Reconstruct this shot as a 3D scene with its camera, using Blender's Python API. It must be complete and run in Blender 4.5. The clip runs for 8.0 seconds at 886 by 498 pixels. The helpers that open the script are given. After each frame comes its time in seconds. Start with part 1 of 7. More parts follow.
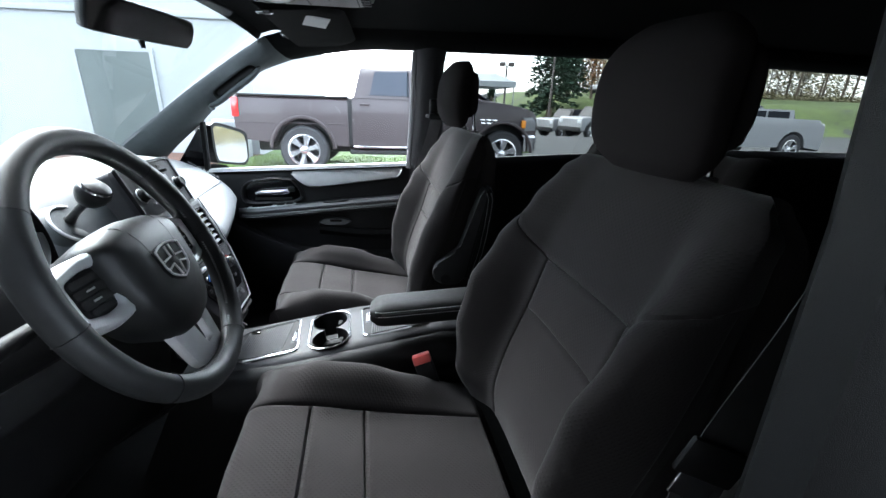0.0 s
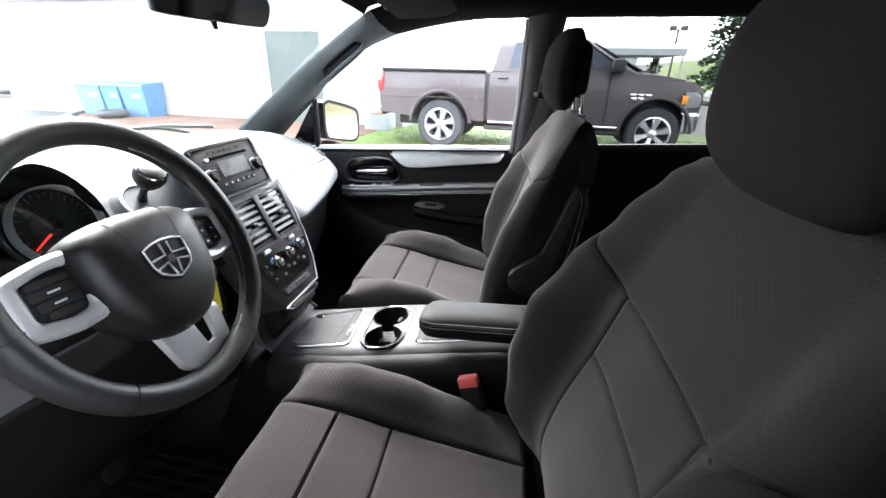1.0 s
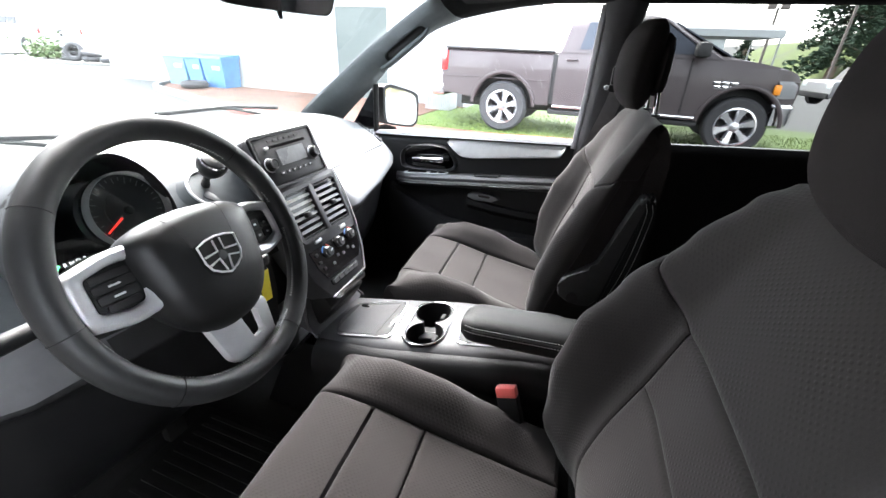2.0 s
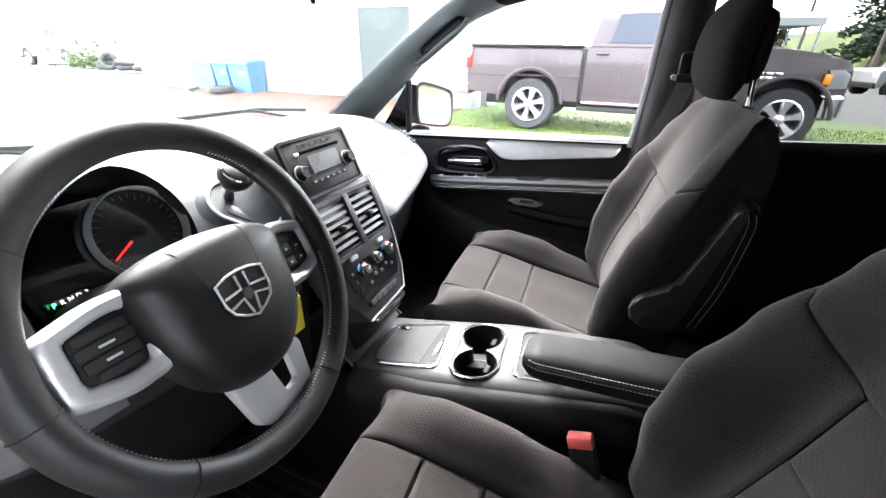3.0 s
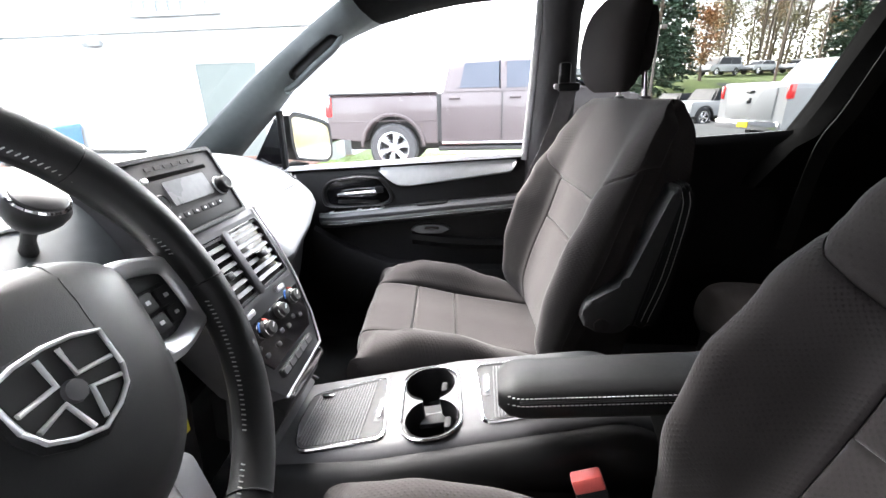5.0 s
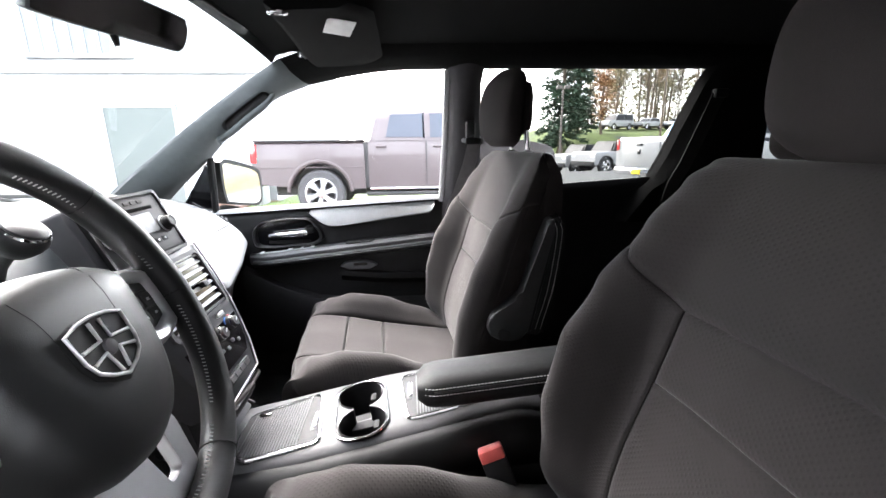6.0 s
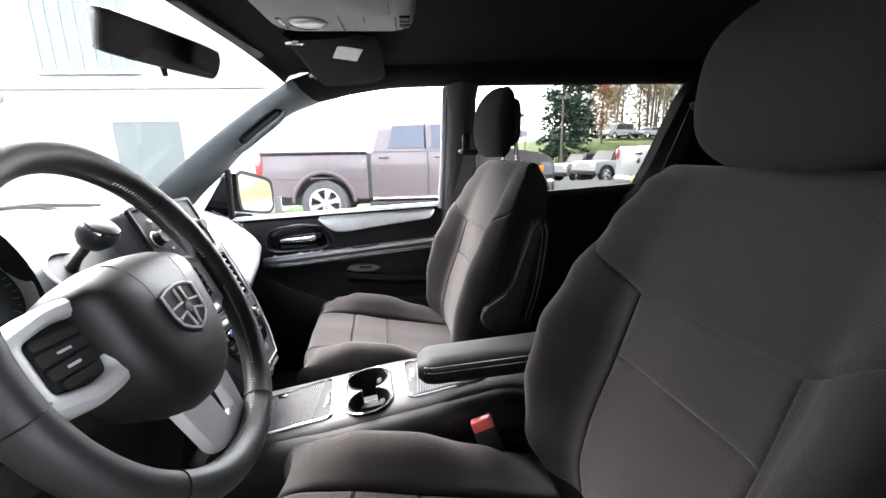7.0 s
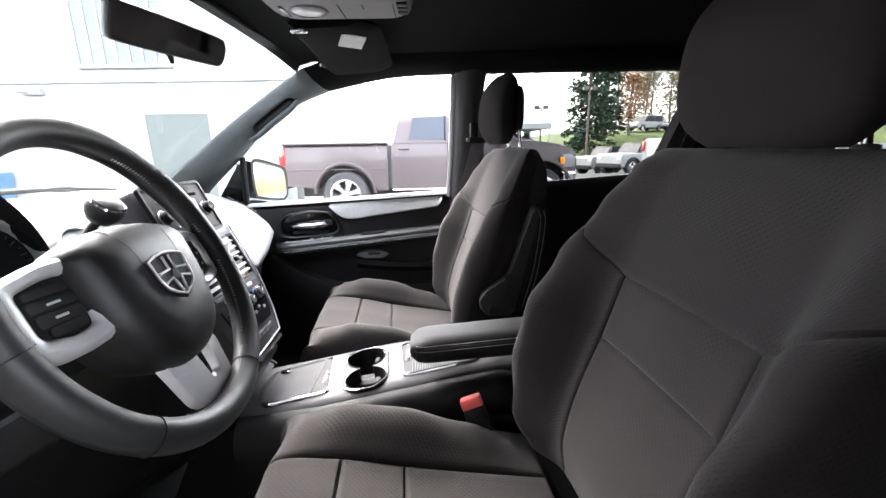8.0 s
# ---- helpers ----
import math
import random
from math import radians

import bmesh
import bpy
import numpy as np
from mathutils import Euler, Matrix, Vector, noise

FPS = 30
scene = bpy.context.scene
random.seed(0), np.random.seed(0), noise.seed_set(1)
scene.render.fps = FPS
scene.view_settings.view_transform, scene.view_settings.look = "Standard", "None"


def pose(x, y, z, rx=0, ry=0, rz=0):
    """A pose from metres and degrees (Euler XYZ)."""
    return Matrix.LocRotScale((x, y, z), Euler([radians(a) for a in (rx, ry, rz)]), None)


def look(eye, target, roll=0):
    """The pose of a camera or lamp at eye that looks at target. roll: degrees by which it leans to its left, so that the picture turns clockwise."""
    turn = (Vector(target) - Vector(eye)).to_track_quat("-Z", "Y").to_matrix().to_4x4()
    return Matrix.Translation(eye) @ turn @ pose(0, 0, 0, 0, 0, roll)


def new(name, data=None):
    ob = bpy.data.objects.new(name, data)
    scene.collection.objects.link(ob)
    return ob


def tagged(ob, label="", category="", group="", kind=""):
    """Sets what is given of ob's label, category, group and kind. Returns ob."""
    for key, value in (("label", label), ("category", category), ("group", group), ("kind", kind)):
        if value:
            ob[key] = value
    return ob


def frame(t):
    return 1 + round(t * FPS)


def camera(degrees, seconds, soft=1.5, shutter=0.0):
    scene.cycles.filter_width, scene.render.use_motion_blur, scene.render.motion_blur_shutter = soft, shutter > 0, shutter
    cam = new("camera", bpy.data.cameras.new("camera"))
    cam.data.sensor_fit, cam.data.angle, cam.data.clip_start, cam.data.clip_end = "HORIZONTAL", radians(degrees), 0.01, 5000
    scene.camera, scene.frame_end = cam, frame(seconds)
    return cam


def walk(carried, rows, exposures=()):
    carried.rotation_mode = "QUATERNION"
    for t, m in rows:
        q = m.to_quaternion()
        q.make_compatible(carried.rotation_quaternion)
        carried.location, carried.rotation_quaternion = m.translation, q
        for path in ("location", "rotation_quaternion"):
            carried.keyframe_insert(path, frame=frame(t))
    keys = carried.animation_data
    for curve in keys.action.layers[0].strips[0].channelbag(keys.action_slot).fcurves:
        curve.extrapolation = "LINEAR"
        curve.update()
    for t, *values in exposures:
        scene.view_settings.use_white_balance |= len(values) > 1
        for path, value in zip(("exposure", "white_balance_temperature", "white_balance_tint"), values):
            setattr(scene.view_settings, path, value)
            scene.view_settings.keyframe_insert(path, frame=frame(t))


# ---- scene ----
cam = camera(93.6, 8.0)
PATH = [
    (0, (0.066, 0.035, 1.371), (0.287, 1.906, 0.7), 2.0),
    (0.5, (0.175, 0.148, 1.375), (0.052, 1.99, 0.605), 0.6),
    (1, (0.215, 0.2, 1.388), (-0.176, 1.992, 0.592), 1.3),
    (1.5, (0.238, 0.228, 1.412), (-0.315, 1.963, 0.585), 2.0),
    (2, (0.209, 0.242, 1.419), (-0.403, 1.928, 0.533), 2.5),
    (3.5, (0.054, 0.408, 1.37), (-0.675, 2.047, 0.486), 0.1),
    (4, (0.021, 0.457, 1.347), (-0.645, 2.143, 0.502), -0.7),
    (4.5, (-0.017, 0.473, 1.319), (-0.494, 2.253, 0.543), -1.7),
    (5, (-0.027, 0.444, 1.292), (-0.206, 2.314, 0.605), -1.5),
    (5.2, (-0.022, 0.421, 1.292), (-0.083, 2.322, 0.675), -0.5),
    (6.3, (0.002, 0.242, 1.306), (0.171, 2.178, 0.831), -0.9),
    (6.5, (0.004, 0.215, 1.307), (0.176, 2.154, 0.847), -0.9),
    (7, (0.001, 0.173, 1.304), (0.142, 2.118, 0.859), -1.1),
    (7.5, (0.025, 0.143, 1.293), (0.101, 2.089, 0.836), -0.8),
    (8, (0.059, 0.146, 1.287), (0.094, 2.088, 0.811), -1.0),
]
EXPOSURES = [(0.0, 4.3, 5900, 6), (0.25, 4.66, 6200, 7), (0.8, 5.04, 6400, 10), (2.0, 5.21, 6500, 11), (5.0, 5.43, 6600, 13), (8.0, 5.17, 6600, 14)]
walk(cam, [(t, look(eye, target, roll)) for t, eye, target, roll in PATH], EXPOSURES)

# ---- daylight: an overcast sky with a weak, very wide sun ----
world = bpy.data.worlds.new("overcast_sky")
scene.world = world
world.use_nodes = True
wn = world.node_tree.nodes
sky = wn.new("ShaderNodeTexSky")
sky.sky_type, sky.sun_disc = "NISHITA", False
sky.sun_elevation, sky.sun_rotation = radians(45), radians(325)
sky.air_density, sky.dust_density, sky.ozone_density = 1.0, 2.0, 1.0
grey = wn.new("ShaderNodeHueSaturation")
grey.inputs["Saturation"].default_value = 0.28
world.node_tree.links.new(sky.outputs[0], grey.inputs["Color"])
world.node_tree.links.new(grey.outputs[0], wn["Background"].inputs["Color"])
wn["Background"].inputs["Strength"].default_value = 0.15
sun = new("sun", bpy.data.lights.new("sun", "SUN"))
sun.data.energy, sun.data.angle, sun.data.color = 0.8, radians(50), (1.0, 0.97, 0.93)
sun.matrix_basis = look((-4.5, 6.5, 8.0), (0, 0, 0))


# ---- materials ----
def material(name, color, rough=0.5, metal=0.0, vary=0.12, grain=60.0, bump=0.0, bump_scale=400.0, stain=3.0, coat=0.0, spec=0.5, per_object=0.0):
    """A surface with mottling at two sizes and fine relief; grain and bump_scale count features a metre."""
    m = bpy.data.materials.new(name)
    m.use_nodes = True
    n, l = m.node_tree.nodes, m.node_tree.links
    b = n["Principled BSDF"]
    b.inputs["Roughness"].default_value, b.inputs["Metallic"].default_value = rough, metal
    b.inputs["Specular IOR Level"].default_value, b.inputs["Coat Weight"].default_value = spec, coat
    geo = n.new("ShaderNodeNewGeometry")
    fine, broad = n.new("ShaderNodeTexNoise"), n.new("ShaderNodeTexNoise")
    fine.inputs["Scale"].default_value, broad.inputs["Scale"].default_value = grain, stain
    fine.inputs["Detail"].default_value, broad.inputs["Detail"].default_value = 3, 4
    for k in (fine, broad):
        l.new(geo.outputs["Position"], k.inputs["Vector"])
    both = n.new("ShaderNodeMath")
    both.operation = "ADD"
    l.new(fine.outputs[0], both.inputs[0]), l.new(broad.outputs[0], both.inputs[1])
    ramp = n.new("ShaderNodeMapRange")
    ramp.inputs["From Min"].default_value, ramp.inputs["From Max"].default_value = 0.6, 1.4
    ramp.inputs["To Min"].default_value, ramp.inputs["To Max"].default_value = 1 - vary, 1 + vary
    l.new(both.outputs[0], ramp.inputs["Value"])
    mul = n.new("ShaderNodeVectorMath")
    mul.operation = "SCALE"
    mul.inputs[0].default_value = color
    if per_object:
        info, add = n.new("ShaderNodeObjectInfo"), n.new("ShaderNodeMath")
        add.operation = "MULTIPLY_ADD"
        add.inputs[1].default_value = per_object
        l.new(info.outputs["Random"], add.inputs[0]), l.new(ramp.outputs[0], add.inputs[2])
        l.new(add.outputs[0], mul.inputs["Scale"])
    else:
        l.new(ramp.outputs[0], mul.inputs["Scale"])
    l.new(mul.outputs[0], b.inputs["Base Color"])
    rr = n.new("ShaderNodeMapRange")
    rr.inputs["From Min"].default_value, rr.inputs["From Max"].default_value = 0.3, 0.7
    rr.inputs["To Min"].default_value, rr.inputs["To Max"].default_value = max(rough - 0.06, 0.02), min(rough + 0.08, 1)
    l.new(broad.outputs[0], rr.inputs["Value"]), l.new(rr.outputs[0], b.inputs["Roughness"])
    if bump:
        tex, bm_ = n.new("ShaderNodeTexNoise"), n.new("ShaderNodeBump")
        tex.inputs["Scale"].default_value, tex.inputs["Detail"].default_value = bump_scale, 2
        bm_.inputs["Strength"].default_value, bm_.inputs["Distance"].default_value = 1.0, bump
        l.new(geo.outputs["Position"], tex.inputs["Vector"])
        l.new(tex.outputs[0], bm_.inputs["Height"]), l.new(bm_.outputs[0], b.inputs["Normal"])
    return m


def fabric(name, color, cell, dot, depth=0.0012):
    """Woven seat cloth: rows of small dimples over a fine thread, with broad worn patches."""
    m = material(name, color, 0.92, vary=0.22, grain=900, stain=7, spec=0.1)
    n, l = m.node_tree.nodes, m.node_tree.links
    b = n["Principled BSDF"]
    b.inputs["Sheen Weight"].default_value, b.inputs["Sheen Roughness"].default_value = 0.10, 0.5
    tc, turn = n.new("ShaderNodeTexCoord"), n.new("ShaderNodeMapping")
    turn.inputs["Rotation"].default_value = (0, 0, radians(45))
    vor, bm_ = n.new("ShaderNodeTexVoronoi"), n.new("ShaderNodeBump")
    vor.voronoi_dimensions = "2D"
    vor.inputs["Scale"].default_value, vor.inputs["Randomness"].default_value = cell, 0.10
    l.new(tc.outputs["UV"], turn.inputs["Vector"]), l.new(turn.outputs[0], vor.inputs["Vector"])
    edge = n.new("ShaderNodeMapRange")
    edge.inputs["From Min"].default_value, edge.inputs["From Max"].default_value = 0.12, dot
    l.new(vor.outputs["Distance"], edge.inputs["Value"])
    # the dimples press flat in worn patches
    worn, press, fade = n.new("ShaderNodeTexNoise"), n.new("ShaderNodeMapRange"), n.new("ShaderNodeMath")
    worn.inputs["Scale"].default_value, worn.inputs["Detail"].default_value = 11, 2
    press.inputs["From Min"].default_value, press.inputs["From Max"].default_value = 0.36, 0.62
    press.inputs["To Min"].default_value = 0.18
    fade.operation = "MULTIPLY"
    l.new(tc.outputs["UV"], worn.inputs["Vector"]), l.new(worn.outputs[0], press.inputs["Value"])
    l.new(edge.outputs[0], fade.inputs[0]), l.new(press.outputs[0], fade.inputs[1])
    l.new(fade.outputs[0], bm_.inputs["Height"])
    bm_.inputs["Strength"].default_value, bm_.inputs["Distance"].default_value = 1.0, -depth
    l.new(bm_.outputs[0], b.inputs["Normal"])
    # bottoms of the dimples are darker
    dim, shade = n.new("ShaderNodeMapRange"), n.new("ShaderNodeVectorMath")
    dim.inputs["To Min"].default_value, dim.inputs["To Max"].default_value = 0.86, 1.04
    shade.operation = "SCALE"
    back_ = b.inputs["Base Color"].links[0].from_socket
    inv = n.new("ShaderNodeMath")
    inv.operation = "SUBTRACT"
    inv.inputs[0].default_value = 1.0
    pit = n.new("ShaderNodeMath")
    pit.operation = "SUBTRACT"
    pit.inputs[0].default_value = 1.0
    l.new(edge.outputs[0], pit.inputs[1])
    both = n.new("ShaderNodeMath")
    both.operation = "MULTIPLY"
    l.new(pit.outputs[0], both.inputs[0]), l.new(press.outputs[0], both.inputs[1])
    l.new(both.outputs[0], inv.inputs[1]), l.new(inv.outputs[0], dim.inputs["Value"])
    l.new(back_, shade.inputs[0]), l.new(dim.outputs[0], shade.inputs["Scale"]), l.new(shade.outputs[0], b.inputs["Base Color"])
    return m


def glass(name, tint, rough=0.0):
    """A thin pane: clear with a mirror's gloss at grazing angles."""
    m = bpy.data.materials.new(name)
    m.use_nodes = True
    n, l = m.node_tree.nodes, m.node_tree.links
    n.remove(n["Principled BSDF"])
    clear, gloss, mix, face, power, scale = (n.new(k) for k in ("ShaderNodeBsdfTransparent", "ShaderNodeBsdfGlossy", "ShaderNodeMixShader", "ShaderNodeLayerWeight", "ShaderNodeMath", "ShaderNodeMath"))
    clear.inputs[0].default_value, gloss.inputs["Roughness"].default_value = (*tint, 1), rough
    face.inputs["Blend"].default_value = 0.5
    power.operation, scale.operation = "POWER", "MULTIPLY_ADD"
    power.inputs[1].default_value, scale.inputs[1].default_value, scale.inputs[2].default_value = 5.0, 0.5, 0.03
    l.new(face.outputs["Facing"], power.inputs[0]), l.new(power.outputs[0], scale.inputs[0]), l.new(scale.outputs[0], mix.inputs[0])
    l.new(clear.outputs[0], mix.inputs[1]), l.new(gloss.outputs[0], mix.inputs[2])
    l.new(mix.outputs[0], n["Material Output"].inputs[0])
    return m


def lamp_material(name, color, strength):
    m = material(name, color, 0.3)
    b = m.node_tree.nodes["Principled BSDF"]
    b.inputs["Emission Color"].default_value, b.inputs["Emission Strength"].default_value = (*color, 1), strength
    return m


M_CLOTH = material("seat_cloth_plain", (0.0228, 0.0196, 0.0195), 0.93, vary=0.25, grain=700, stain=6, spec=0.1, bump=0.0005, bump_scale=1400)
M_CLOTH.node_tree.nodes["Principled BSDF"].inputs["Sheen Weight"].default_value = 0.06
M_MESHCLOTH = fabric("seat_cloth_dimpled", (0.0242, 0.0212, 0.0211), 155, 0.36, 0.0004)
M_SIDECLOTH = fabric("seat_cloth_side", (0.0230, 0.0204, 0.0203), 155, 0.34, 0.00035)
# seat cloth darkened a little to put shade on the headrests
M_HEADCLOTH = material("shaded_headrest_cloth", (0.0215, 0.0190, 0.0190), 0.94, vary=0.2, grain=700, stain=6, spec=0.08, bump=0.0005, bump_scale=1400)
M_ARM = material("matt_black_leather", (0.008, 0.0083, 0.0086), 0.6, spec=0.24, bump=0.0003, bump_scale=900, vary=0.25)
M_BRACKET = material("charcoal_plastic", (0.030, 0.030, 0.031), 0.5, spec=0.3, bump=0.0003, bump_scale=1500, vary=0.15)
M_LEATHER = material("black_leather", (0.0155, 0.0162, 0.0168), 0.46, spec=0.45, bump=0.00018, bump_scale=1500, vary=0.2)
# wheel leather darkened to put the shadow on the airbag cover
M_COVER = material("shaded_cover_leather", (0.0082, 0.0086, 0.0090), 0.44, spec=0.45, bump=0.00018, bump_scale=1500, vary=0.2)
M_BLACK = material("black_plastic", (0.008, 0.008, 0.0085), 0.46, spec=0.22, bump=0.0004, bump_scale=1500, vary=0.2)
M_DASH = material("slate_soft_plastic", (0.064, 0.070, 0.073), 0.5, spec=0.28, bump=0.0005, bump_scale=1100, vary=0.15)
M_SILVERGREY = material("pale_grey_plastic", (0.50, 0.505, 0.50), 0.38, bump=0.0003, bump_scale=1300, vary=0.08)
# pale grey plastic dimmed in colour to offset the bright light on the dash
M_FASCIA = material("dimmed_pale_grey_plastic", (0.135, 0.138, 0.141), 0.45, spec=0.3, bump=0.0003, bump_scale=1300, vary=0.1)
M_SATIN = material("satin_silver_plastic", (0.60, 0.60, 0.61), 0.36, 0.35, vary=0.06)
M_CONSOLE = material("graphite_console_plastic", (0.050, 0.050, 0.053), 0.48, 0.06, spec=0.2, vary=0.1)
M_RIB = material("grey_ribbed_plastic", (0.085, 0.085, 0.088), 0.6, spec=0.25, vary=0.08)
M_LID = material("graphite_lid_plastic", (0.024, 0.024, 0.025), 0.6, spec=0.2, vary=0.1)
M_WELL = material("cup_well_black", (0.010, 0.010, 0.0105), 0.42, spec=0.25, vary=0.15)
M_CHROME = material("chrome", (0.78, 0.78, 0.80), 0.10, 1.0, vary=0.03)
M_GLOSS = material("piano_black", (0.006, 0.006, 0.007), 0.12, coat=0.5)
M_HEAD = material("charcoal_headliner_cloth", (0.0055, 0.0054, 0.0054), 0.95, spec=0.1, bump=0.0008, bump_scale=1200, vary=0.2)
M_PILLAR = material("slate_pillar_trim", (0.078, 0.089, 0.091), 0.6, bump=0.0004, bump_scale=1200, vary=0.12)
M_CARPET = material("black_carpet", (0.012, 0.012, 0.012), 0.98, bump=0.003, bump_scale=500, vary=0.4)
M_RUBBER = material("black_rubber", (0.012, 0.012, 0.012), 0.7, vary=0.3)
# charcoal webbing lightened so the passenger's belt looks lit
M_LITBELT = material("lit_charcoal_webbing", (0.12, 0.115, 0.118), 0.75, bump=0.0006, bump_scale=700, vary=0.2)
M_RED = material("red_buckle_plastic", (0.80, 0.13, 0.11), 0.35)
M_THREAD = material("white_thread", (0.55, 0.55, 0.54), 0.7)
M_YELLOW = material("yellow_tag_card", (0.62, 0.50, 0.02), 0.6)
M_WHITE = material("white_paper", (0.75, 0.74, 0.72), 0.7)
M_GLASS = glass("window_glass", (0.90, 0.92, 0.915))
M_WINDSCREEN = glass("laminated_glass", (0.80, 0.835, 0.825))
M_PRIVACY = glass("tinted_glass", (0.17, 0.176, 0.173))
M_BEZEL = material("satin_black_trim", (0.014, 0.014, 0.0145), 0.36, spec=0.4, vary=0.15)
M_LEDGE = material("dark_satin_plastic", (0.085, 0.085, 0.088), 0.42, vary=0.1)
M_CARGLASS = material("black_car_glass", (0.012, 0.014, 0.018), 0.15, spec=0.08, vary=0.1)
M_MIRROR = material("mirror_glass", (0.85, 0.86, 0.87), 0.03, 1.0, vary=0.01)
M_BODY = material("van_paint", (0.42, 0.42, 0.43), 0.25, 0.3, coat=0.6, vary=0.03)
M_TRUCK = material("plum_grey_paint", (0.037, 0.0268, 0.028), 0.45, 0.1, coat=0.15, vary=0.05)
M_WHITEPAINT = material("white_car_paint", (0.24, 0.245, 0.25), 0.4, coat=0.1, vary=0.04)
M_DARKGLASS = material("dark_car_glass", (0.040, 0.045, 0.056), 0.15, spec=0.1, vary=0.1)
M_TYRE = material("tyre_rubber", (0.03, 0.03, 0.032), 0.8, vary=0.3, bump=0.002, bump_scale=120)
M_ALLOY = material("polished_alloy", (0.62, 0.62, 0.64), 0.2, 0.9, vary=0.08)
M_TAIL = material("red_lamp_lens", (0.55, 0.02, 0.02), 0.15, coat=0.8)
M_LENS = material("clear_lamp_lens", (0.6, 0.62, 0.64), 0.1, coat=0.8)
M_TRUCKLAMP = material("smoked_lamp_lens", (0.16, 0.165, 0.17), 0.2, spec=0.3, vary=0.15)
M_ASPHALT = material("worn_asphalt", (0.038, 0.0405, 0.039), 0.9, vary=0.35, grain=25, stain=0.35, bump=0.006, bump_scale=60)
M_LITPOST = material("lit_post_trim", (0.038, 0.036, 0.039), 0.55, spec=0.3, bump=0.0003, bump_scale=1300, vary=0.12)
M_STRIP = material("satin_grey_frame", (0.22, 0.215, 0.225), 0.45, vary=0.1)
M_GRASS = material("lawn_soil", (0.05, 0.085, 0.016), 0.95, vary=0.5, grain=12, stain=0.8, bump=0.02, bump_scale=30)
M_BANK = material("rough_bank_grass", (0.075, 0.105, 0.026), 0.95, vary=0.5, grain=3, stain=0.4, bump=0.05, bump_scale=8)
M_LITTER = material("fallen_leaves", (0.27, 0.115, 0.040), 0.95, vary=0.5, grain=6, stain=0.8, bump=0.03, bump_scale=14)
M_BLADE = material("grass_blades", (0.115, 0.155, 0.034), 0.8, vary=0.35, grain=4, stain=0.7)
M_MULCH = material("brown_bark_mulch", (0.10, 0.052, 0.034), 0.95, vary=0.6, grain=18, stain=1.2, bump=0.03, bump_scale=25)
M_KERB = material("faded_red_kerb", (0.24, 0.070, 0.06), 0.85, vary=0.3, grain=20, stain=1.5, bump=0.004, bump_scale=60)
M_STUCCO = material("white_stucco", (0.24, 0.25, 0.255), 0.9, vary=0.06, grain=8, stain=0.4, bump=0.004, bump_scale=120)
M_DOORPAINT = material("pale_green_steel", (0.055, 0.067, 0.064), 0.6, vary=0.1, grain=5, stain=0.7)
M_BINBLUE = material("blue_bin_plastic", (0.045, 0.125, 0.27), 0.5, vary=0.2, grain=10)
M_BARK = material("tree_bark", (0.13, 0.10, 0.075), 0.95, vary=0.4, grain=8, stain=1, bump=0.02, bump_scale=20)
M_SHRUB = material("shrub_leaves", (0.060, 0.095, 0.030), 0.8, vary=0.4, grain=6, stain=1)
M_NEEDLE = material("conifer_needles", (0.030, 0.060, 0.034), 0.85, vary=0.5, grain=2, stain=0.3)
M_BUD = material("olive_twig_leaves", (0.24, 0.215, 0.115), 0.9, vary=0.5, grain=1, stain=0.2)
M_RUST = material("rusty_leaves", (0.30, 0.15, 0.06), 0.9, vary=0.5, grain=1, stain=0.2)
M_MARK = material("pale_grey_print", (0.6, 0.6, 0.61), 0.5)
M_STEEL = material("galvanised_steel", (0.32, 0.33, 0.34), 0.5, 0.6, vary=0.15)


# ---- mesh helpers ----
def finish(bm, name, mat, sharp=38):
    bmesh.ops.recalc_face_normals(bm, faces=bm.faces)
    for e in bm.edges:
        if len(e.link_faces) == 2 and e.calc_face_angle(0) > radians(sharp):
            e.smooth = False
    for q in bm.faces:
        q.smooth = True
    me = bpy.data.meshes.new(name)
    bm.to_mesh(me)
    bm.free()
    me.materials.append(mat)
    return me


def part(name, bm, mat, parent=None, label="", sharp=38):
    """One mesh object under a thing or under a part of it, drawn in the world's own axes."""
    ob = new(name, finish(bm, name, mat, sharp))
    if parent:
        ob.parent = parent
        if parent.parent is None:
            ob.matrix_parent_inverse = parent.matrix_basis.inverted()
    return tagged(ob, label)


def thing(name, base, label, category, group="", kind=""):
    ob = new(name)
    ob.empty_display_size = 0.1
    ob.location = base
    ob.matrix_basis = Matrix.Translation(base)
    return tagged(ob, label, category, group, kind)


def structure(name, bm, mat, label, category):
    return tagged(part(name, bm, mat), label, category, kind="structure")


def join(*bms):
    out = bmesh.new()
    for b in bms:
        me = bpy.data.meshes.new("joint")
        b.to_mesh(me)
        b.free()
        out.from_mesh(me)
        bpy.data.meshes.remove(me)
    return out


def moved(bm, m):
    bmesh.ops.transform(bm, matrix=m, verts=bm.verts)
    return bm


def block(x0, x1, y0, y1, z0, z1, bevel=0.0, seg=2):
    bm = bmesh.new()
    bmesh.ops.create_cube(bm, size=1)
    moved(bm, Matrix.Translation(((x0 + x1) / 2, (y0 + y1) / 2, (z0 + z1) / 2)) @ Matrix.Diagonal((abs(x1 - x0), abs(y1 - y0), abs(z1 - z0), 1)))
    if bevel:
        bmesh.ops.bevel(bm, geom=bm.edges[:], offset=bevel, segments=seg, affect="EDGES", profile=0.5)
    return bm


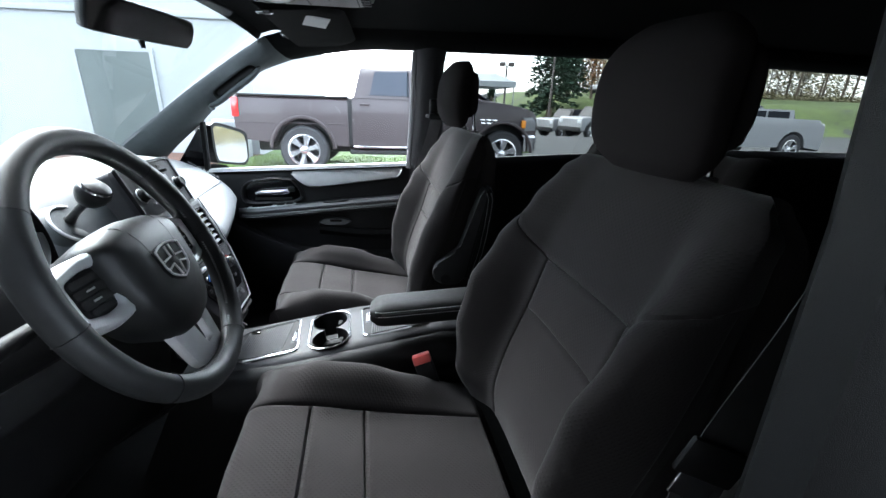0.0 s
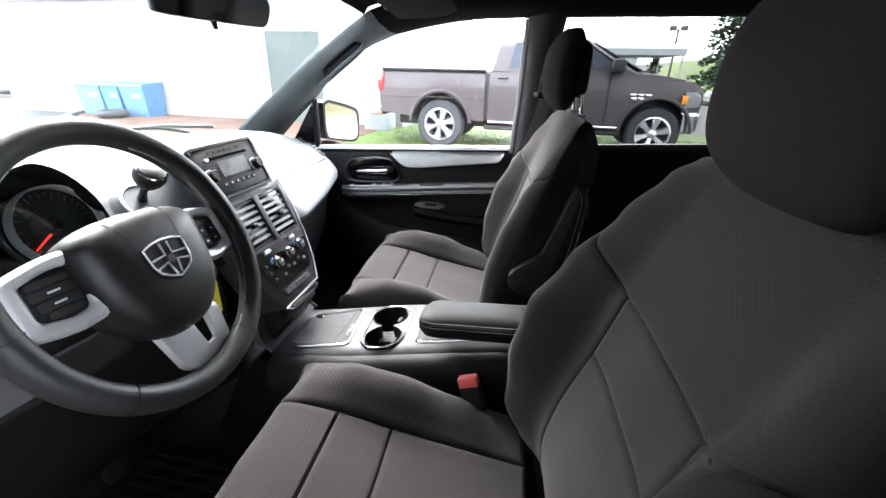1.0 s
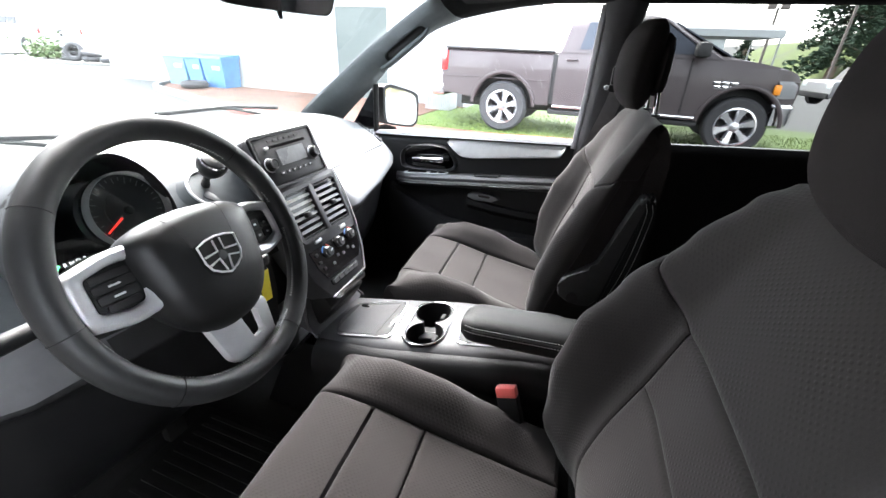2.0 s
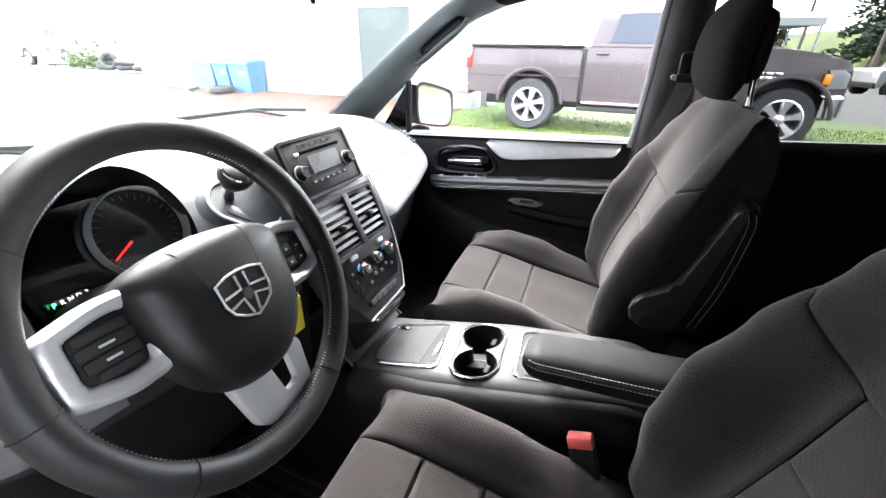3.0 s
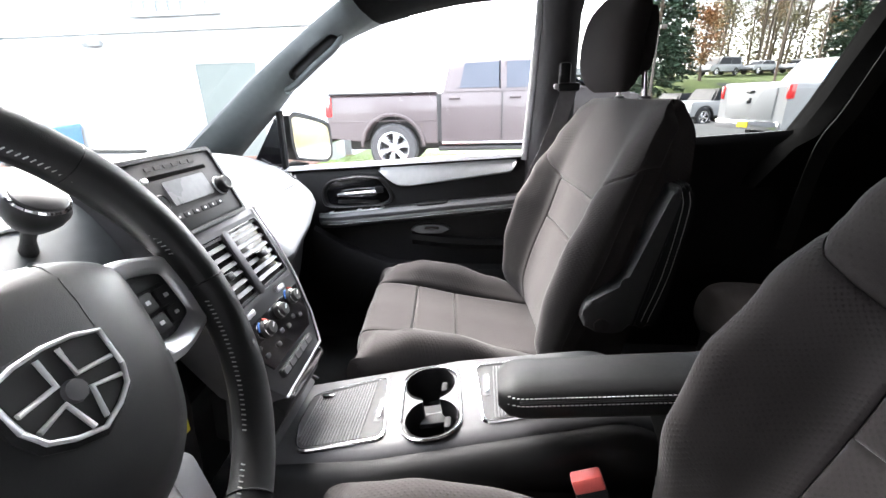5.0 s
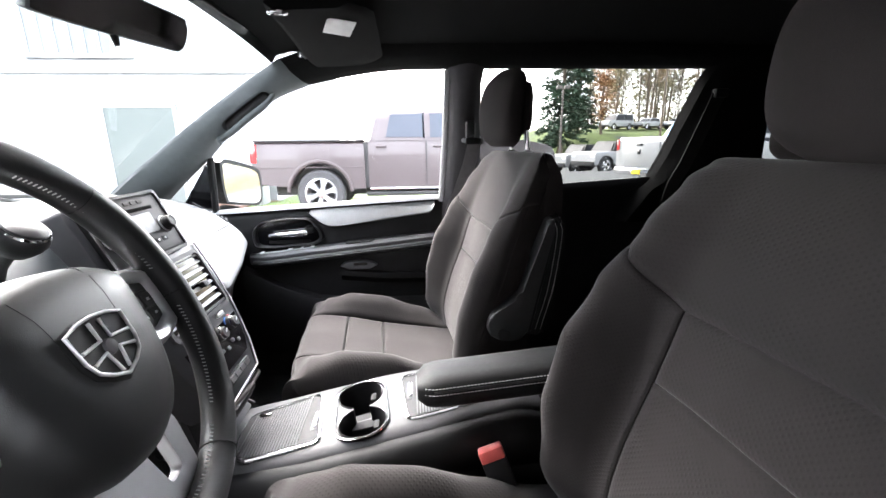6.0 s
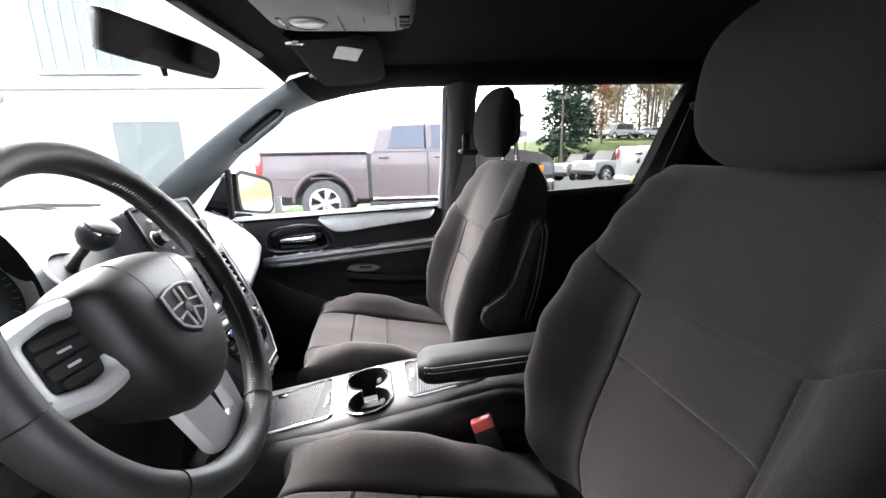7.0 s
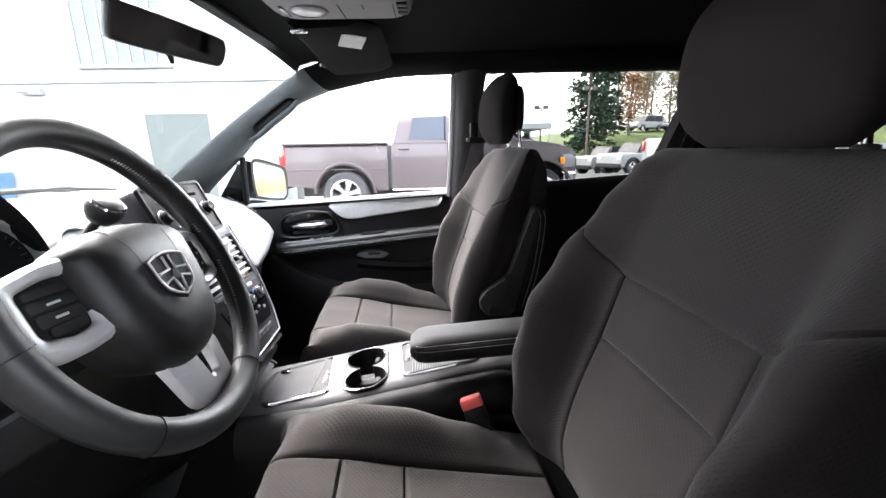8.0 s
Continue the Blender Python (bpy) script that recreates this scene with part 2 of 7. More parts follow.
def loft(rings, closed=True, caps=True):
    """A skin over rings of equally many points."""
    bm = bmesh.new()
    vs = [[bm.verts.new(p) for p in r] for r in rings]
    k = len(rings[0])
    for a, b in zip(vs, vs[1:]):
        for i in range(k if closed else k - 1):
            j = (i + 1) % k
            bm.faces.new((a[i], a[j], b[j], b[i]))
    if caps and closed:
        bm.faces.new(vs[0]), bm.faces.new(vs[-1])
    return bm


def spline(pts, n):
    """Catmull-Rom through the points, n samples."""
    p = [Vector(q) for q in pts]
    p = [p[0] * 2 - p[1], *p, p[-1] * 2 - p[-2]]
    out = []
    for i in range(n):
        f = i / (n - 1) * (len(p) - 3)
        k = min(int(f), len(p) - 4)
        t = f - k
        a, b, c, d = p[k:k + 4]
        out.append(0.5 * ((2 * b) + (c - a) * t + (2 * a - 5 * b + 4 * c - d) * t * t + (3 * b - a - 3 * c + d) * t ** 3))
    return out


def tube(pts, r, n=10, close=False, flat=1.0, up=(0, 0, 1)):
    """A round (or flattened) bar along points; r may be a list."""
    pts = [Vector(p) for p in pts]
    rr = r if isinstance(r, (list, tuple)) else [r] * len(pts)
    rings = []
    k = len(pts)
    for i, p in enumerate(pts):
        a = pts[(i - 1) % k] if close or i else pts[0]
        b = pts[(i + 1) % k] if close or i < k - 1 else pts[-1]
        t = (b - a).normalized()
        s = t.cross(Vector(up))
        s = s.normalized() if s.length > 1e-5 else t.orthogonal().normalized()
        u = s.cross(t)
        rings.append([p + rr[i] * (math.cos(q) * s + flat * math.sin(q) * u) for q in (2 * math.pi * j / n for j in range(n))])
    if close:
        rings.append(rings[0])
        bm = loft(rings, True, False)
        bmesh.ops.remove_doubles(bm, verts=bm.verts, dist=1e-6)
        return bm
    return loft(rings)


def prism(profile, y0, y1, bevel=0.0, seg=2):
    """A profile of (x, z) points drawn out from y0 to y1."""
    bm = loft([[(x, y0, z) for x, z in profile], [(x, y1, z) for x, z in profile]])
    if bevel:
        bmesh.ops.bevel(bm, geom=bm.edges[:], offset=bevel, segments=seg, affect="EDGES", profile=0.5)
    return bm


def lathe(profile, n=24, m=Matrix(), ring=False):
    """(radius, height) points turned about the local z axis, then posed by m."""
    rings = [[m @ Vector((r * math.cos(a), r * math.sin(a), h)) for a in (2 * math.pi * j / n for j in range(n))] for r, h in profile]
    if ring:
        rings.append(rings[0])
    bm = loft(rings, True, not ring)
    if ring:
        bmesh.ops.remove_doubles(bm, verts=bm.verts, dist=1e-7)
    return bm


def rounded(w, h, r, n=5):
    """Corner-rounded rectangle, (a, b) points about its middle."""
    out = []
    for cx, cy, a0 in ((w / 2 - r, h / 2 - r, 0), (r - w / 2, h / 2 - r, 90), (r - w / 2, r - h / 2, 180), (w / 2 - r, r - h / 2, 270)):
        out += [(cx + r * math.cos(radians(a0 + 90 * i / n)), cy + r * math.sin(radians(a0 + 90 * i / n))) for i in range(n + 1)]
    return out


def soften(pts, r, n=4):
    """A closed outline with its corners rounded by about r."""
    out = []
    for a, b, c in zip(pts[-1:] + pts[:-1], pts, pts[1:] + pts[:1]):
        a, b, c = Vector((*a, 0)), Vector((*b, 0)), Vector((*c, 0))
        p, q = b + (a - b).normalized() * min(r, (a - b).length * 0.45), b + (c - b).normalized() * min(r, (c - b).length * 0.45)
        for i in range(n + 1):
            t = i / n
            w = p * (1 - t) ** 2 + b * 2 * t * (1 - t) + q * t * t
            out.append((w.x, w.y))
    return out


def plate(m, outline, depth, edge=0.0):
    """A slab with the outline in m's own x and y, rising to depth along its z, with a rolled edge."""
    rings = [[m @ Vector((a, b, 0)) for a, b in outline]]
    if edge:
        cx, cy = sum(a for a, _ in outline) / len(outline), sum(b for _, b in outline) / len(outline)
        size = max(math.hypot(a - cx, b - cy) for a, b in outline)
        rings.append([m @ Vector((a, b, depth - edge)) for a, b in outline])
        for k, dz in ((0.3, 0.3), (1.0, 0.0)):
            f = 1 - k * edge / size
            rings.append([m @ Vector((cx + (a - cx) * f, cy + (b - cy) * f, depth - edge * dz)) for a, b in outline])
    else:
        rings.append([m @ Vector((a, b, depth)) for a, b in outline])
    return loft(rings)


def frame_plate(m, outer, inner, depth):
    """A flat ring between two outlines of equally many points."""
    a0 = [m @ Vector((*p, 0)) for p in outer]
    a1 = [m @ Vector((*p, depth)) for p in outer]
    b1 = [m @ Vector((*p, depth)) for p in inner]
    b0 = [m @ Vector((*p, 0)) for p in inner]
    return loft([a0, a1, b1, b0, a0], True, False)


def patch(func, s0, s1, v0, v1, ns, nv, roll=0.011, sink=0.009, back=0.02):
    """A padded panel of func(s, v) -> (point, normal): its borders sink into seams. s0 and s1 may depend on v."""
    lim0 = s0 if callable(s0) else (lambda v: s0)
    lim1 = s1 if callable(s1) else (lambda v: s1)
    bm = bmesh.new()
    grid = []
    for j in range(nv + 1):
        v = v0 + (v1 - v0) * (0.5 - 0.5 * math.cos(math.pi * j / nv)) * 0.5 + (v1 - v0) * j / nv * 0.5
        row = []
        for i in range(ns + 1):
            f = (0.5 - 0.5 * math.cos(math.pi * i / ns)) * 0.5 + i / ns * 0.5
            s = lim0(v) + (lim1(v) - lim0(v)) * f
            row.append((s, v, *func(s, v)))
        grid.append(row)
    pts = [[c[2] for c in r] for r in grid]

    def border(i, j):
        p = pts[j][i]
        return min((p - pts[0][i]).length, (p - pts[-1][i]).length, (p - pts[j][0]).length, (p - pts[j][-1]).length)

    vs = []
    for j in range(nv + 1):
        row = []
        for i in range(ns + 1):
            t = min(border(i, j) / roll, 1)
            row.append(bm.verts.new(pts[j][i] - grid[j][i][3] * sink * (1 - math.sqrt(max(0, 1 - (1 - t) ** 2)))))
        vs.append(row)
    along = [0.0]
    for i in range(ns):
        along.append(along[-1] + (pts[nv // 2][i + 1] - pts[nv // 2][i]).length)
    up = [0.0]
    for j in range(nv):
        up.append(up[-1] + (pts[j + 1][ns // 2] - pts[j][ns // 2]).length)
    uv = bm.loops.layers.uv.new("cloth")
    for j, (a, b) in enumerate(zip(vs, vs[1:])):
        for i in range(ns):
            q = bm.faces.new((a[i], a[i + 1], b[i + 1], b[i]))
            for lp, (ii, jj) in zip(q.loops, ((i, j), (i + 1, j), (i + 1, j + 1), (i, j + 1))):
                lp[uv].uv = (along[ii], up[jj])
    ring = [vs[0][i] for i in range(ns + 1)] + [vs[j][ns] for j in range(1, nv + 1)] + [vs[nv][i] for i in range(ns - 1, -1, -1)] + [vs[j][0] for j in range(nv - 1, 0, -1)]
    idx = [(i, 0) for i in range(ns + 1)] + [(ns, j) for j in range(1, nv + 1)] + [(i, nv) for i in range(ns - 1, -1, -1)] + [(0, j) for j in range(nv - 1, 0, -1)]
    low = [bm.verts.new(q.co - grid[j][i][3] * back) for q, (i, j) in zip(ring, idx)]
    for k in range(len(ring)):
        w = (k + 1) % len(ring)
        bm.faces.new((ring[k], low[k], low[w], ring[w]))
    return bm


def cut(ob, *cutters):
    """Takes the cutters' volumes out of a mesh object for good."""
    for bm in cutters:
        me = bpy.data.meshes.new("cutter")
        bmesh.ops.recalc_face_normals(bm, faces=bm.faces)
        bm.to_mesh(me)
        bm.free()
        tool = new("cutter", me)
        mod = ob.modifiers.new("cut", "BOOLEAN")
        mod.object, mod.operation, mod.solver = tool, "DIFFERENCE", "EXACT"
        bpy.context.view_layer.update()
        done = bpy.data.meshes.new_from_object(ob.evaluated_get(bpy.context.evaluated_depsgraph_get()))
        ob.modifiers.clear()
        old, ob.data = ob.data, done
        bpy.data.objects.remove(tool), bpy.data.meshes.remove(me), bpy.data.meshes.remove(old)
    return ob


# ---- the van's shell: x runs to the tail, y to the passenger's side ----
MID = 1.06  # the van's middle line
MIDL = 1.045  # line about which the driver's side mirrors the passenger's
BACK = 0.195  # the driver's door post stands this much further back


def sill(x):
    return 1.055 + 0.05 * (x + 0.6) if x < 0.2 else 1.100 + 0.018 * min(1, (x - 0.2) / 0.12) + 0.06 * min(x - 0.2, 1.2)


# unseen walls and canopy, added to hold back daylight around the driver's door
structure("wall_behind", join(block(-2.6, 1.4, -0.90, -0.75, -0.1, 2.2), block(1.4, 3.4, -0.90, -0.75, -0.1, 1.05), block(-2.6, 0.05, -0.90, 0.24, 2.2, 2.3), block(0.05, 1.4, -0.90, 0.28, 2.2, 2.3), block(-3.35, -3.2, -0.90, 1.35, -0.1, 4.6), block(-3.2, -2.6, -0.90, -0.75, -0.1, 4.6)), material("light_blocker_dark", (0.085, 0.085, 0.088), 0.85, vary=0.2, grain=4, stain=0.8), "unseen dull dark wall and canopy added to keep light off the driver's side", "wall")
structure("floor", block(-1.05, 2.7, 0.27, 1.86, 0.34, 0.40, 0.01), M_CARPET, "black carpeted floor of the van", "floor")

# the headliner: a shallow vault with a rounded front lip
rows = []
for x, drop in ((-0.425, 0.035), (-0.41, 0.012), (-0.37, 0.0), (-0.1, 0.0), (0.6, -0.01), (1.6, -0.005), (2.6, 0.03)):
    under, over = [], []
    for i in range(17):
        y = 0.36 + i * (1.40 / 16)
        f = abs((y - MID) / 0.74)
        z = 1.628 - 0.045 * f ** 3 - drop
        under.append((x - 0.02 * (1 - f * f) * (x < -0.3), y, z))
        over.append((x, y, z + 0.05))
    rows.append(under + over[::-1])
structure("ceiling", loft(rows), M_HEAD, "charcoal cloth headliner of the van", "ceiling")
roof = []
for x, drop in ((-0.42, 0.07), (-0.36, 0.03), (0.2, 0.0), (1.6, 0.0), (2.6, 0.06), (2.75, 0.15)):
    a = [(x, 0.24 + i * (1.64 / 12), 1.76 - drop - 0.07 * abs((i - 6) / 6) ** 3) for i in range(13)]
    roof.append(a + [(p[0], p[1], p[2] - 0.02) for p in a[::-1]])
structure("roof", loft(roof), M_BODY, "grey painted steel roof panel of the van", "roof")

# window-top line E and inner line I of the passenger's side, from the cowl to the tail
EDGE = [(-0.90, 1.875, 1.085), (-0.80, 1.86, 1.175), (-0.70, 1.84, 1.255), (-0.60, 1.825, 1.345), (-0.452, 1.82, 1.448), (-0.325, 1.82, 1.499),
        (-0.20, 1.82, 1.524), (-0.06, 1.82, 1.543), (0.14, 1.82, 1.549), (0.6, 1.82, 1.552), (1.4, 1.82, 1.55), (2.6, 1.80, 1.52)]
INNER = [(-1.08, 1.78, 1.075), (-0.95, 1.762, 1.178), (-0.82, 1.755, 1.272), (-0.69, 1.75, 1.368), (-0.53, 1.75, 1.478), (-0.395, 1.745, 1.562),
         (-0.25, 1.70, 1.592), (-0.06, 1.69, 1.600), (0.14, 1.69, 1.603), (0.6, 1.69, 1.606), (1.4, 1.69, 1.605), (2.6, 1.67, 1.57)]


def rail(e, i, flip=False):
    e, i = Vector(e), Vector(i)
    side = (lambda p: (p[0], 2 * MIDL - p[1], p[2])) if flip else (lambda p: tuple(p))
    mid1, mid2 = e * 0.7 + i * 0.3, e * 0.3 + i * 0.7
    inw = Vector((0.004, -0.016, -0.014))
    ring = [i + Vector((-0.012, 0.004, 0.004)), i, mid2 + inw, mid1 + inw, e, e + Vector((0, 0.012, 0.004)), e + Vector((-0.02, 0.07, 0.02)), i + Vector((-0.030, 0.065, 0.008))]
    return [side(p) for p in ring]


ew, iw = spline(EDGE[:6], 26), spline(INNER[:6], 26)
er, ir = spline(EDGE[5:], 22), spline(INNER[5:], 22)
a_pillar = structure("a_pillar", loft([rail(a, b) for a, b in zip(ew, iw)]), M_PILLAR, "slate grey windscreen pillar trim with grab handle", "pillar")
structure("a_pillar", loft([rail(a, b, True) for a, b in zip(ew, iw)]), M_PILLAR, "slate grey windscreen pillar trim", "pillar")
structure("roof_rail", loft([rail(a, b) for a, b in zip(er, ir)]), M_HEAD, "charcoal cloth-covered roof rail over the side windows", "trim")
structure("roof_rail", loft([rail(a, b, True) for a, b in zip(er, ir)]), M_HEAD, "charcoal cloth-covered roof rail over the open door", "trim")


def b_pillar(flip):
    """Tapered post with a bulged trim; the driver's side mirrors the passenger's."""
    rings = []
    for z, x0, x1, y in ((0.42, 0.10, 0.33, 1.84), (0.95, 0.105, 0.31, 1.85), (1.06, 0.115, 0.27, 1.845), (1.3, 0.135, 0.262, 1.825), (1.5, 0.145, 0.258, 1.80), (1.585, 0.135, 0.27, 1.76)):
        pts = [(x0, y + 0.05), (x0 + 0.004, y + 0.01), (x0 + 0.03, y - 0.015), ((x0 + x1) / 2, y - 0.022), (x1 - 0.03, y - 0.015), (x1 - 0.004, y + 0.01), (x1, y + 0.05), ((x0 + x1) / 2, y + 0.075)]
        rings.append([(px + BACK * flip, 2 * MIDL - py if flip else py, z) for px, py in pts])
    return loft(rings)


# one trim in two tones: passenger's post lightened as lit, driver's left dark
structure("b_pillar", b_pillar(False), M_LITPOST, "black plastic door pillar beside the passenger seat", "pillar")
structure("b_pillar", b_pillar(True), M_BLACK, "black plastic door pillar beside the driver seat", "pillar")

# broad grey window frame of the passenger's door, closing on the pillar
strip = spline([(0.124, 1.852, 1.09), (0.138, 1.838, 1.30), (0.147, 1.815, 1.548)], 12)
structure("door_frame_trim", loft([[(p.x + dx, p.y + dy, p.z) for dx, dy in ((-0.018, 0.022), (-0.018, 0.006), (-0.012, -0.001), (-0.002, -0.004), (0.010, 0.002), (0.014, 0.022))] for p in strip]), M_STRIP, "satin grey window frame of the passenger door", "trim")


def side_wall(x0, x1, flip, n=14):
    """The body below the windows: outer steel and inner trim, with a soft shoulder."""
    rings = []
    for i in range(n + 1):
        x = x0 + (x1 - x0) * i / n
        z = sill(x)
        pts = [(1.905, z + 0.004), (1.872, z + 0.006), (1.855, z - 0.02), (1.852, z - 0.12), (1.838, z - 0.17), (1.84, 0.75), (1.85, 0.40), (1.97, 0.30), (2.0, 0.6), (1.985, z - 0.12), (1.945, z - 0.005)]
        rings.append([(x, 2 * MIDL - y if flip else y, q) for y, q in pts])
    return loft(rings)


structure("wall_side", side_wall(0.27, 2.7, False), M_BLACK, "black lower trim of the sliding door", "wall")
structure("wall_side", side_wall(0.42, 2.7, True), M_BLACK, "black lower side trim behind the driver seat", "wall")
structure("wall_rear", prism([(2.66, 0.3), (2.72, 0.3), (2.74, 1.1), (2.64, 1.66), (2.58, 1.64), (2.68, 1.1)], 0.27, 1.85, 0.01), M_BLACK, "black tailgate trim closing the van", "wall")
structure("firewall", prism([(-1.02, 0.34), (-0.96, 0.34), (-0.98, 0.95), (-1.04, 0.95)], 0.27, 1.86), M_CARPET, "black carpeted footwell bulkhead", "wall")

# bonnet and cowl ahead of the windscreen
rings = []
for x, z, w in ((-2.0, 0.78, 0.72), (-1.9, 0.88, 0.80), (-1.5, 0.99, 0.88), (-1.16, 1.055, 0.90), (-1.06, 1.06, 0.90)):
    top = [(x, MID + w * (i / 6 - 1), z - 0.05 * abs(i / 6 - 1) ** 3) for i in range(13)]
    rings.append(top + [(x, p[1], p[2] - 0.03) for p in top[::-1]])
structure("bonnet", loft(rings), M_BODY, "grey painted van bonnet", "bonnet")
structure("cowl", prism([(-1.18, 1.05), (-1.02, 1.065), (-1.0, 1.09), (-1.02, 1.095), (-1.19, 1.07)], 0.30, 1.82), M_RUBBER, "black plastic cowl under the windscreen", "cowl")


def pane(name, rows_, mat, label):
    bm = loft(rows_, False, False)
    ob = structure(name, bm, mat, label, "window")
    ob.visible_shadow = mat is M_PRIVACY
    return ob


ws = []
for i in range(9):
    y = 0.37 + i * 1.38 / 8
    bow = 0.05 * (1 - ((y - MID) / 0.7) ** 2)
    ws.append([Vector((-1.06 - bow, y, 1.085)).lerp(Vector((-0.40 - bow * 0.6, y, 1.60)), k / 8) + Vector((0, 0, 0.012 * math.sin(math.pi * k / 8))) for k in range(9)])
pane("window_1", ws, M_WINDSCREEN, "clear laminated windscreen")
pane("window_2", [[(p[0], 1.885, sill(p[0]) - 0.02), (p[0], 1.872, (sill(p[0]) + p[2]) / 2), (p[0], p[1] + 0.03, p[2] + 0.01)] for p in spline(EDGE[2:9], 20)], M_GLASS, "clear passenger door window")
pane("window_3", [[(x, 1.885, sill(x) - 0.02), (x, 1.868, 1.33), (x, 1.85, 1.56)] for x in (0.22, 0.6, 1.0, 1.16)], M_PRIVACY, "lightly tinted sliding door window")
pane("window_4", [[(x, 1.885, sill(x) - 0.02), (x, 1.868, 1.33), (x, 1.84, 1.55)] for x in (1.30, 1.7, 2.1, 2.36)], M_PRIVACY, "lightly tinted rear quarter window")

# pillar and belt trim behind the sliding door's window
rings = []
for z, x0, x1, y in ((1.0, 0.78, 1.4, 1.85), (1.12, 0.87, 1.36, 1.85), (1.16, 0.93, 1.35, 1.848), (1.25, 0.972, 1.34, 1.84), (1.35, 1.008, 1.33, 1.83), (1.5, 1.056, 1.33, 1.80), (1.6, 1.085, 1.36, 1.74)):
    rings.append([(x0, y + 0.05, z), (x0 + 0.01, y, z), (x0 + 0.05, y - 0.03, z), (x1, y - 0.03, z), (x1, y + 0.06, z)])
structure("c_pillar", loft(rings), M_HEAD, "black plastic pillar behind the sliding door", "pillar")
structure("rear_quarter", prism([(2.35, 1.0), (2.68, 1.0), (2.62, 1.58), (2.30, 1.58)], 1.80, 1.86, 0.006), M_BLACK, "black rear quarter panel", "wall")
structure("rear_quarter", prism([(0.44, 1.0), (2.68, 1.0), (2.62, 1.58), (0.44, 1.58)], 0.20, 0.27, 0.006), M_BLACK, "black side panel behind the driver", "wall")


# ---- seats ----
class Sweep:
    """A padded surface: an (x, z) path swept across, with (y, lift) offsets along the path's normal."""

    def __init__(self, path, across, width, swell, at, puff=(1, 1)):
        self.path = spline([(x, 0, z) for x, z in path], 121)
        self.across = spline([(y, k, 0) for y, k in across], 61)
        self.width, self.swell, self.at, self.puff = width, swell, Vector(at), puff

    def base(self, s):
        f = min(max(s, 0), 1) * 120
        k = min(int(f), 119)
        p = self.path[k].lerp(self.path[k + 1], f - k)
        a, b = self.path[max(k - 2, 0)], self.path[min(k + 3, 120)]
        t = (b - a).normalized()
        return p, Vector((-t.z, 0, t.x))

    def raw(self, s, v):
        p, n = self.base(s)
        f = min(abs(v), 1) * 60
        k = min(int(f), 59)
        q = self.across[k].lerp(self.across[k + 1], f - k)
        lift = q.y * (self.swell(s) * self.puff[v > 0] if q.y > 0 else 1)
        return p + n * lift + Vector((0, math.copysign(q.x * self.width(s), v), 0)) + self.at

    def __call__(self, s, v):
        d = 0.004
        p = self.raw(s, v)
        n = (self.raw(min(s + d, 1), v) - self.raw(max(s - d, 0), v)).cross(self.raw(s, min(v + d * 2, 1)) - self.raw(s, max(v - d * 2, -1)))
        n = n.normalized() if n.length > 1e-9 else Vector((0, 0, 1))
        if n.dot(self.base(s)[1]) < 0 and abs(v) < 0.8:
            n = -n
        return p, n

    def find(self, x=None, z=None, lo=0.0, hi=1.0):
        best = min((abs((p.x - x) if x is not None else (p.z - z)), i) for i, p in enumerate(self.path) if lo <= i / 120 <= hi)
        return best[1] / 120


def interp(table):
    def f(s):
        for (a, p), (b, q) in zip(table, table[1:]):
            if s <= b:
                t = max(0, (s - a) / (b - a))
                t = t * t * (3 - 2 * t)
                return p + (q - p) * t
        return table[-1][1]
    return f


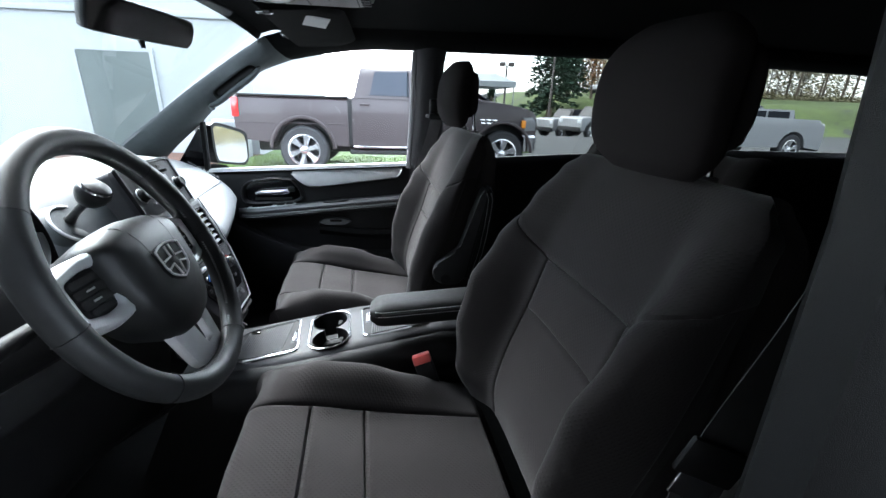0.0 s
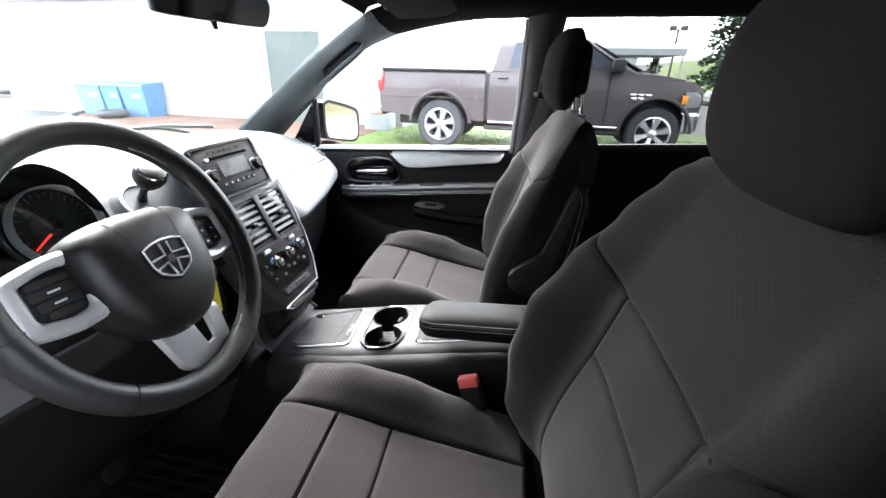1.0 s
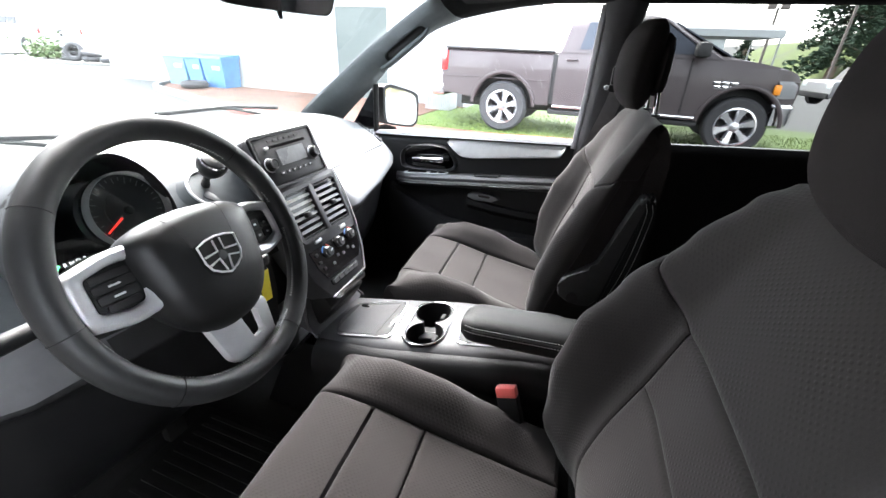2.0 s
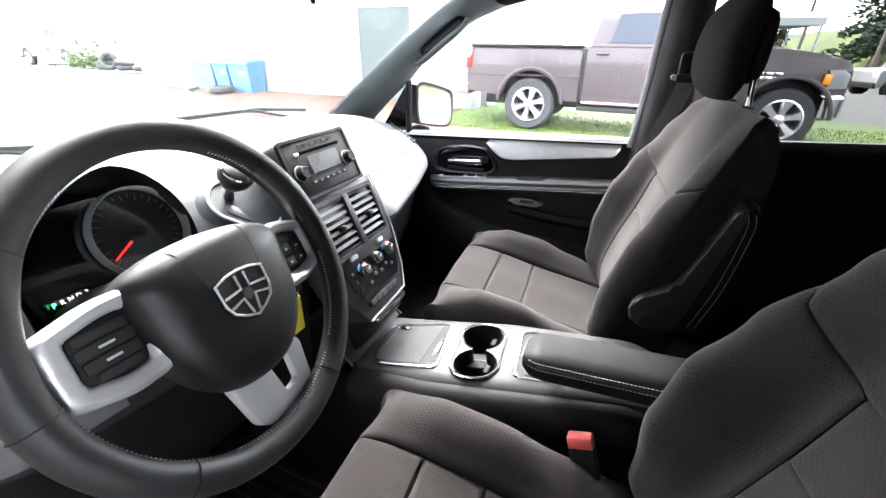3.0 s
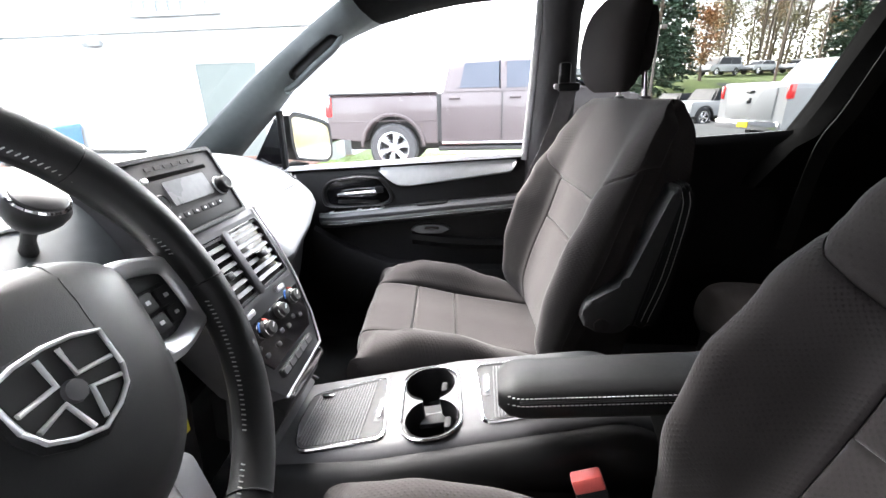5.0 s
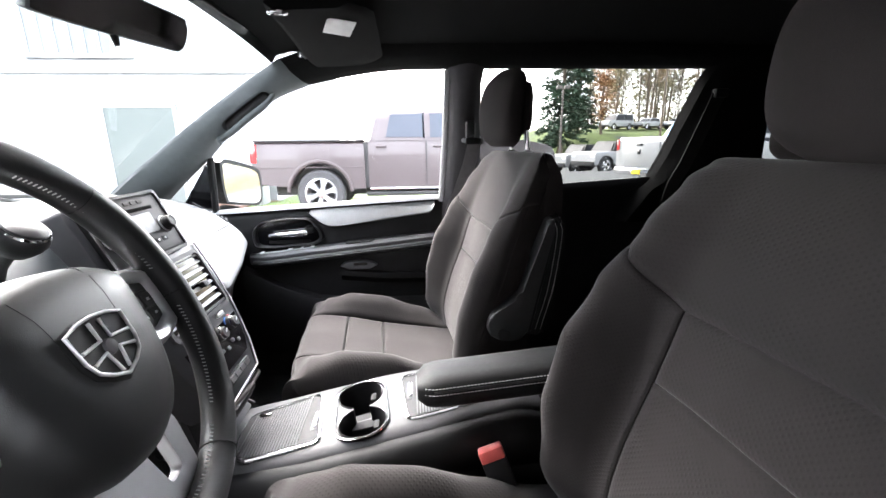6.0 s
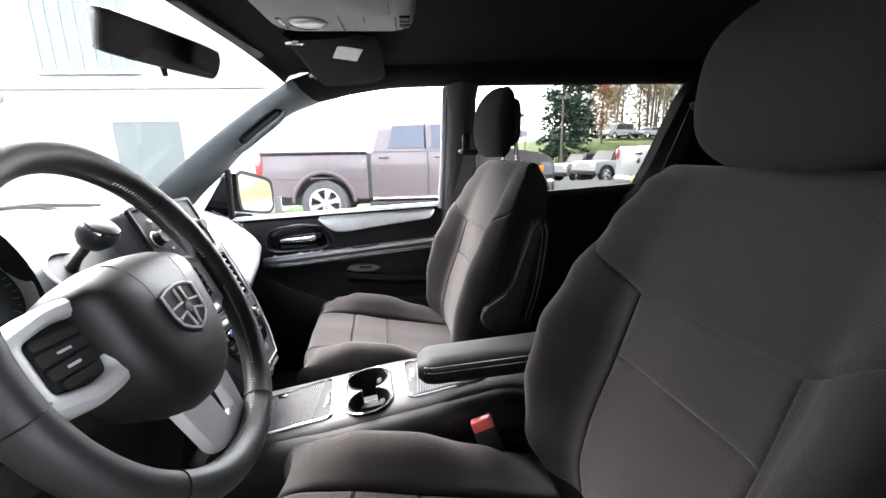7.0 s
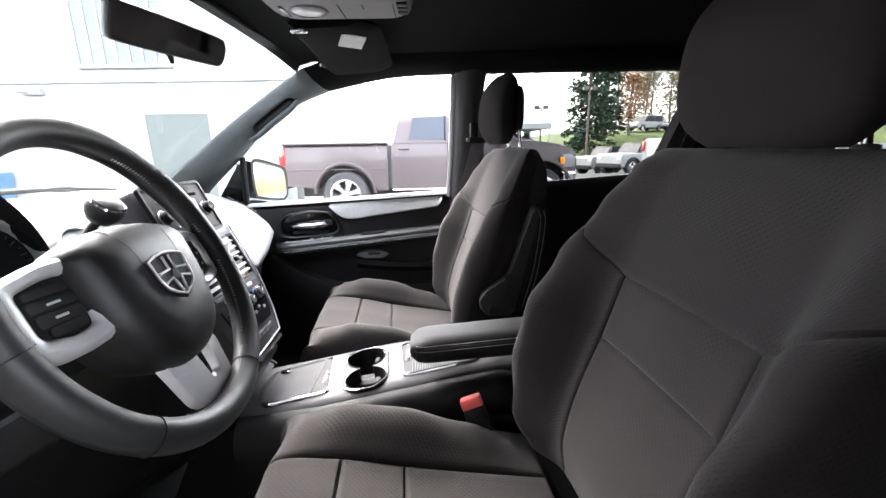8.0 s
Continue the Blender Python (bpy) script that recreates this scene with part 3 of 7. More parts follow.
def front_seat(at, tip, puff, head_at, yaw, label):
    """at: shift of the seat from the driver's place; tip: further shift of its back; puff: fullness of its two bolsters; head_at: shift of the headrest; yaw: its turn in degrees."""
    at = Vector(at)
    yc = 0.648
    seat = thing("front_seat", at + Vector((0.05, yc, 0.40)), label, "car seat", "front seats")
    off = at + Vector((0, yc, 0))
    cushion = Sweep([(-0.165, 0.575), (-0.206, 0.64), (-0.232, 0.70), (-0.235, 0.745), (-0.205, 0.780), (-0.10, 0.767), (0.0, 0.742), (0.12, 0.718), (0.27, 0.690)],
                    [(0, 0.0), (0.07, -0.002), (0.13, -0.001), (0.152, 0.012), (0.180, 0.032), (0.210, 0.040), (0.238, 0.028), (0.255, -0.006), (0.260, -0.05), (0.258, -0.13)],
                    interp([(0, 0.9), (0.3, 0.95), (0.6, 1.0), (1, 1.0)]),
                    interp([(0, -0.3), (0.40, -0.5), (0.5, -0.1), (0.56, 0.7), (0.625, 1.3), (0.75, 1.5), (0.875, 0.95), (1, 0.0)]), off)
    a = 0.245
    s1, s2 = cushion.find(x=-0.098, lo=0.4), cushion.find(x=0.008, lo=0.4)
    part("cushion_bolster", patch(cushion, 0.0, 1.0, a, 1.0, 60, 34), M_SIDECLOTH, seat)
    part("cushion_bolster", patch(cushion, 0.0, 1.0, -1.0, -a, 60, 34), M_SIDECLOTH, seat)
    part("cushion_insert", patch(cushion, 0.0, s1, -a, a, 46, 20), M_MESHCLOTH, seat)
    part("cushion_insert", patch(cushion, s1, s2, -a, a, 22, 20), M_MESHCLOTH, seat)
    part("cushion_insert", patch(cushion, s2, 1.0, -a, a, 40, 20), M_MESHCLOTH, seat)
    part("cushion_core", block(off.x - 0.20, off.x + 0.30, off.y - 0.235, off.y + 0.235, 0.50 + at.z, 0.66 + at.z, 0.03), M_CLOTH, seat)
    part("seat_base", block(off.x - 0.17, off.x + 0.32, off.y - 0.21, off.y + 0.21, 0.42, 0.52 + at.z, 0.02), M_BLACK, seat)
    for dy in (-0.19, 0.19):
        part("rail", block(off.x - 0.24, off.x + 0.36, off.y + dy - 0.02, off.y + dy + 0.02, 0.40, 0.43, 0.006), M_STEEL, seat)
    part("side_shield", prism([(off.x - 0.16, 0.55 + at.z), (off.x + 0.20, 0.55 + at.z), (off.x + 0.36, 0.60 + at.z), (off.x + 0.36, 0.70 + at.z), (off.x + 0.24, 0.73 + at.z), (off.x - 0.05, 0.66 + at.z), (off.x - 0.17, 0.62 + at.z)],
                              off.y - 0.275, off.y - 0.235, 0.012), M_BLACK, seat)
    back = Sweep([(0.298, 0.70), (0.296, 0.78), (0.324, 0.88), (0.358, 0.97), (0.384, 1.06), (0.418, 1.16), (0.450, 1.235), (0.471, 1.270), (0.488, 1.278), (0.503, 1.264), (0.518, 1.20), (0.505, 1.05), (0.460, 0.85), (0.42, 0.66)],
                 [(0, 0.0), (0.07, 0.0), (0.12, 0.003), (0.155, 0.010), (0.187, 0.036), (0.217, 0.057), (0.244, 0.050), (0.262, 0.016), (0.265, -0.012), (0.256, -0.045)],
                 interp([(0, 0.93), (0.15, 0.99), (0.31, 1.0), (0.385, 0.98), (0.46, 0.93), (0.538, 0.84), (0.615, 0.77), (0.69, 0.84), (0.77, 0.93), (0.846, 1.0), (1, 0.97)]),
                 interp([(0, 0.72), (0.077, 1.3), (0.154, 1.82), (0.23, 2.0), (0.31, 1.5), (0.385, 0.78), (0.46, 0.36), (0.538, 0.1), (0.6, 0.0), (1, 0.0)]), off + Vector(tip), puff)
    b = 0.27
    sa, sc, top = back.find(z=1.075, hi=0.5), back.find(z=0.968, hi=0.5), 0.86

    def shoulder(v):
        return sa + max(0.0, (abs(v) - b)) * 0.11

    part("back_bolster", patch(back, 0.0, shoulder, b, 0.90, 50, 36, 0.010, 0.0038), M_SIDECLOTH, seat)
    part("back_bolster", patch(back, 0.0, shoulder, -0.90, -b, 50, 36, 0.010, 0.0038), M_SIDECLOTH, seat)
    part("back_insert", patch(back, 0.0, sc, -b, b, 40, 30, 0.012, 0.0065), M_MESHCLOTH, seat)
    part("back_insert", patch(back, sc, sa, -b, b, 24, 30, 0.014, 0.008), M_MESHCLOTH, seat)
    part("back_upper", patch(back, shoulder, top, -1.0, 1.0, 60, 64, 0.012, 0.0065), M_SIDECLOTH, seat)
    # the back's body under the padded panels, with soft rolled flanks
    rings = []
    for k in range(49):
        v = math.sin(math.pi / 2 * (k / 24 - 1))
        ring = []
        for i in range(91):
            p = back.raw(i / 90, v) - back.base(i / 90)[1] * 0.015 * (1 - v ** 4)
            ring.append((p.x, back.at.y + (p.y - back.at.y) * 0.988, p.z))
        rings.append(ring)
    part("back_body", loft(rings), M_CLOTH, seat, sharp=75)
    stem = off + Vector(tip) + Vector((0, head_at[1], 0))
    off = off + Vector(tip) + Vector(head_at)
    # headrest: rounded pad on two chrome posts
    low = 0.008 if at[1] > 0.5 else 0.0  # the passenger's one is pulled up a little
    rings = []
    for k in range(19):
        f = k / 18
        z = 1.296 + low + f * (0.205 - low)
        w = (0.124 if low else 0.136) * (1 - abs(2 * f - 0.97) ** 4.5 * 0.38)
        d = 0.044 * (1 - abs(2 * f - 1) ** 4.5 * 0.55)
        cx = 0.452 + 0.014 * f - 0.016 * math.sin(math.pi * f)
        ring = []
        for j in range(36):
            q = 2 * math.pi * j / 36
            c, s = math.cos(q), math.sin(q)
            e = 2 / 3.2
            px = math.copysign(abs(c) ** e, c) * d
            py = math.copysign(abs(s) ** e, s) * w
            px += 0.018 * (py / w) ** 2 * (px < 0) * 0.6
            ring.append(off + Vector((cx + px, py, z)))
        rings.append(ring)
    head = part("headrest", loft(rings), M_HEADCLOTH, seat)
    rings = []
    for k in range(13):
        f = k / 12
        e = math.sqrt(max(0.0, 1 - abs(2 * f - 1) ** 4))
        rings.append([off + Vector((0.496 + 0.022 * (0.3 + 0.7 * e) * math.cos(q), (0.098 if low else 0.125) * (0.5 + 0.5 * e) * math.copysign(abs(math.sin(q)) ** 0.6, math.sin(q)), 1.335 + 0.14 * f)) for q in (2 * math.pi * j / 24 for j in range(24))])
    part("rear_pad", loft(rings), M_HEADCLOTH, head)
    for k in (-1, 1):
        part("post", tube([stem + Vector((0.498, 0.070 * k, 1.24)), stem + Vector((0.486, 0.070 * k, 1.35))], 0.0060, 12), M_CHROME, seat, "chrome headrest post")
        part("post_collar", lathe([(0.012, 0), (0.012, 0.004), (0.009, 0.006)], 14, Matrix.Translation(stem + Vector((0.495, 0.070 * k, 1.277)))), M_RIB, seat)
    pivot = at + Vector((0.15, yc, 0))
    for o in seat.children_recursive:
        o.data.transform(Matrix.Translation(pivot) @ Matrix.Rotation(radians(yaw), 4, "Z") @ Matrix.Translation(-pivot))
    return seat


driver_seat = front_seat((0, 0.0, 0), (0, 0, 0), (0.9, 1.0), (-0.010, -0.030, -0.016), 4.5, "dark charcoal cloth driver seat with fold-down armrest")
passenger_seat = front_seat((-0.100, 0.805, -0.004), (-0.078, 0.018, 0.004), (0.5, 0.75), (-0.012, 0.0, -0.012), 4.5, "dark charcoal cloth passenger seat, armrest folded up")


# ---- dashboard ----
dash = thing("dashboard", (-0.75, MID, 0.45), "slate and pale grey plastic dashboard under the windscreen", "dashboard")
DASH = {  # y: (x, z) from the windscreen's foot over the brow to the footwell
    0.29: [(-1.06, 1.08), (-0.98, 1.125), (-0.84, 1.13), (-0.74, 1.10), (-0.66, 1.04), (-0.61, 0.985), (-0.58, 0.93), (-0.62, 0.88), (-0.72, 0.60), (-0.92, 0.42)],
    0.45: [(-1.10, 1.08), (-1.00, 1.14), (-0.84, 1.165), (-0.72, 1.16), (-0.63, 1.10), (-0.56, 1.00), (-0.51, 0.91), (-0.53, 0.86), (-0.62, 0.60), (-0.90, 0.42)],
    0.66: [(-1.12, 1.08), (-1.00, 1.15), (-0.84, 1.185), (-0.72, 1.18), (-0.64, 1.12), (-0.55, 1.00), (-0.49, 0.91), (-0.50, 0.85), (-0.60, 0.60), (-0.90, 0.42)],
    0.755: [(-1.13, 1.08), (-1.00, 1.152), (-0.84, 1.188), (-0.71, 1.192), (-0.60, 1.170), (-0.515, 1.085), (-0.465, 0.95), (-0.475, 0.87), (-0.56, 0.64), (-0.88, 0.42)],
    0.84: [(-1.13, 1.08), (-1.00, 1.155), (-0.84, 1.19), (-0.70, 1.20), (-0.585, 1.182), (-0.487, 1.095), (-0.45, 0.97), (-0.46, 0.88), (-0.52, 0.66), (-0.86, 0.42)],
    0.92: [(-1.13, 1.08), (-1.00, 1.16), (-0.84, 1.195), (-0.68, 1.20), (-0.58, 1.20), (-0.51, 1.16), (-0.43, 0.98), (-0.40, 0.86), (-0.46, 0.66), (-0.84, 0.42)],
    1.16: [(-1.13, 1.08), (-1.00, 1.16), (-0.84, 1.195), (-0.70, 1.20), (-0.60, 1.185), (-0.53, 1.14), (-0.45, 0.98), (-0.43, 0.86), (-0.48, 0.66), (-0.84, 0.42)],
    1.24: [(-1.13, 1.08), (-1.00, 1.16), (-0.84, 1.19), (-0.70, 1.185), (-0.60, 1.155), (-0.51, 1.08), (-0.425, 0.985), (-0.46, 0.92), (-0.56, 0.66), (-0.86, 0.42)],
    1.50: [(-1.11, 1.08), (-1.00, 1.15), (-0.86, 1.175), (-0.74, 1.165), (-0.65, 1.13), (-0.57, 1.06), (-0.495, 0.975), (-0.53, 0.92), (-0.62, 0.66), (-0.88, 0.42)],
    1.72: [(-1.06, 1.08), (-0.98, 1.125), (-0.88, 1.14), (-0.77, 1.13), (-0.69, 1.10), (-0.615, 1.045), (-0.56, 0.98), (-0.60, 0.92), (-0.68, 0.66), (-0.90, 0.42)],
    1.80: [(-1.03, 1.08), (-0.97, 1.105), (-0.90, 1.115), (-0.80, 1.11), (-0.722, 1.09), (-0.645, 1.037), (-0.60, 0.98), (-0.64, 0.92), (-0.72, 0.66), (-0.92, 0.42)],
}


def dash_at(y):
    ys = sorted(DASH)
    y = min(max(y, ys[0]), ys[-1])
    for a, b in zip(ys, ys[1:]):
        if y <= b:
            t = (y - a) / (b - a)
            return [(p[0] * (1 - t) + q[0] * t, p[1] * (1 - t) + q[1] * t) for p, q in zip(DASH[a], DASH[b])]


def dash_skin(y0, y1, i0, i1, thick, lift=0.0, n=24, m=18):
    """A shell over a stretch of the dashboard between two of its profile points."""
    rings = []
    for k in range(n + 1):
        y = y0 + (y1 - y0) * k / n
        pr = spline([(x, 0, z) for x, z in dash_at(y)], 91)
        c = pr[round(i0 * 10):round(i1 * 10) + 1]
        c = [c[round(j * (len(c) - 1) / m)] for j in range(m + 1)]
        out, inn = [], []
        for j, p in enumerate(c):
            t = (c[min(j + 1, m)] - c[max(j - 1, 0)]).normalized()
            nn = Vector((-t.z, 0, t.x))
            out.append((p + nn * lift) + Vector((0, y, 0)))
            inn.append((p - nn * thick) + Vector((0, y, 0)))
        rings.append(out + inn[::-1])
    return loft(rings)


part("top_pad", dash_skin(0.29, 1.80, 0, 4, 0.03, n=60), M_DASH, dash)
part("fascia", dash_skin(1.20, 1.80, 4, 6, 0.03, 0.002), M_FASCIA, dash, "pale grey upper glovebox panel")
part("driver_fascia", dash_skin(0.29, 1.20, 4, 5.6, 0.03, n=60), M_DASH, dash)
# pale band coloured darker grey to stand for its shade
part("lower_trim", dash_skin(0.29, 0.57, 5, 6, 0.02, 0.004), M_RIB, dash, "pale lower dash band, greyed for its shade")
part("column_panel", dash_skin(0.57, 1.20, 5.6, 6, 0.03, n=40), M_BLACK, dash)
part("glovebox", dash_skin(1.20, 1.80, 6, 8, 0.04), M_BLACK, dash)
part("knee_panel", dash_skin(0.29, 0.88, 6, 8, 0.04, n=30), M_BLACK, dash)
part("footwell_panel", dash_skin(0.29, 1.80, 8, 9, 0.03), M_BLACK, dash)

# the stack: local u across, v up the slope, w out of it
STACK = Matrix(((0, -0.41, 0.912, -0.42), (1, 0, 0, 1.037), (0, 0.912, 0.41, 1.05), (0, 0, 0, 1)))


def on_stack(u, v, w=0.0, turn=0):
    return STACK @ Matrix.Translation((u, v, w)) @ Matrix.Rotation(radians(turn), 4, "Z")


part("stack_housing", plate(on_stack(-0.01, 0.119, -0.07), rounded(0.236, 0.132, 0.014), 0.070, 0.006), M_CONSOLE, dash)
face_out = [(-0.128, 0.150), (0.118, 0.150), (0.124, 0.07), (0.118, 0.0), (0.098, -0.075), (0.070, -0.128), (-0.080, -0.135), (-0.112, -0.08), (-0.126, 0.0), (-0.130, 0.07)]
part("stack_face", plate(on_stack(0.0, -0.082, -0.07), face_out, 0.071, 0.005), M_CONSOLE, dash)
trim = [on_stack(0, -0.082, 0.003) @ Vector((a, b, 0)) for a, b in face_out]
part("stack_trim", tube(trim[1:7], 0.0020, 8), M_SATIN, dash, "chrome edge strip of the centre stack")
part("lower_lip", plate(on_stack(-0.004, -0.222, -0.015), rounded(0.132, 0.014, 0.006), 0.020, 0.004), M_CHROME, dash, "chrome lip under the heater controls")
part("stack_foot", prism([(-0.36, 0.845), (-0.335, 0.815), (-0.37, 0.76), (-0.40, 0.74), (-0.47, 0.76), (-0.46, 0.86)], 0.955, 1.105, 0.008), M_BLACK, dash)
# radio
M_DARK = material("slot_black", (0.003, 0.003, 0.003), 0.9, spec=0.02, vary=0.1)
M_RADIO = material("radio_black", (0.012, 0.012, 0.013), 0.6, spec=0.14, vary=0.2)
radio = part("radio", plate(on_stack(-0.010, 0.127, 0.0), rounded(0.192, 0.108, 0.005), 0.006, 0.002), M_RADIO, dash, "black car radio with a small display")
part("bezel", frame_plate(on_stack(-0.010, 0.127, 0.0), rounded(0.204, 0.120, 0.008), rounded(0.192, 0.108, 0.005), 0.008), M_BLACK, radio)
part("display", plate(on_stack(-0.004, 0.130, 0.006), rounded(0.092, 0.036, 0.003), 0.0015), material("lcd_grey", (0.10, 0.103, 0.104), 0.25, spec=0.25, vary=0.3, stain=14), radio, "grey unlit display")
part("disc_slot", plate(on_stack(-0.004, 0.157, 0.0055), rounded(0.124, 0.0062, 0.002), 0.0012), M_DARK, radio)
part("eject_button", plate(on_stack(-0.074, 0.156, 0.0055), rounded(0.012, 0.007, 0.003), 0.003, 0.001), M_SATIN, radio)
for u in (-0.083, 0.066):
    knob = part("knob", lathe([(0.0150, 0), (0.0150, 0.004), (0.0122, 0.006), (0.0118, 0.015), (0.0104, 0.0165), (0.0094, 0.0155)], 24, on_stack(u, 0.120, 0.005)), M_BLACK, radio)
    part("knob_ring", lathe([(0.0155, 0.0), (0.0162, 0.0015), (0.0153, 0.0035)], 24, on_stack(u, 0.120, 0.005), True), M_SATIN, knob)
for k in range(6):
    part("button", plate(on_stack(-0.056 + 0.018 * k, 0.170, 0.0055), rounded(0.013, 0.006, 0.0015), 0.002), M_RUBBER, radio)
    part("preset_button", plate(on_stack(-0.056 + 0.0195 * k, 0.096, 0.0055), rounded(0.0172, 0.0085, 0.0015), 0.0012, 0.0004), M_RADIO, radio)
    part("button_mark", plate(on_stack(-0.056 + 0.0195 * k, 0.096, 0.0067), rounded(0.0030, 0.0030, 0.0005), 0.0003), M_MARK, radio)
# vents: two boxes of slats in a dark frame with a slanted divider
part("vent_frame", frame_plate(on_stack(0.004, -0.008, 0.0), rounded(0.204, 0.128, 0.012), rounded(0.188, 0.112, 0.008), 0.008), M_CONSOLE, dash)
part("vent_well", plate(on_stack(0.004, -0.008, -0.002), rounded(0.190, 0.114, 0.008), 0.004), M_GLOSS, dash)
for uc in (-0.047, 0.055):
    vent = part("vent", frame_plate(on_stack(uc, -0.008, 0.0), rounded(0.088, 0.108, 0.006), rounded(0.080, 0.100, 0.004), 0.006), M_BLACK, dash, "black air vent with grey slats")
    for k in range(6):
        q = on_stack(uc, -0.046 + 0.0155 * k, 0.004) @ Matrix.Rotation(radians(-28), 4, "X")
        part("slat", block(-0.039, 0.039, -0.0036, 0.0036, -0.0011, 0.0011), M_LEDGE, vent).data.transform(q)
    tab = part("vent_tab", block(-0.008, 0.008, -0.006, 0.006, 0.0, 0.012, 0.002), M_BLACK, vent)
    tab.data.transform(on_stack(uc, -0.012, 0.004))
    part("thumbwheel", plate(on_stack(uc, -0.079, 0.001), rounded(0.026, 0.010, 0.004), 0.005, 0.002), M_SATIN, dash)
part("divider", plate(on_stack(0.004, -0.008, 0.0), rounded(0.016, 0.118, 0.003), 0.009, 0.002), M_CONSOLE, dash)
# heater panel
hvac = part("heater_panel", plate(on_stack(0.004, -0.128, 0.001), [(-0.096, 0.034), (0.098, 0.034), (0.084, -0.020), (0.064, -0.042), (-0.074, -0.042), (-0.090, -0.010)], 0.003), M_GLOSS, dash, "gloss black heater control panel")
M_HOT, M_COLD = material("red_mark", (0.6, 0.04, 0.03), 0.4), material("blue_mark", (0.05, 0.2, 0.6), 0.4)
for n, (u, v) in enumerate(((-0.036, -0.114), (0.016, -0.108), (0.066, -0.106))):
    k = part("knob", lathe([(0.0148, 0), (0.0142, 0.006), (0.0120, 0.009), (0.0112, 0.014), (0.0098, 0.0155)], 22, on_stack(u, v, 0.003)), M_RUBBER, hvac)
    part("knob_ring", lathe([(0.0128, 0.0075), (0.0133, 0.009), (0.0124, 0.0102), (0.0120, 0.0085)], 24, on_stack(u, v, 0.003), True), M_CHROME, k)
    part("pointer", plate(on_stack(u, v, 0.0180, 35) @ Matrix.Translation((0.004, 0, 0)), rounded(0.009, 0.0022, 0.001), 0.0012), M_MARK, k)
    if n != 1:
        for a0, m2 in ((20, M_HOT), (110, M_COLD)):
            arc = [on_stack(u, v, 0.0042) @ Vector((0.0172 * math.cos(radians(a0 + 7 * q)), 0.0172 * math.sin(radians(a0 + 7 * q)), 0)) for q in range(9)]
            part("temperature_mark", tube(arc, 0.0016, 6), m2, hvac)
for u, v in ((-0.075, -0.108), (-0.073, -0.128), (-0.066, -0.146), (-0.006, -0.136), (0.040, -0.134), (0.016, -0.140), (-0.030, -0.148), (0.060, -0.142)):
    part("button", plate(on_stack(u, v, 0.0035), rounded(0.010, 0.008, 0.003), 0.003, 0.001), M_RIB if u > -0.06 else M_BLACK, hvac)
part("switch_bank", plate(on_stack(-0.006, -0.186, 0.001), rounded(0.118, 0.017, 0.005), 0.005, 0.002), M_BLACK, dash)
for k in range(5):
    part("switch", plate(on_stack(-0.050 + 0.022 * k, -0.186, 0.0055), rounded(0.018, 0.010, 0.002), 0.002), M_RIB, dash)

# side air grille let into the dashboard's end
GT = (Vector((-0.641, 1.782, 1.046)) - Vector((-0.733, 1.764, 1.108))).normalized()
GN = Vector((0.5, -0.1, 0.86)).cross(GT).cross(GT).normalized() * -1
GB = GN.cross(GT)
GRILLE = Matrix(((GT.x, GB.x, GN.x, -0.687), (GT.y, GB.y, GN.y, 1.768), (GT.z, GB.z, GN.z, 1.077), (0, 0, 0, 1)))
for k in range(8):
    f = k / 7
    part("grille_slot", plate(GRILLE @ Matrix.Translation((-0.052 + 0.104 * f, 0.0, -0.010)) @ Matrix.Rotation(radians(22), 4, "Z"), rounded(0.0065, 0.012 + 0.016 * f, 0.002, 2), 0.017), M_RUBBER, dash)
part("grille_edge", tube([GRILLE @ Vector((-0.062, -0.006, 0.009)), GRILLE @ Vector((-0.03, -0.012, 0.010)), GRILLE @ Vector((0.03, -0.016, 0.010)), GRILLE @ Vector((0.058, -0.014, 0.009))], 0.003, 8), M_RUBBER, dash)
part("glovebox_seam", tube([(dash_at(y)[5][0] + 0.006, y, dash_at(y)[5][1] + 0.002) for y in (1.24, 1.36, 1.48, 1.6, 1.7, 1.77)], 0.0016, 6), M_BLACK, dash)

# instrument binnacle behind the wheel
rings = []
for x, w, h, zc in ((-0.74, 0.08, 0.06, 1.12), (-0.62, 0.112, 0.09, 1.13), (-0.50, 0.130, 0.118, 1.135), (-0.455, 0.128, 0.126, 1.136), (-0.445, 0.124, 0.122, 1.136), (-0.455, 0.120, 0.115, 1.136), (-0.52, 0.122, 0.108, 1.140), (-0.545, 0.120, 0.10, 1.140)):
    ring = []
    for j in range(40):
        q = math.pi * 2 * j / 40
        c, s = math.cos(q), math.sin(q)
        e = 2 / (1.6 if s > 0 else 3.0)
        yy, zz = math.copysign(abs(c) ** e, c) * w, math.copysign(abs(s) ** e, s) * h
        side = max(0.0, c) * min(1.0, max(0.0, (x + 0.74) / 0.24))  # the lip falls back beside the selector
        ring.append((x - 0.10 * zz - 0.042 * side, 0.622 + yy * (1 - 0.09 * max(0.0, c)), zc + zz))
    rings.append(ring)
cluster = thing("instrument_cluster", (-0.55, 0.615, 1.05), "black instrument cluster with chrome-ringed speedometer", "instrument panel")
part("hood", loft(rings[:5], True, False), M_DASH, cluster)
part("hood_liner", loft(rings[4:], True, False), M_BLACK, cluster)
GAUGE = Matrix.Translation((-0.505, 0.667, 1.149)) @ Matrix.Rotation(radians(90 - 20), 4, "Y") @ Matrix.Rotation(radians(90), 4, "Z")


def on_gauge(x, y, z=0.0, turn=0.0):
    return GAUGE @ Matrix.Translation((x, y, z)) @ Matrix.Rotation(radians(turn), 4, "Z")


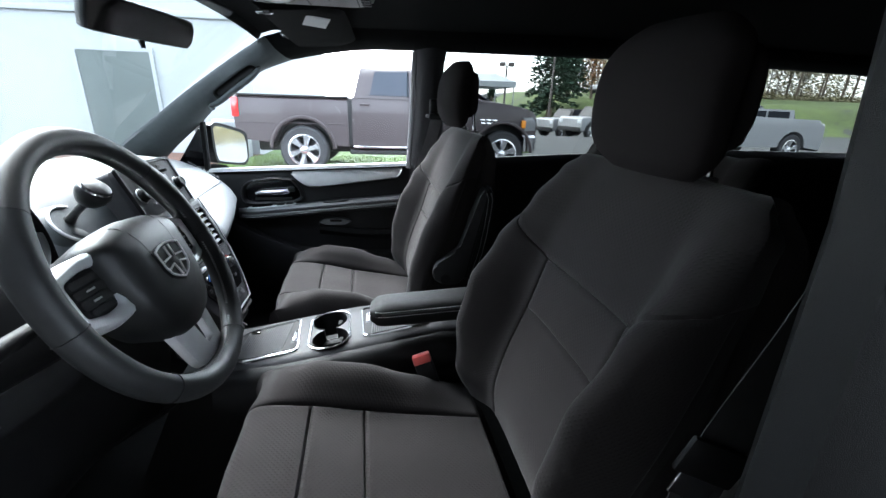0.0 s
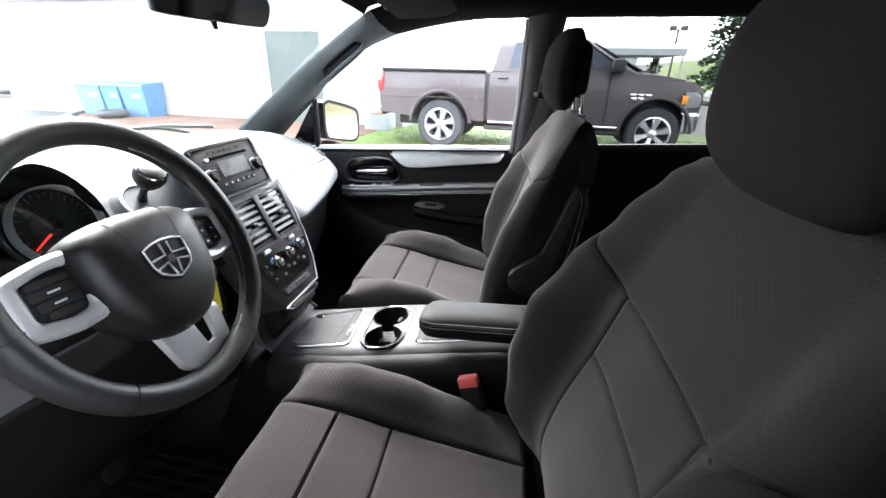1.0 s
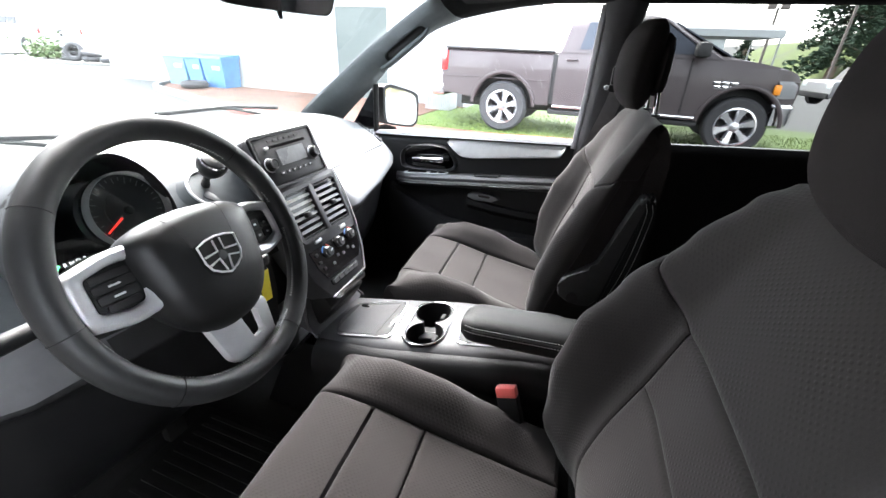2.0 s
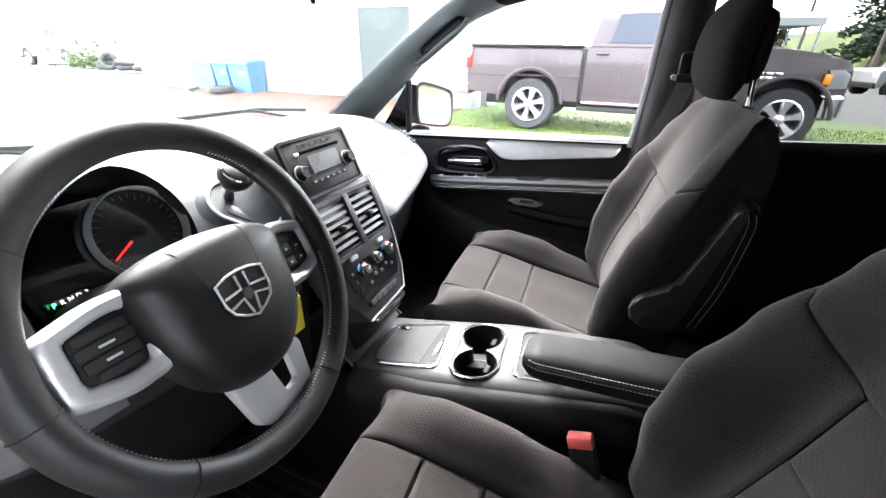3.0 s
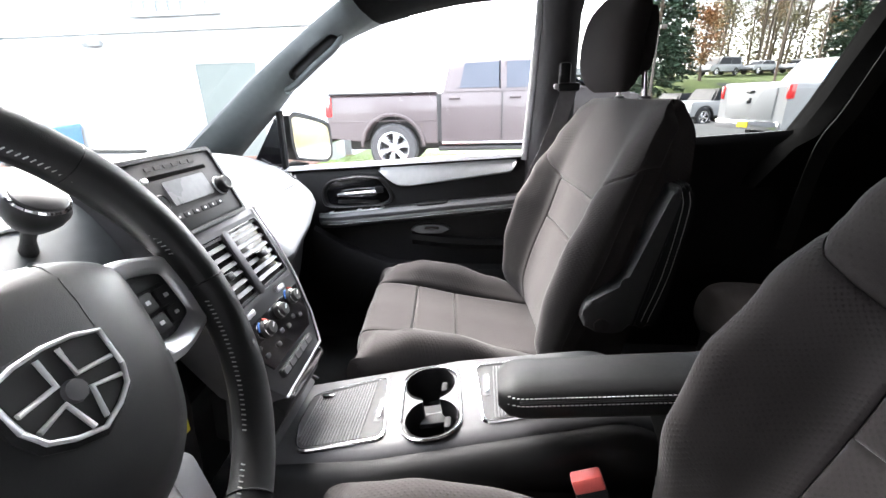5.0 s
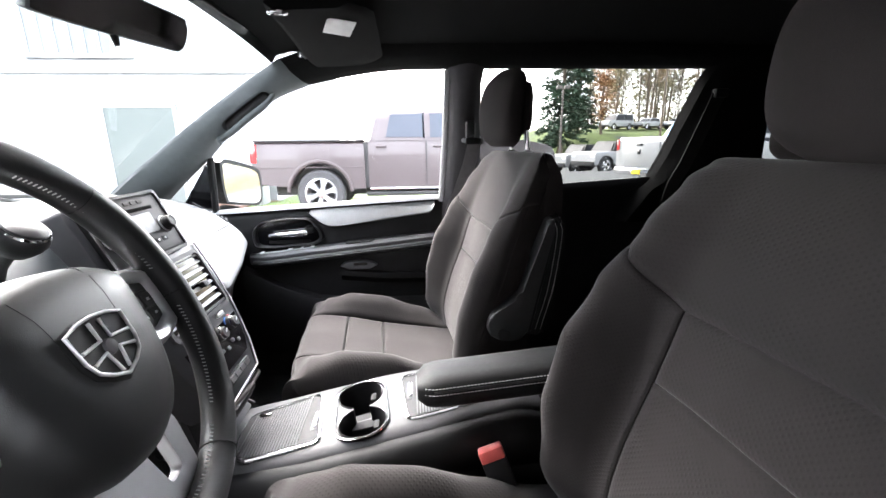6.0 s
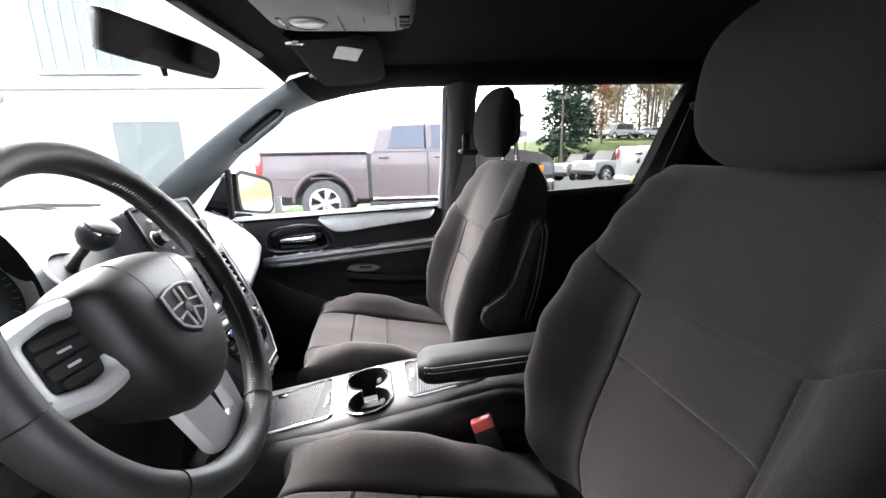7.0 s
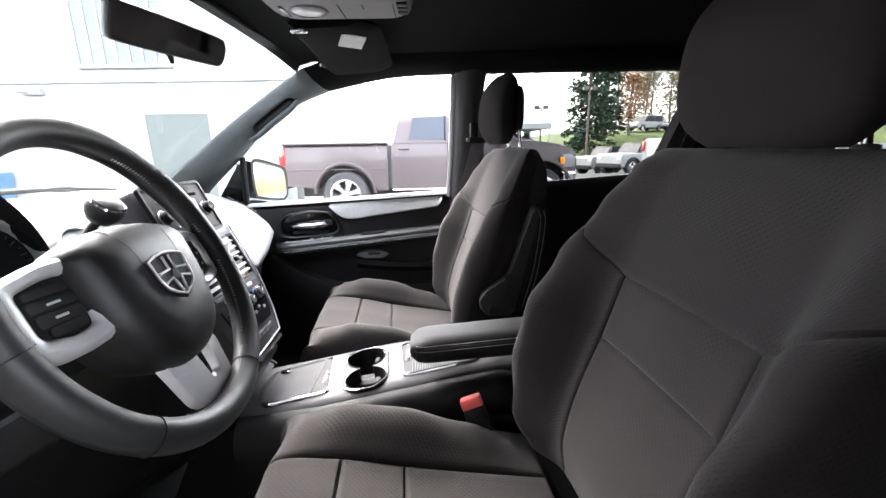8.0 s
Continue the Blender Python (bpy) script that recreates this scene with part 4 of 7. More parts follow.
part("dial_board", plate(on_gauge(-0.042, -0.024, -0.02), rounded(0.205, 0.17, 0.07), 0.008), M_GLOSS, cluster)
M_DIAL = material("dial_black", (0.012, 0.012, 0.013), 0.35)
M_INK = material("dial_grey", (0.22, 0.22, 0.23), 0.5)
for cx, cy, r, ticks in ((0.0, 0.0, 0.0605, 25),):
    dial = part("dial", lathe([(r, -0.010), (r, -0.006), (r * 0.3, -0.006)], 40, on_gauge(cx, cy)), M_DIAL, cluster)
    part("dial_ring", lathe([(r, -0.008), (r * 1.01, 0.010), (r * 1.035, 0.012), (r * 1.055, 0.004), (r * 1.055, -0.008)], 48, on_gauge(cx, cy), True), M_SATIN, dial)
    for k in range(ticks):
        a = 215 - 250 * k / (ticks - 1)
        long = 0.16 if k % 2 == 0 else 0.08
        t = part("tick", block(r * (0.92 - long), r * 0.92, -0.0006, 0.0006, -0.006, -0.0052), M_INK, dial)
        t.data.transform(on_gauge(cx, cy, 0, a))
    n = part("needle", loft([[(a, -w, -0.003), (a, w, -0.003), (a, w, -0.0015), (a, -w, -0.0015)] for a, w in ((r * 0.30, 0.0014), (r * 0.86, 0.0008))]), lamp_material("red_needle", (0.75, 0.03, 0.02), 0.08), dial, "red needle")
    n.data.transform(on_gauge(cx, cy, 0, 209))
    part("needle_hub", lathe([(r * 0.12, -0.006), (r * 0.12, 0.0), (r * 0.08, 0.001)], 18, on_gauge(cx, cy)), M_BLACK, dial)
part("dial_plate", lathe([(0.034, -0.006), (0.034, -0.0045), (0.010, -0.0045)], 32, on_gauge(0, 0)), M_DIAL, cluster)
lens = part("cluster_lens", plate(on_gauge(-0.036, -0.022, 0.014), rounded(0.19, 0.165, 0.07), 0.001), M_GLASS, cluster)
lens.visible_shadow = False


def lettering(text, m, size, mat, parent, name="lettering"):
    """Flat letters in the built-in font, centred on m's origin."""
    cu = bpy.data.curves.new(name, "FONT")
    cu.body, cu.size, cu.extrude, cu.align_x, cu.align_y = text, size, size * 0.02, "CENTER", "CENTER"
    tmp = bpy.data.objects.new(name, cu)
    me = bpy.data.meshes.new_from_object(tmp)
    bpy.data.objects.remove(tmp), bpy.data.curves.remove(cu)
    me.transform(m)
    me.materials.clear()
    me.materials.append(mat)
    ob = new(name, me)
    ob.parent = parent
    if parent.parent is None:
        ob.matrix_parent_inverse = parent.matrix_basis.inverted()
    return ob


for k, ch in enumerate("PRND2"):
    lettering(ch, on_gauge(-0.127 + 0.0090 * k, -0.047, -0.004), 0.0085, lamp_material("green_digit", (0.05, 0.8, 0.2), 0.35) if ch == "P" else lamp_material("white_digit", (0.75, 0.75, 0.78), 0.12), cluster)

# gear selector on the dashboard
sel = thing("gear_selector", (-0.52, 0.835, 1.13), "black gear selector with chrome-topped knob on the dashboard", "gear lever")
SN = Vector((0.74, 0.0, 0.67)).normalized()
SU = (Vector((0.56, 0.65, -0.52)) - SN * SN.dot(Vector((0.56, 0.65, -0.52)))).normalized()
SV = SN.cross(SU)
SEL = Matrix(((SU.x, SV.x, SN.x, -0.512), (SU.y, SV.y, SN.y, 0.852), (SU.z, SV.z, SN.z, 1.120), (0, 0, 0, 1)))
oval_o, oval_i = rounded(0.132, 0.084, 0.040, 8), rounded(0.120, 0.072, 0.034, 8)
part("plate", plate(SEL @ Matrix.Translation((0, 0, -0.01)), oval_i, 0.012), M_DASH, sel)
part("plate_skirt", loft([[SEL @ Vector((a * f, b * g, z)) for a, b in oval_o] for f, g, z in ((1.42, 1.55, -0.030), (1.20, 1.26, -0.014), (1.07, 1.10, -0.003), (1.0, 1.0, 0.003), (0.955, 0.93, 0.002), (0.93, 0.89, -0.002))], True, False), M_DASH, sel)
part("plate_ring", tube([SEL @ Vector((a * 0.972, b * 0.955, 0.0035)) for a, b in oval_o], 0.0030, 8, True), M_SATIN, sel, "chrome selector surround")
part("indicator", plate(SEL @ Matrix.Translation((0.006, -0.018, 0.001)), rounded(0.070, 0.018, 0.006), 0.003, 0.001), M_DASH, sel)
part("gate", plate(SEL @ Matrix.Translation((0.006, 0.008, 0.001)), rounded(0.092, 0.016, 0.006), 0.0025, 0.001), M_RUBBER, sel)
part("lever", tube([(-0.530, 0.838, 1.140), (-0.505, 0.822, 1.160), (-0.466, 0.800, 1.188)], [0.009, 0.0065, 0.007], 12), M_BLACK, sel)
KN = Matrix.Translation((-0.452, 0.795, 1.200)) @ Matrix.Rotation(radians(38), 4, "Y")
part("knob", lathe([(0.008, -0.026), (0.020, -0.020), (0.029, -0.006), (0.0325, 0.006), (0.031, 0.014), (0.028, 0.018)], 28, KN @ Matrix.Scale(0.84, 4)), M_LEATHER, sel)
part("knob_ring", lathe([(0.0285, 0.0155), (0.0300, 0.017), (0.0285, 0.0195), (0.026, 0.0200)], 28, KN @ Matrix.Scale(0.84, 4), True), M_CHROME, sel)
part("knob_cap", lathe([(0.0275, 0.017), (0.0255, 0.0225), (0.018, 0.0265), (0.006, 0.0280)], 28, KN @ Matrix.Scale(0.84, 4)), M_LEATHER, sel)


# ---- steering wheel: local x is the driver's right, y up the wheel, z towards the driver ----
WHEEL = Matrix.Translation((-0.266, 0.594, 1.151)) @ Matrix.Rotation(radians(5.5), 4, "Z") @ Matrix.Rotation(radians(90 - 25), 4, "Y") @ Matrix.Rotation(radians(90), 4, "Z")


wheel = thing("steering_wheel", tuple(WHEEL.translation), "black leather steering wheel with satin silver spokes", "steering wheel")


RIM = 0.1755


def rim_at(a, dr=0.0, dz=0.0):
    return WHEEL @ Vector(((RIM + dr) * math.cos(a), (RIM + dr) * math.sin(a), dz))


# the grip is thicker where the thumbs rest above the spokes
grips = [0.0168 + 0.0016 * (math.exp(-((k * 360 / 160 - 28) / 14) ** 2) + math.exp(-((k * 360 / 160 - 152) / 14) ** 2)) for k in range(160)]
rim = part("rim", tube([rim_at(2 * math.pi * k / 160) for k in range(160)], grips, 22, True), M_LEATHER, wheel)
for a in (40, 140, 225, 292, 182, -4):
    q = radians(a)
    ring = [WHEEL @ Vector(((RIM + 0.0173 * math.cos(t)) * math.cos(q), (RIM + 0.0173 * math.cos(t)) * math.sin(q), 0.0173 * math.sin(t))) for t in (2 * math.pi * j / 24 for j in range(24))]
    part("rim_seam", tube(ring, 0.0007, 6, True), M_BLACK, rim)
bms = []
for a0, a1 in ((8, 62), (118, 172), (240, 300), (308, 352), (188, 232)):
    for k in range(int((a1 - a0) / 1.5)):
        a = radians(a0 + 1.5 * k)
        bms.append(tube([rim_at(a, -0.0156, 0.0062), rim_at(a + 0.008, -0.0168, 0.0032)], 0.00055, 5))
tagged(part("stitching", join(*bms), M_THREAD, rim, "white thread stitching"), kind="stuff")
HUB = WHEEL @ Matrix.Translation((0.008, 0, 0)) @ Matrix.Rotation(radians(-4), 4, "Z")
half = [(0.0, 0.066), (0.045, 0.063), (0.076, 0.056), (0.094, 0.044), (0.096, 0.024), (0.092, -0.014), (0.085, -0.046), (0.067, -0.079), (0.038, -0.101), (0.0, -0.108)]
hub = half + [(-a, b) for a, b in half[-2:0:-1]]
hub = [(p.x, p.y) for p in spline([(a, b, 0) for a, b in hub + hub[:1]], 97)[:-1]]
COVER = ((0.2, 0.026), (0.5, 0.0245), (0.75, 0.020), (0.88, 0.013), (0.96, 0.003), (1.0, -0.012))
rings = [[HUB @ Vector((a * f, b * f, z)) for a, b in hub] for f, z in ((0.86, -0.06), (0.97, -0.03)) + COVER[::-1]]
pad = part("airbag_cover", loft(rings), M_COVER, wheel)


def hub_z(a, b):
    """Height of the cover's face at a point of its plan."""
    reach = min(hub, key=lambda q: abs(math.atan2(q[1], q[0]) - math.atan2(b, a)))
    f = min(math.hypot(a, b) / math.hypot(*reach), 1)
    for (f0, z0), (f1, z1) in zip(COVER, COVER[1:]):
        if f <= f1:
            return z0 + (z1 - z0) * max(0, (f - f0) / (f1 - f0))
    return COVER[-1][1]


for s in (-1, 1):
    part("cover_crease", tube([HUB @ Vector((s * a, b, hub_z(a, b) - 0.0003)) for a, b in ((0.034 + 0.010 * q ** 1.5, 0.012 + 0.050 * q) for q in (k / 15 for k in range(16)))], 0.0006, 6), M_BLACK, pad)
# plain shield badge: chrome outline with crossed bars
shield = [(-0.031, 0.019), (-0.016, 0.0235), (0.0, 0.025), (0.016, 0.0235), (0.031, 0.019), (0.030, -0.004), (0.025, -0.015), (0.014, -0.022), (0.0, -0.027), (-0.014, -0.022), (-0.025, -0.015), (-0.030, -0.004)]
BAD = HUB @ Matrix.Translation((0.001, -0.009, 0.0225))
part("badge_recess", plate(BAD @ Matrix.Translation((0, -0.001, 0.0005)), [(a * 1.15, b * 1.15) for a, b in shield], 0.0032, 0.0015), M_BLACK, pad)
badge = part("badge", plate(BAD, shield, 0.0045), M_RUBBER, pad, "plain chrome shield badge")
part("badge_edge", tube([BAD @ Vector((a, b, 0.0055)) for a, b in shield], 0.0015, 8, True), M_SATIN, badge)
for bar in (((-0.0060, 0.021), (-0.0060, 0.005), (-0.027, 0.003)), ((0.0060, 0.021), (0.0060, 0.005), (0.027, 0.003)), ((-0.025, -0.009), (-0.008, -0.005), (-0.004, -0.023)), ((0.025, -0.009), (0.008, -0.005), (0.004, -0.023))):
    part("badge_bar", tube([BAD @ Vector((a, b, 0.0055)) for a, b in bar], 0.0015, 8), M_SATIN, badge)
part("badge_boss", lathe([(0.007, 0.004), (0.006, 0.0068), (0.002, 0.0075)], 12, BAD @ Matrix.Translation((0, -0.002, 0))), M_RIB, badge)


# side spokes: a satin frame round a black switch pad, drawn for the driver's right and mirrored
for s in (-1, 1):
    out = soften([(0.076, 0.046), (0.118, 0.046), (0.170, 0.034), (0.172, -0.030), (0.122, -0.043), (0.082, -0.040), (0.072, -0.006)], 0.012)
    inn = soften([(0.099, 0.030), (0.118, 0.030), (0.147, 0.024), (0.149, -0.016), (0.120, -0.024), (0.100, -0.022), (0.096, -0.002)], 0.006)
    q = HUB @ Matrix.Translation((-0.006 * s, 0, 0)) @ Matrix.Diagonal((s, 1, 1, 1)) @ Matrix.Translation((0, 0, -0.002)) @ Matrix.Rotation(radians(5), 4, "Y")
    mixed = lambda f: [(a + (c - a) * f, b + (d - b) * f) for (a, b), (c, d) in zip(out, inn)]
    ring = [[q @ Vector((a, b, z)) for a, b in o] for o, z in ((out, -0.014), (out, 0.004), (mixed(0.12), 0.0095), (mixed(0.35), 0.0125), (mixed(0.75), 0.0115), (mixed(0.93), 0.0085), (inn, 0.003), (inn, -0.014))]
    spoke = part("spoke", loft(ring + ring[:1], True, False), M_SATIN, wheel, "satin silver spoke")
    part("switch_pad", plate(q @ Matrix.Translation((0, 0, -0.006)), inn, 0.012, 0.0015), M_BLACK, spoke)
    if s < 0:
        keys = ((0.123, 0.020, 0.042, 0.008), (0.123, 0.0085, 0.046, 0.010), (0.123, -0.004, 0.044, 0.011), (0.122, -0.015, 0.036, 0.008))
    else:
        keys = ((0.121, 0.021, 0.036, 0.008), (0.111, 0.007, 0.018, 0.015), (0.133, 0.006, 0.019, 0.015), (0.111, -0.011, 0.018, 0.014), (0.132, -0.010, 0.018, 0.013))
    for bx, by, bw, bh in keys:
        part("button", plate(q @ Matrix.Translation((bx, by, 0.0055)), rounded(bw, bh, 0.0025), 0.0035, 0.0012), M_RUBBER, spoke)
        if -0.013 < by < 0.015:
            part("button_mark", plate(q @ Matrix.Translation((bx, by, 0.0090)), rounded(bw * 0.28, bh * 0.22, 0.0005), 0.0004), M_MARK, spoke)
    part("spoke_back", plate(q @ Matrix.Translation((0.124, 0.002, -0.026)), rounded(0.090, 0.062, 0.015), 0.020, 0.005), M_BLACK, wheel)
leg = [(-0.050, -0.084), (-0.038, -0.146), (-0.026, -0.158), (0.034, -0.161), (0.052, -0.154), (0.062, -0.098), (0.052, -0.086), (0.038, -0.092), (0.034, -0.138), (0.010, -0.141), (0.002, -0.086)]
part("lower_spoke", plate(HUB @ Matrix.Translation((0.003, -0.003, -0.022)), soften(leg, 0.006, 3), 0.013, 0.004), M_SATIN, wheel, "satin silver lower spoke")
part("column", tube([WHEEL @ Vector((0, 0, -0.03)), WHEEL @ Vector((0, -0.005, -0.14)), WHEEL @ Vector((0, -0.01, -0.30))], [0.050, 0.058, 0.066], 18), M_BLACK, wheel)
part("stalk", tube([WHEEL @ Vector((-0.05, 0.0, -0.075)), WHEEL @ Vector((-0.12, 0.005, -0.078)), WHEEL @ Vector((-0.215, 0.01, -0.075))], [0.008, 0.009, 0.011], 12), M_BLACK, wheel)
tag = thing("key_tag", (-0.36, 0.785, 1.03), "yellow card tag hanging from the ignition key", "key tag")
part("card", block(-0.361, -0.359, 0.772, 0.797, 0.938, 1.005, 0.0006, 1), M_YELLOW, tag)
part("ring", tube([(-0.360, 0.785 + 0.009 * math.cos(a), 1.010 + 0.009 * math.sin(a)) for a in (2 * math.pi * k / 18 for k in range(18))], 0.001, 6, True), M_CHROME, tag)
part("key_head", block(-0.40, -0.352, 0.772, 0.798, 1.018, 1.040, 0.004), M_BLACK, tag)

# ---- centre console with cup holders ----
console = thing("centre_console", (-0.05, 1.04, 0.40), "graphite and black floor console with cup holders", "console")
part("tower", loft([[(-0.60, 0.95, 0.41), (0.25, 0.95, 0.41), (0.25, 1.15, 0.41), (-0.60, 1.15, 0.41)],
                     [(-0.50, 0.945, 0.62), (0.25, 0.935, 0.66), (0.25, 1.16, 0.66), (-0.50, 1.15, 0.62)],
                     [(-0.42, 0.935, 0.70), (0.245, 0.915, 0.735), (0.245, 1.175, 0.735), (-0.42, 1.155, 0.70)]], True, False), M_BLACK, console)


def ctop(x):
    """Height of the console's top face."""
    return 0.752 + 0.16 * (x + 0.34) * 0.7 + 0.008 * math.sin(3 * x)


def console_edge(x):
    """The driver-side edge of the console top."""
    return 0.930 + 0.125 * max(x + 0.20, 0)


def console_slab(z_of, thick, name, mat):
    """A top plate along x with rolled sides."""
    rings = []
    for k in range(33):
        x = -0.372 + k * (0.625 / 32)
        yl = console_edge(x)
        yr = 1.136 + 0.045 * min(max((x + 0.37) / 0.30, 0), 1)
        z = z_of(x) - 0.03 * max(0, (x - 0.17) / 0.08) ** 2
        rings.append([(x, yl + 0.02, z - thick), (x, yl + 0.012, z - thick + 0.004), (x, yl + 0.006, z - 0.062), (x, yl + 0.003, z - 0.040), (x, yl + 0.003, z - 0.021), (x, yl + 0.012, z - 0.008), (x, yl + 0.032, z - 0.001),
                      (x, (yl + yr) / 2, z), (x, yr - 0.014, z - 0.001), (x, yr - 0.003, z - 0.007), (x, yr + 0.004, z - 0.024), (x, yr, z - 0.06), (x, yr - 0.02, z - thick)])
    return part(name, loft(rings), mat, console)


# console's own graphite side, coloured black for the shade where it turns down
flank_rows = []
for k in range(33):
    x = -0.372 + k * (0.625 / 32)
    yl, z = console_edge(x), ctop(x) - 0.03 * max(0, (x - 0.17) / 0.08) ** 2
    flank_rows.append([(x, yl + 0.012, z - 0.0125), (x, yl - 0.002, z - 0.0145), (x, yl - 0.016, z - 0.024), (x, yl - 0.028, z - 0.045), (x, yl - 0.034, z - 0.080), (x, yl - 0.028, z - 0.125), (x, yl + 0.01, z - 0.13)])
part("padded_side", loft(flank_rows), M_BLACK, console)
top = console_slab(ctop, 0.085, "top", M_CONSOLE)


def on_top(x, y, lift=0.0):
    s = math.atan2(ctop(x + 0.01) - ctop(x - 0.01), 0.02)
    return Matrix.Translation((x, y, ctop(x) + lift)) @ Matrix.Rotation(-s, 4, "Y")


def lid_in_frame(name, corners, ribs, grip, label):
    """A ribbed sliding lid let into the console's top, in a rounded chrome frame; corners are (x, y)."""
    edge = soften(corners, 0.020, 5)
    cx, cy = sum(a for a, _ in edge) / len(edge), sum(b for _, b in edge) / len(edge)
    inset = [(a + (cx - a) * 0.06, b + (cy - b) * 0.06) for a, b in edge]
    lift = lambda p, h: Vector((p[0], p[1], ctop(p[0]) + h))
    rim_ = [edge, [(a + (cx - a) * 0.02, b + (cy - b) * 0.02) for a, b in edge], [(a + (cx - a) * 0.045, b + (cy - b) * 0.045) for a, b in edge], inset]
    frame_ = part(name, loft([[lift(p, h) for p in o] for o, h in zip(rim_ + rim_[::3][::-1], (0.0005, 0.0042, 0.0045, 0.0012, -0.004, -0.004))], True, False), M_CHROME, console, label)
    part("lid", loft([[lift(p, -0.006) for p in inset], [lift(p, 0.0010) for p in inset]]), M_LID, frame_)
    x0, x1 = ribs
    for k in range(int((x1 - x0) / 0.0056)):
        x = x0 + 0.0056 * k
        ys = []
        for (a, b), (c, d) in zip(inset, inset[1:] + inset[:1]):
            if (a - x) * (c - x) < 0:
                ys.append(b + (d - b) * (x - a) / (c - a))
        if len(ys) >= 2 and max(ys) - min(ys) > 0.03:
            y0, y1 = min(ys) + 0.006, max(ys) - 0.006
            part("rib", moved(block(-0.0016, 0.0016, y0, y1, 0.0, 0.0024, 0.0007, 1), Matrix.Translation((x, 0, ctop(x) + 0.0008))), M_RIB, frame_)
    gx, gy = grip
    part("grip_recess", plate(on_top(gx, gy, 0.0008), rounded(0.014, 0.062, 0.006), 0.0012), M_CONSOLE, frame_)
    part("finger_grip", plate(on_top(gx + 0.001, gy, 0.0012), rounded(0.0065, 0.048, 0.003), 0.006, 0.002), M_CHROME, frame_)
    return frame_


tray = lid_in_frame("front_tray", [(-0.352, 1.092), (-0.206, 1.136), (-0.181, 0.966), (-0.330, 0.947), (-0.352, 1.010)], (-0.335, -0.222), (-0.204, 1.038), "chrome-framed ribbed tray lid")
part("tray_button", plate(on_top(-0.318, 1.082, 0.003), rounded(0.024, 0.009, 0.004), 0.004, 0.001), M_GLOSS, tray)
# cup holders: two wells joined by an open waist
CUPS = ((-0.121, 1.102), (-0.108, 1.008))
cup_o = rounded(0.108, 0.192, 0.046, 9)
CUP = on_top(-0.1145, 1.055) @ Matrix.Rotation(radians(6), 4, "Z")
cup_i = [(a * 0.93, b * 0.955) for a, b in cup_o]
cups = part("cup_holder", frame_plate(CUP @ Matrix.Translation((0, 0, -0.002)), cup_o, cup_i, 0.0045), M_BLACK, console, "black twin cup holder with chrome rim")
part("cup_rim", tube([CUP @ Vector((a, b, 0.002)) for a, b in cup_o], 0.0020, 8, True), M_CHROME, cups, "thin chrome rim")
for cx_, cy_ in CUPS:
    m = on_top(cx_, cy_)
    part("cup_well", lathe([(0.0455, 0.003), (0.0478, 0.000), (0.0478, -0.002), (0.043, -0.075), (0.030, -0.080), (0.004, -0.080), (0.004, -0.077), (0.028, -0.077), (0.040, -0.072), (0.0450, -0.002)], 40, m, True), M_WELL, cups)
    part("cup_grip", plate(on_top(cx_ + 0.030, cy_, -0.030), rounded(0.012, 0.026, 0.004), 0.022, 0.003), M_RADIO, cups)
waist = [(0.026, -0.030), (0.014, 0.0), (0.026, 0.030), (-0.026, 0.030), (-0.014, 0.0), (-0.026, -0.030)]
cut(top, *[plate(on_top(cx_, cy_) @ Matrix.Translation((0, 0, -0.12)), [(0.0466 * math.cos(a), 0.0466 * math.sin(a)) for a in (2 * math.pi * k / 36 for k in range(36))], 0.2) for cx_, cy_ in CUPS], plate(CUP @ Matrix.Translation((0, 0, -0.030)), soften(waist, 0.008, 3), 0.1))
for w in [o for o in cups.children if o.name.startswith("cup_well")]:
    cut(w, plate(CUP @ Matrix.Translation((0, 0, -0.032)), soften(waist, 0.008, 3), 0.1))
part("cup_bridge", plate(CUP @ Matrix.Translation((0, 0, -0.040)), soften([(a * 1.1, b * 0.8) for a, b in waist], 0.006, 3), 0.009, 0.003), M_RADIO, cups)
lid_in_frame("rear_bin", [(-0.040, 1.148), (0.150, 1.150), (0.158, 1.010), (-0.022, 0.985)], (0.0, 0.145), (-0.014, 1.085), "chrome-framed ribbed bin lid")
part("bridge", loft([[(-0.425, y0, z + 0.02), (x, y0, z), (x + 0.006, y0 + 0.012, z + 0.002), (x + 0.006, y1 - 0.012, z + 0.002), (x, y1, z), (-0.425, y1, z + 0.02)] for x, y0, y1, z in ((-0.415, 0.950, 1.118, 0.875), (-0.408, 0.946, 1.122, 0.830), (-0.400, 0.938, 1.130, 0.790), (-0.388, 0.930, 1.138, 0.758), (-0.372, 0.926, 1.142, 0.742))]), M_CONSOLE, console)
# swept flank from the stack to the console
part("flank", tube(spline([(-0.412, 0.945, 0.88), (-0.405, 0.938, 0.82), (-0.395, 0.928, 0.770), (-0.365, 0.922, 0.742)], 16), 0.0030, 10), M_RIB, console)
part("flank", tube(spline([(-0.415, 1.125, 0.87), (-0.408, 1.135, 0.82), (-0.398, 1.142, 0.770), (-0.365, 1.146, 0.742)], 16), 0.0030, 10), M_RIB, console)


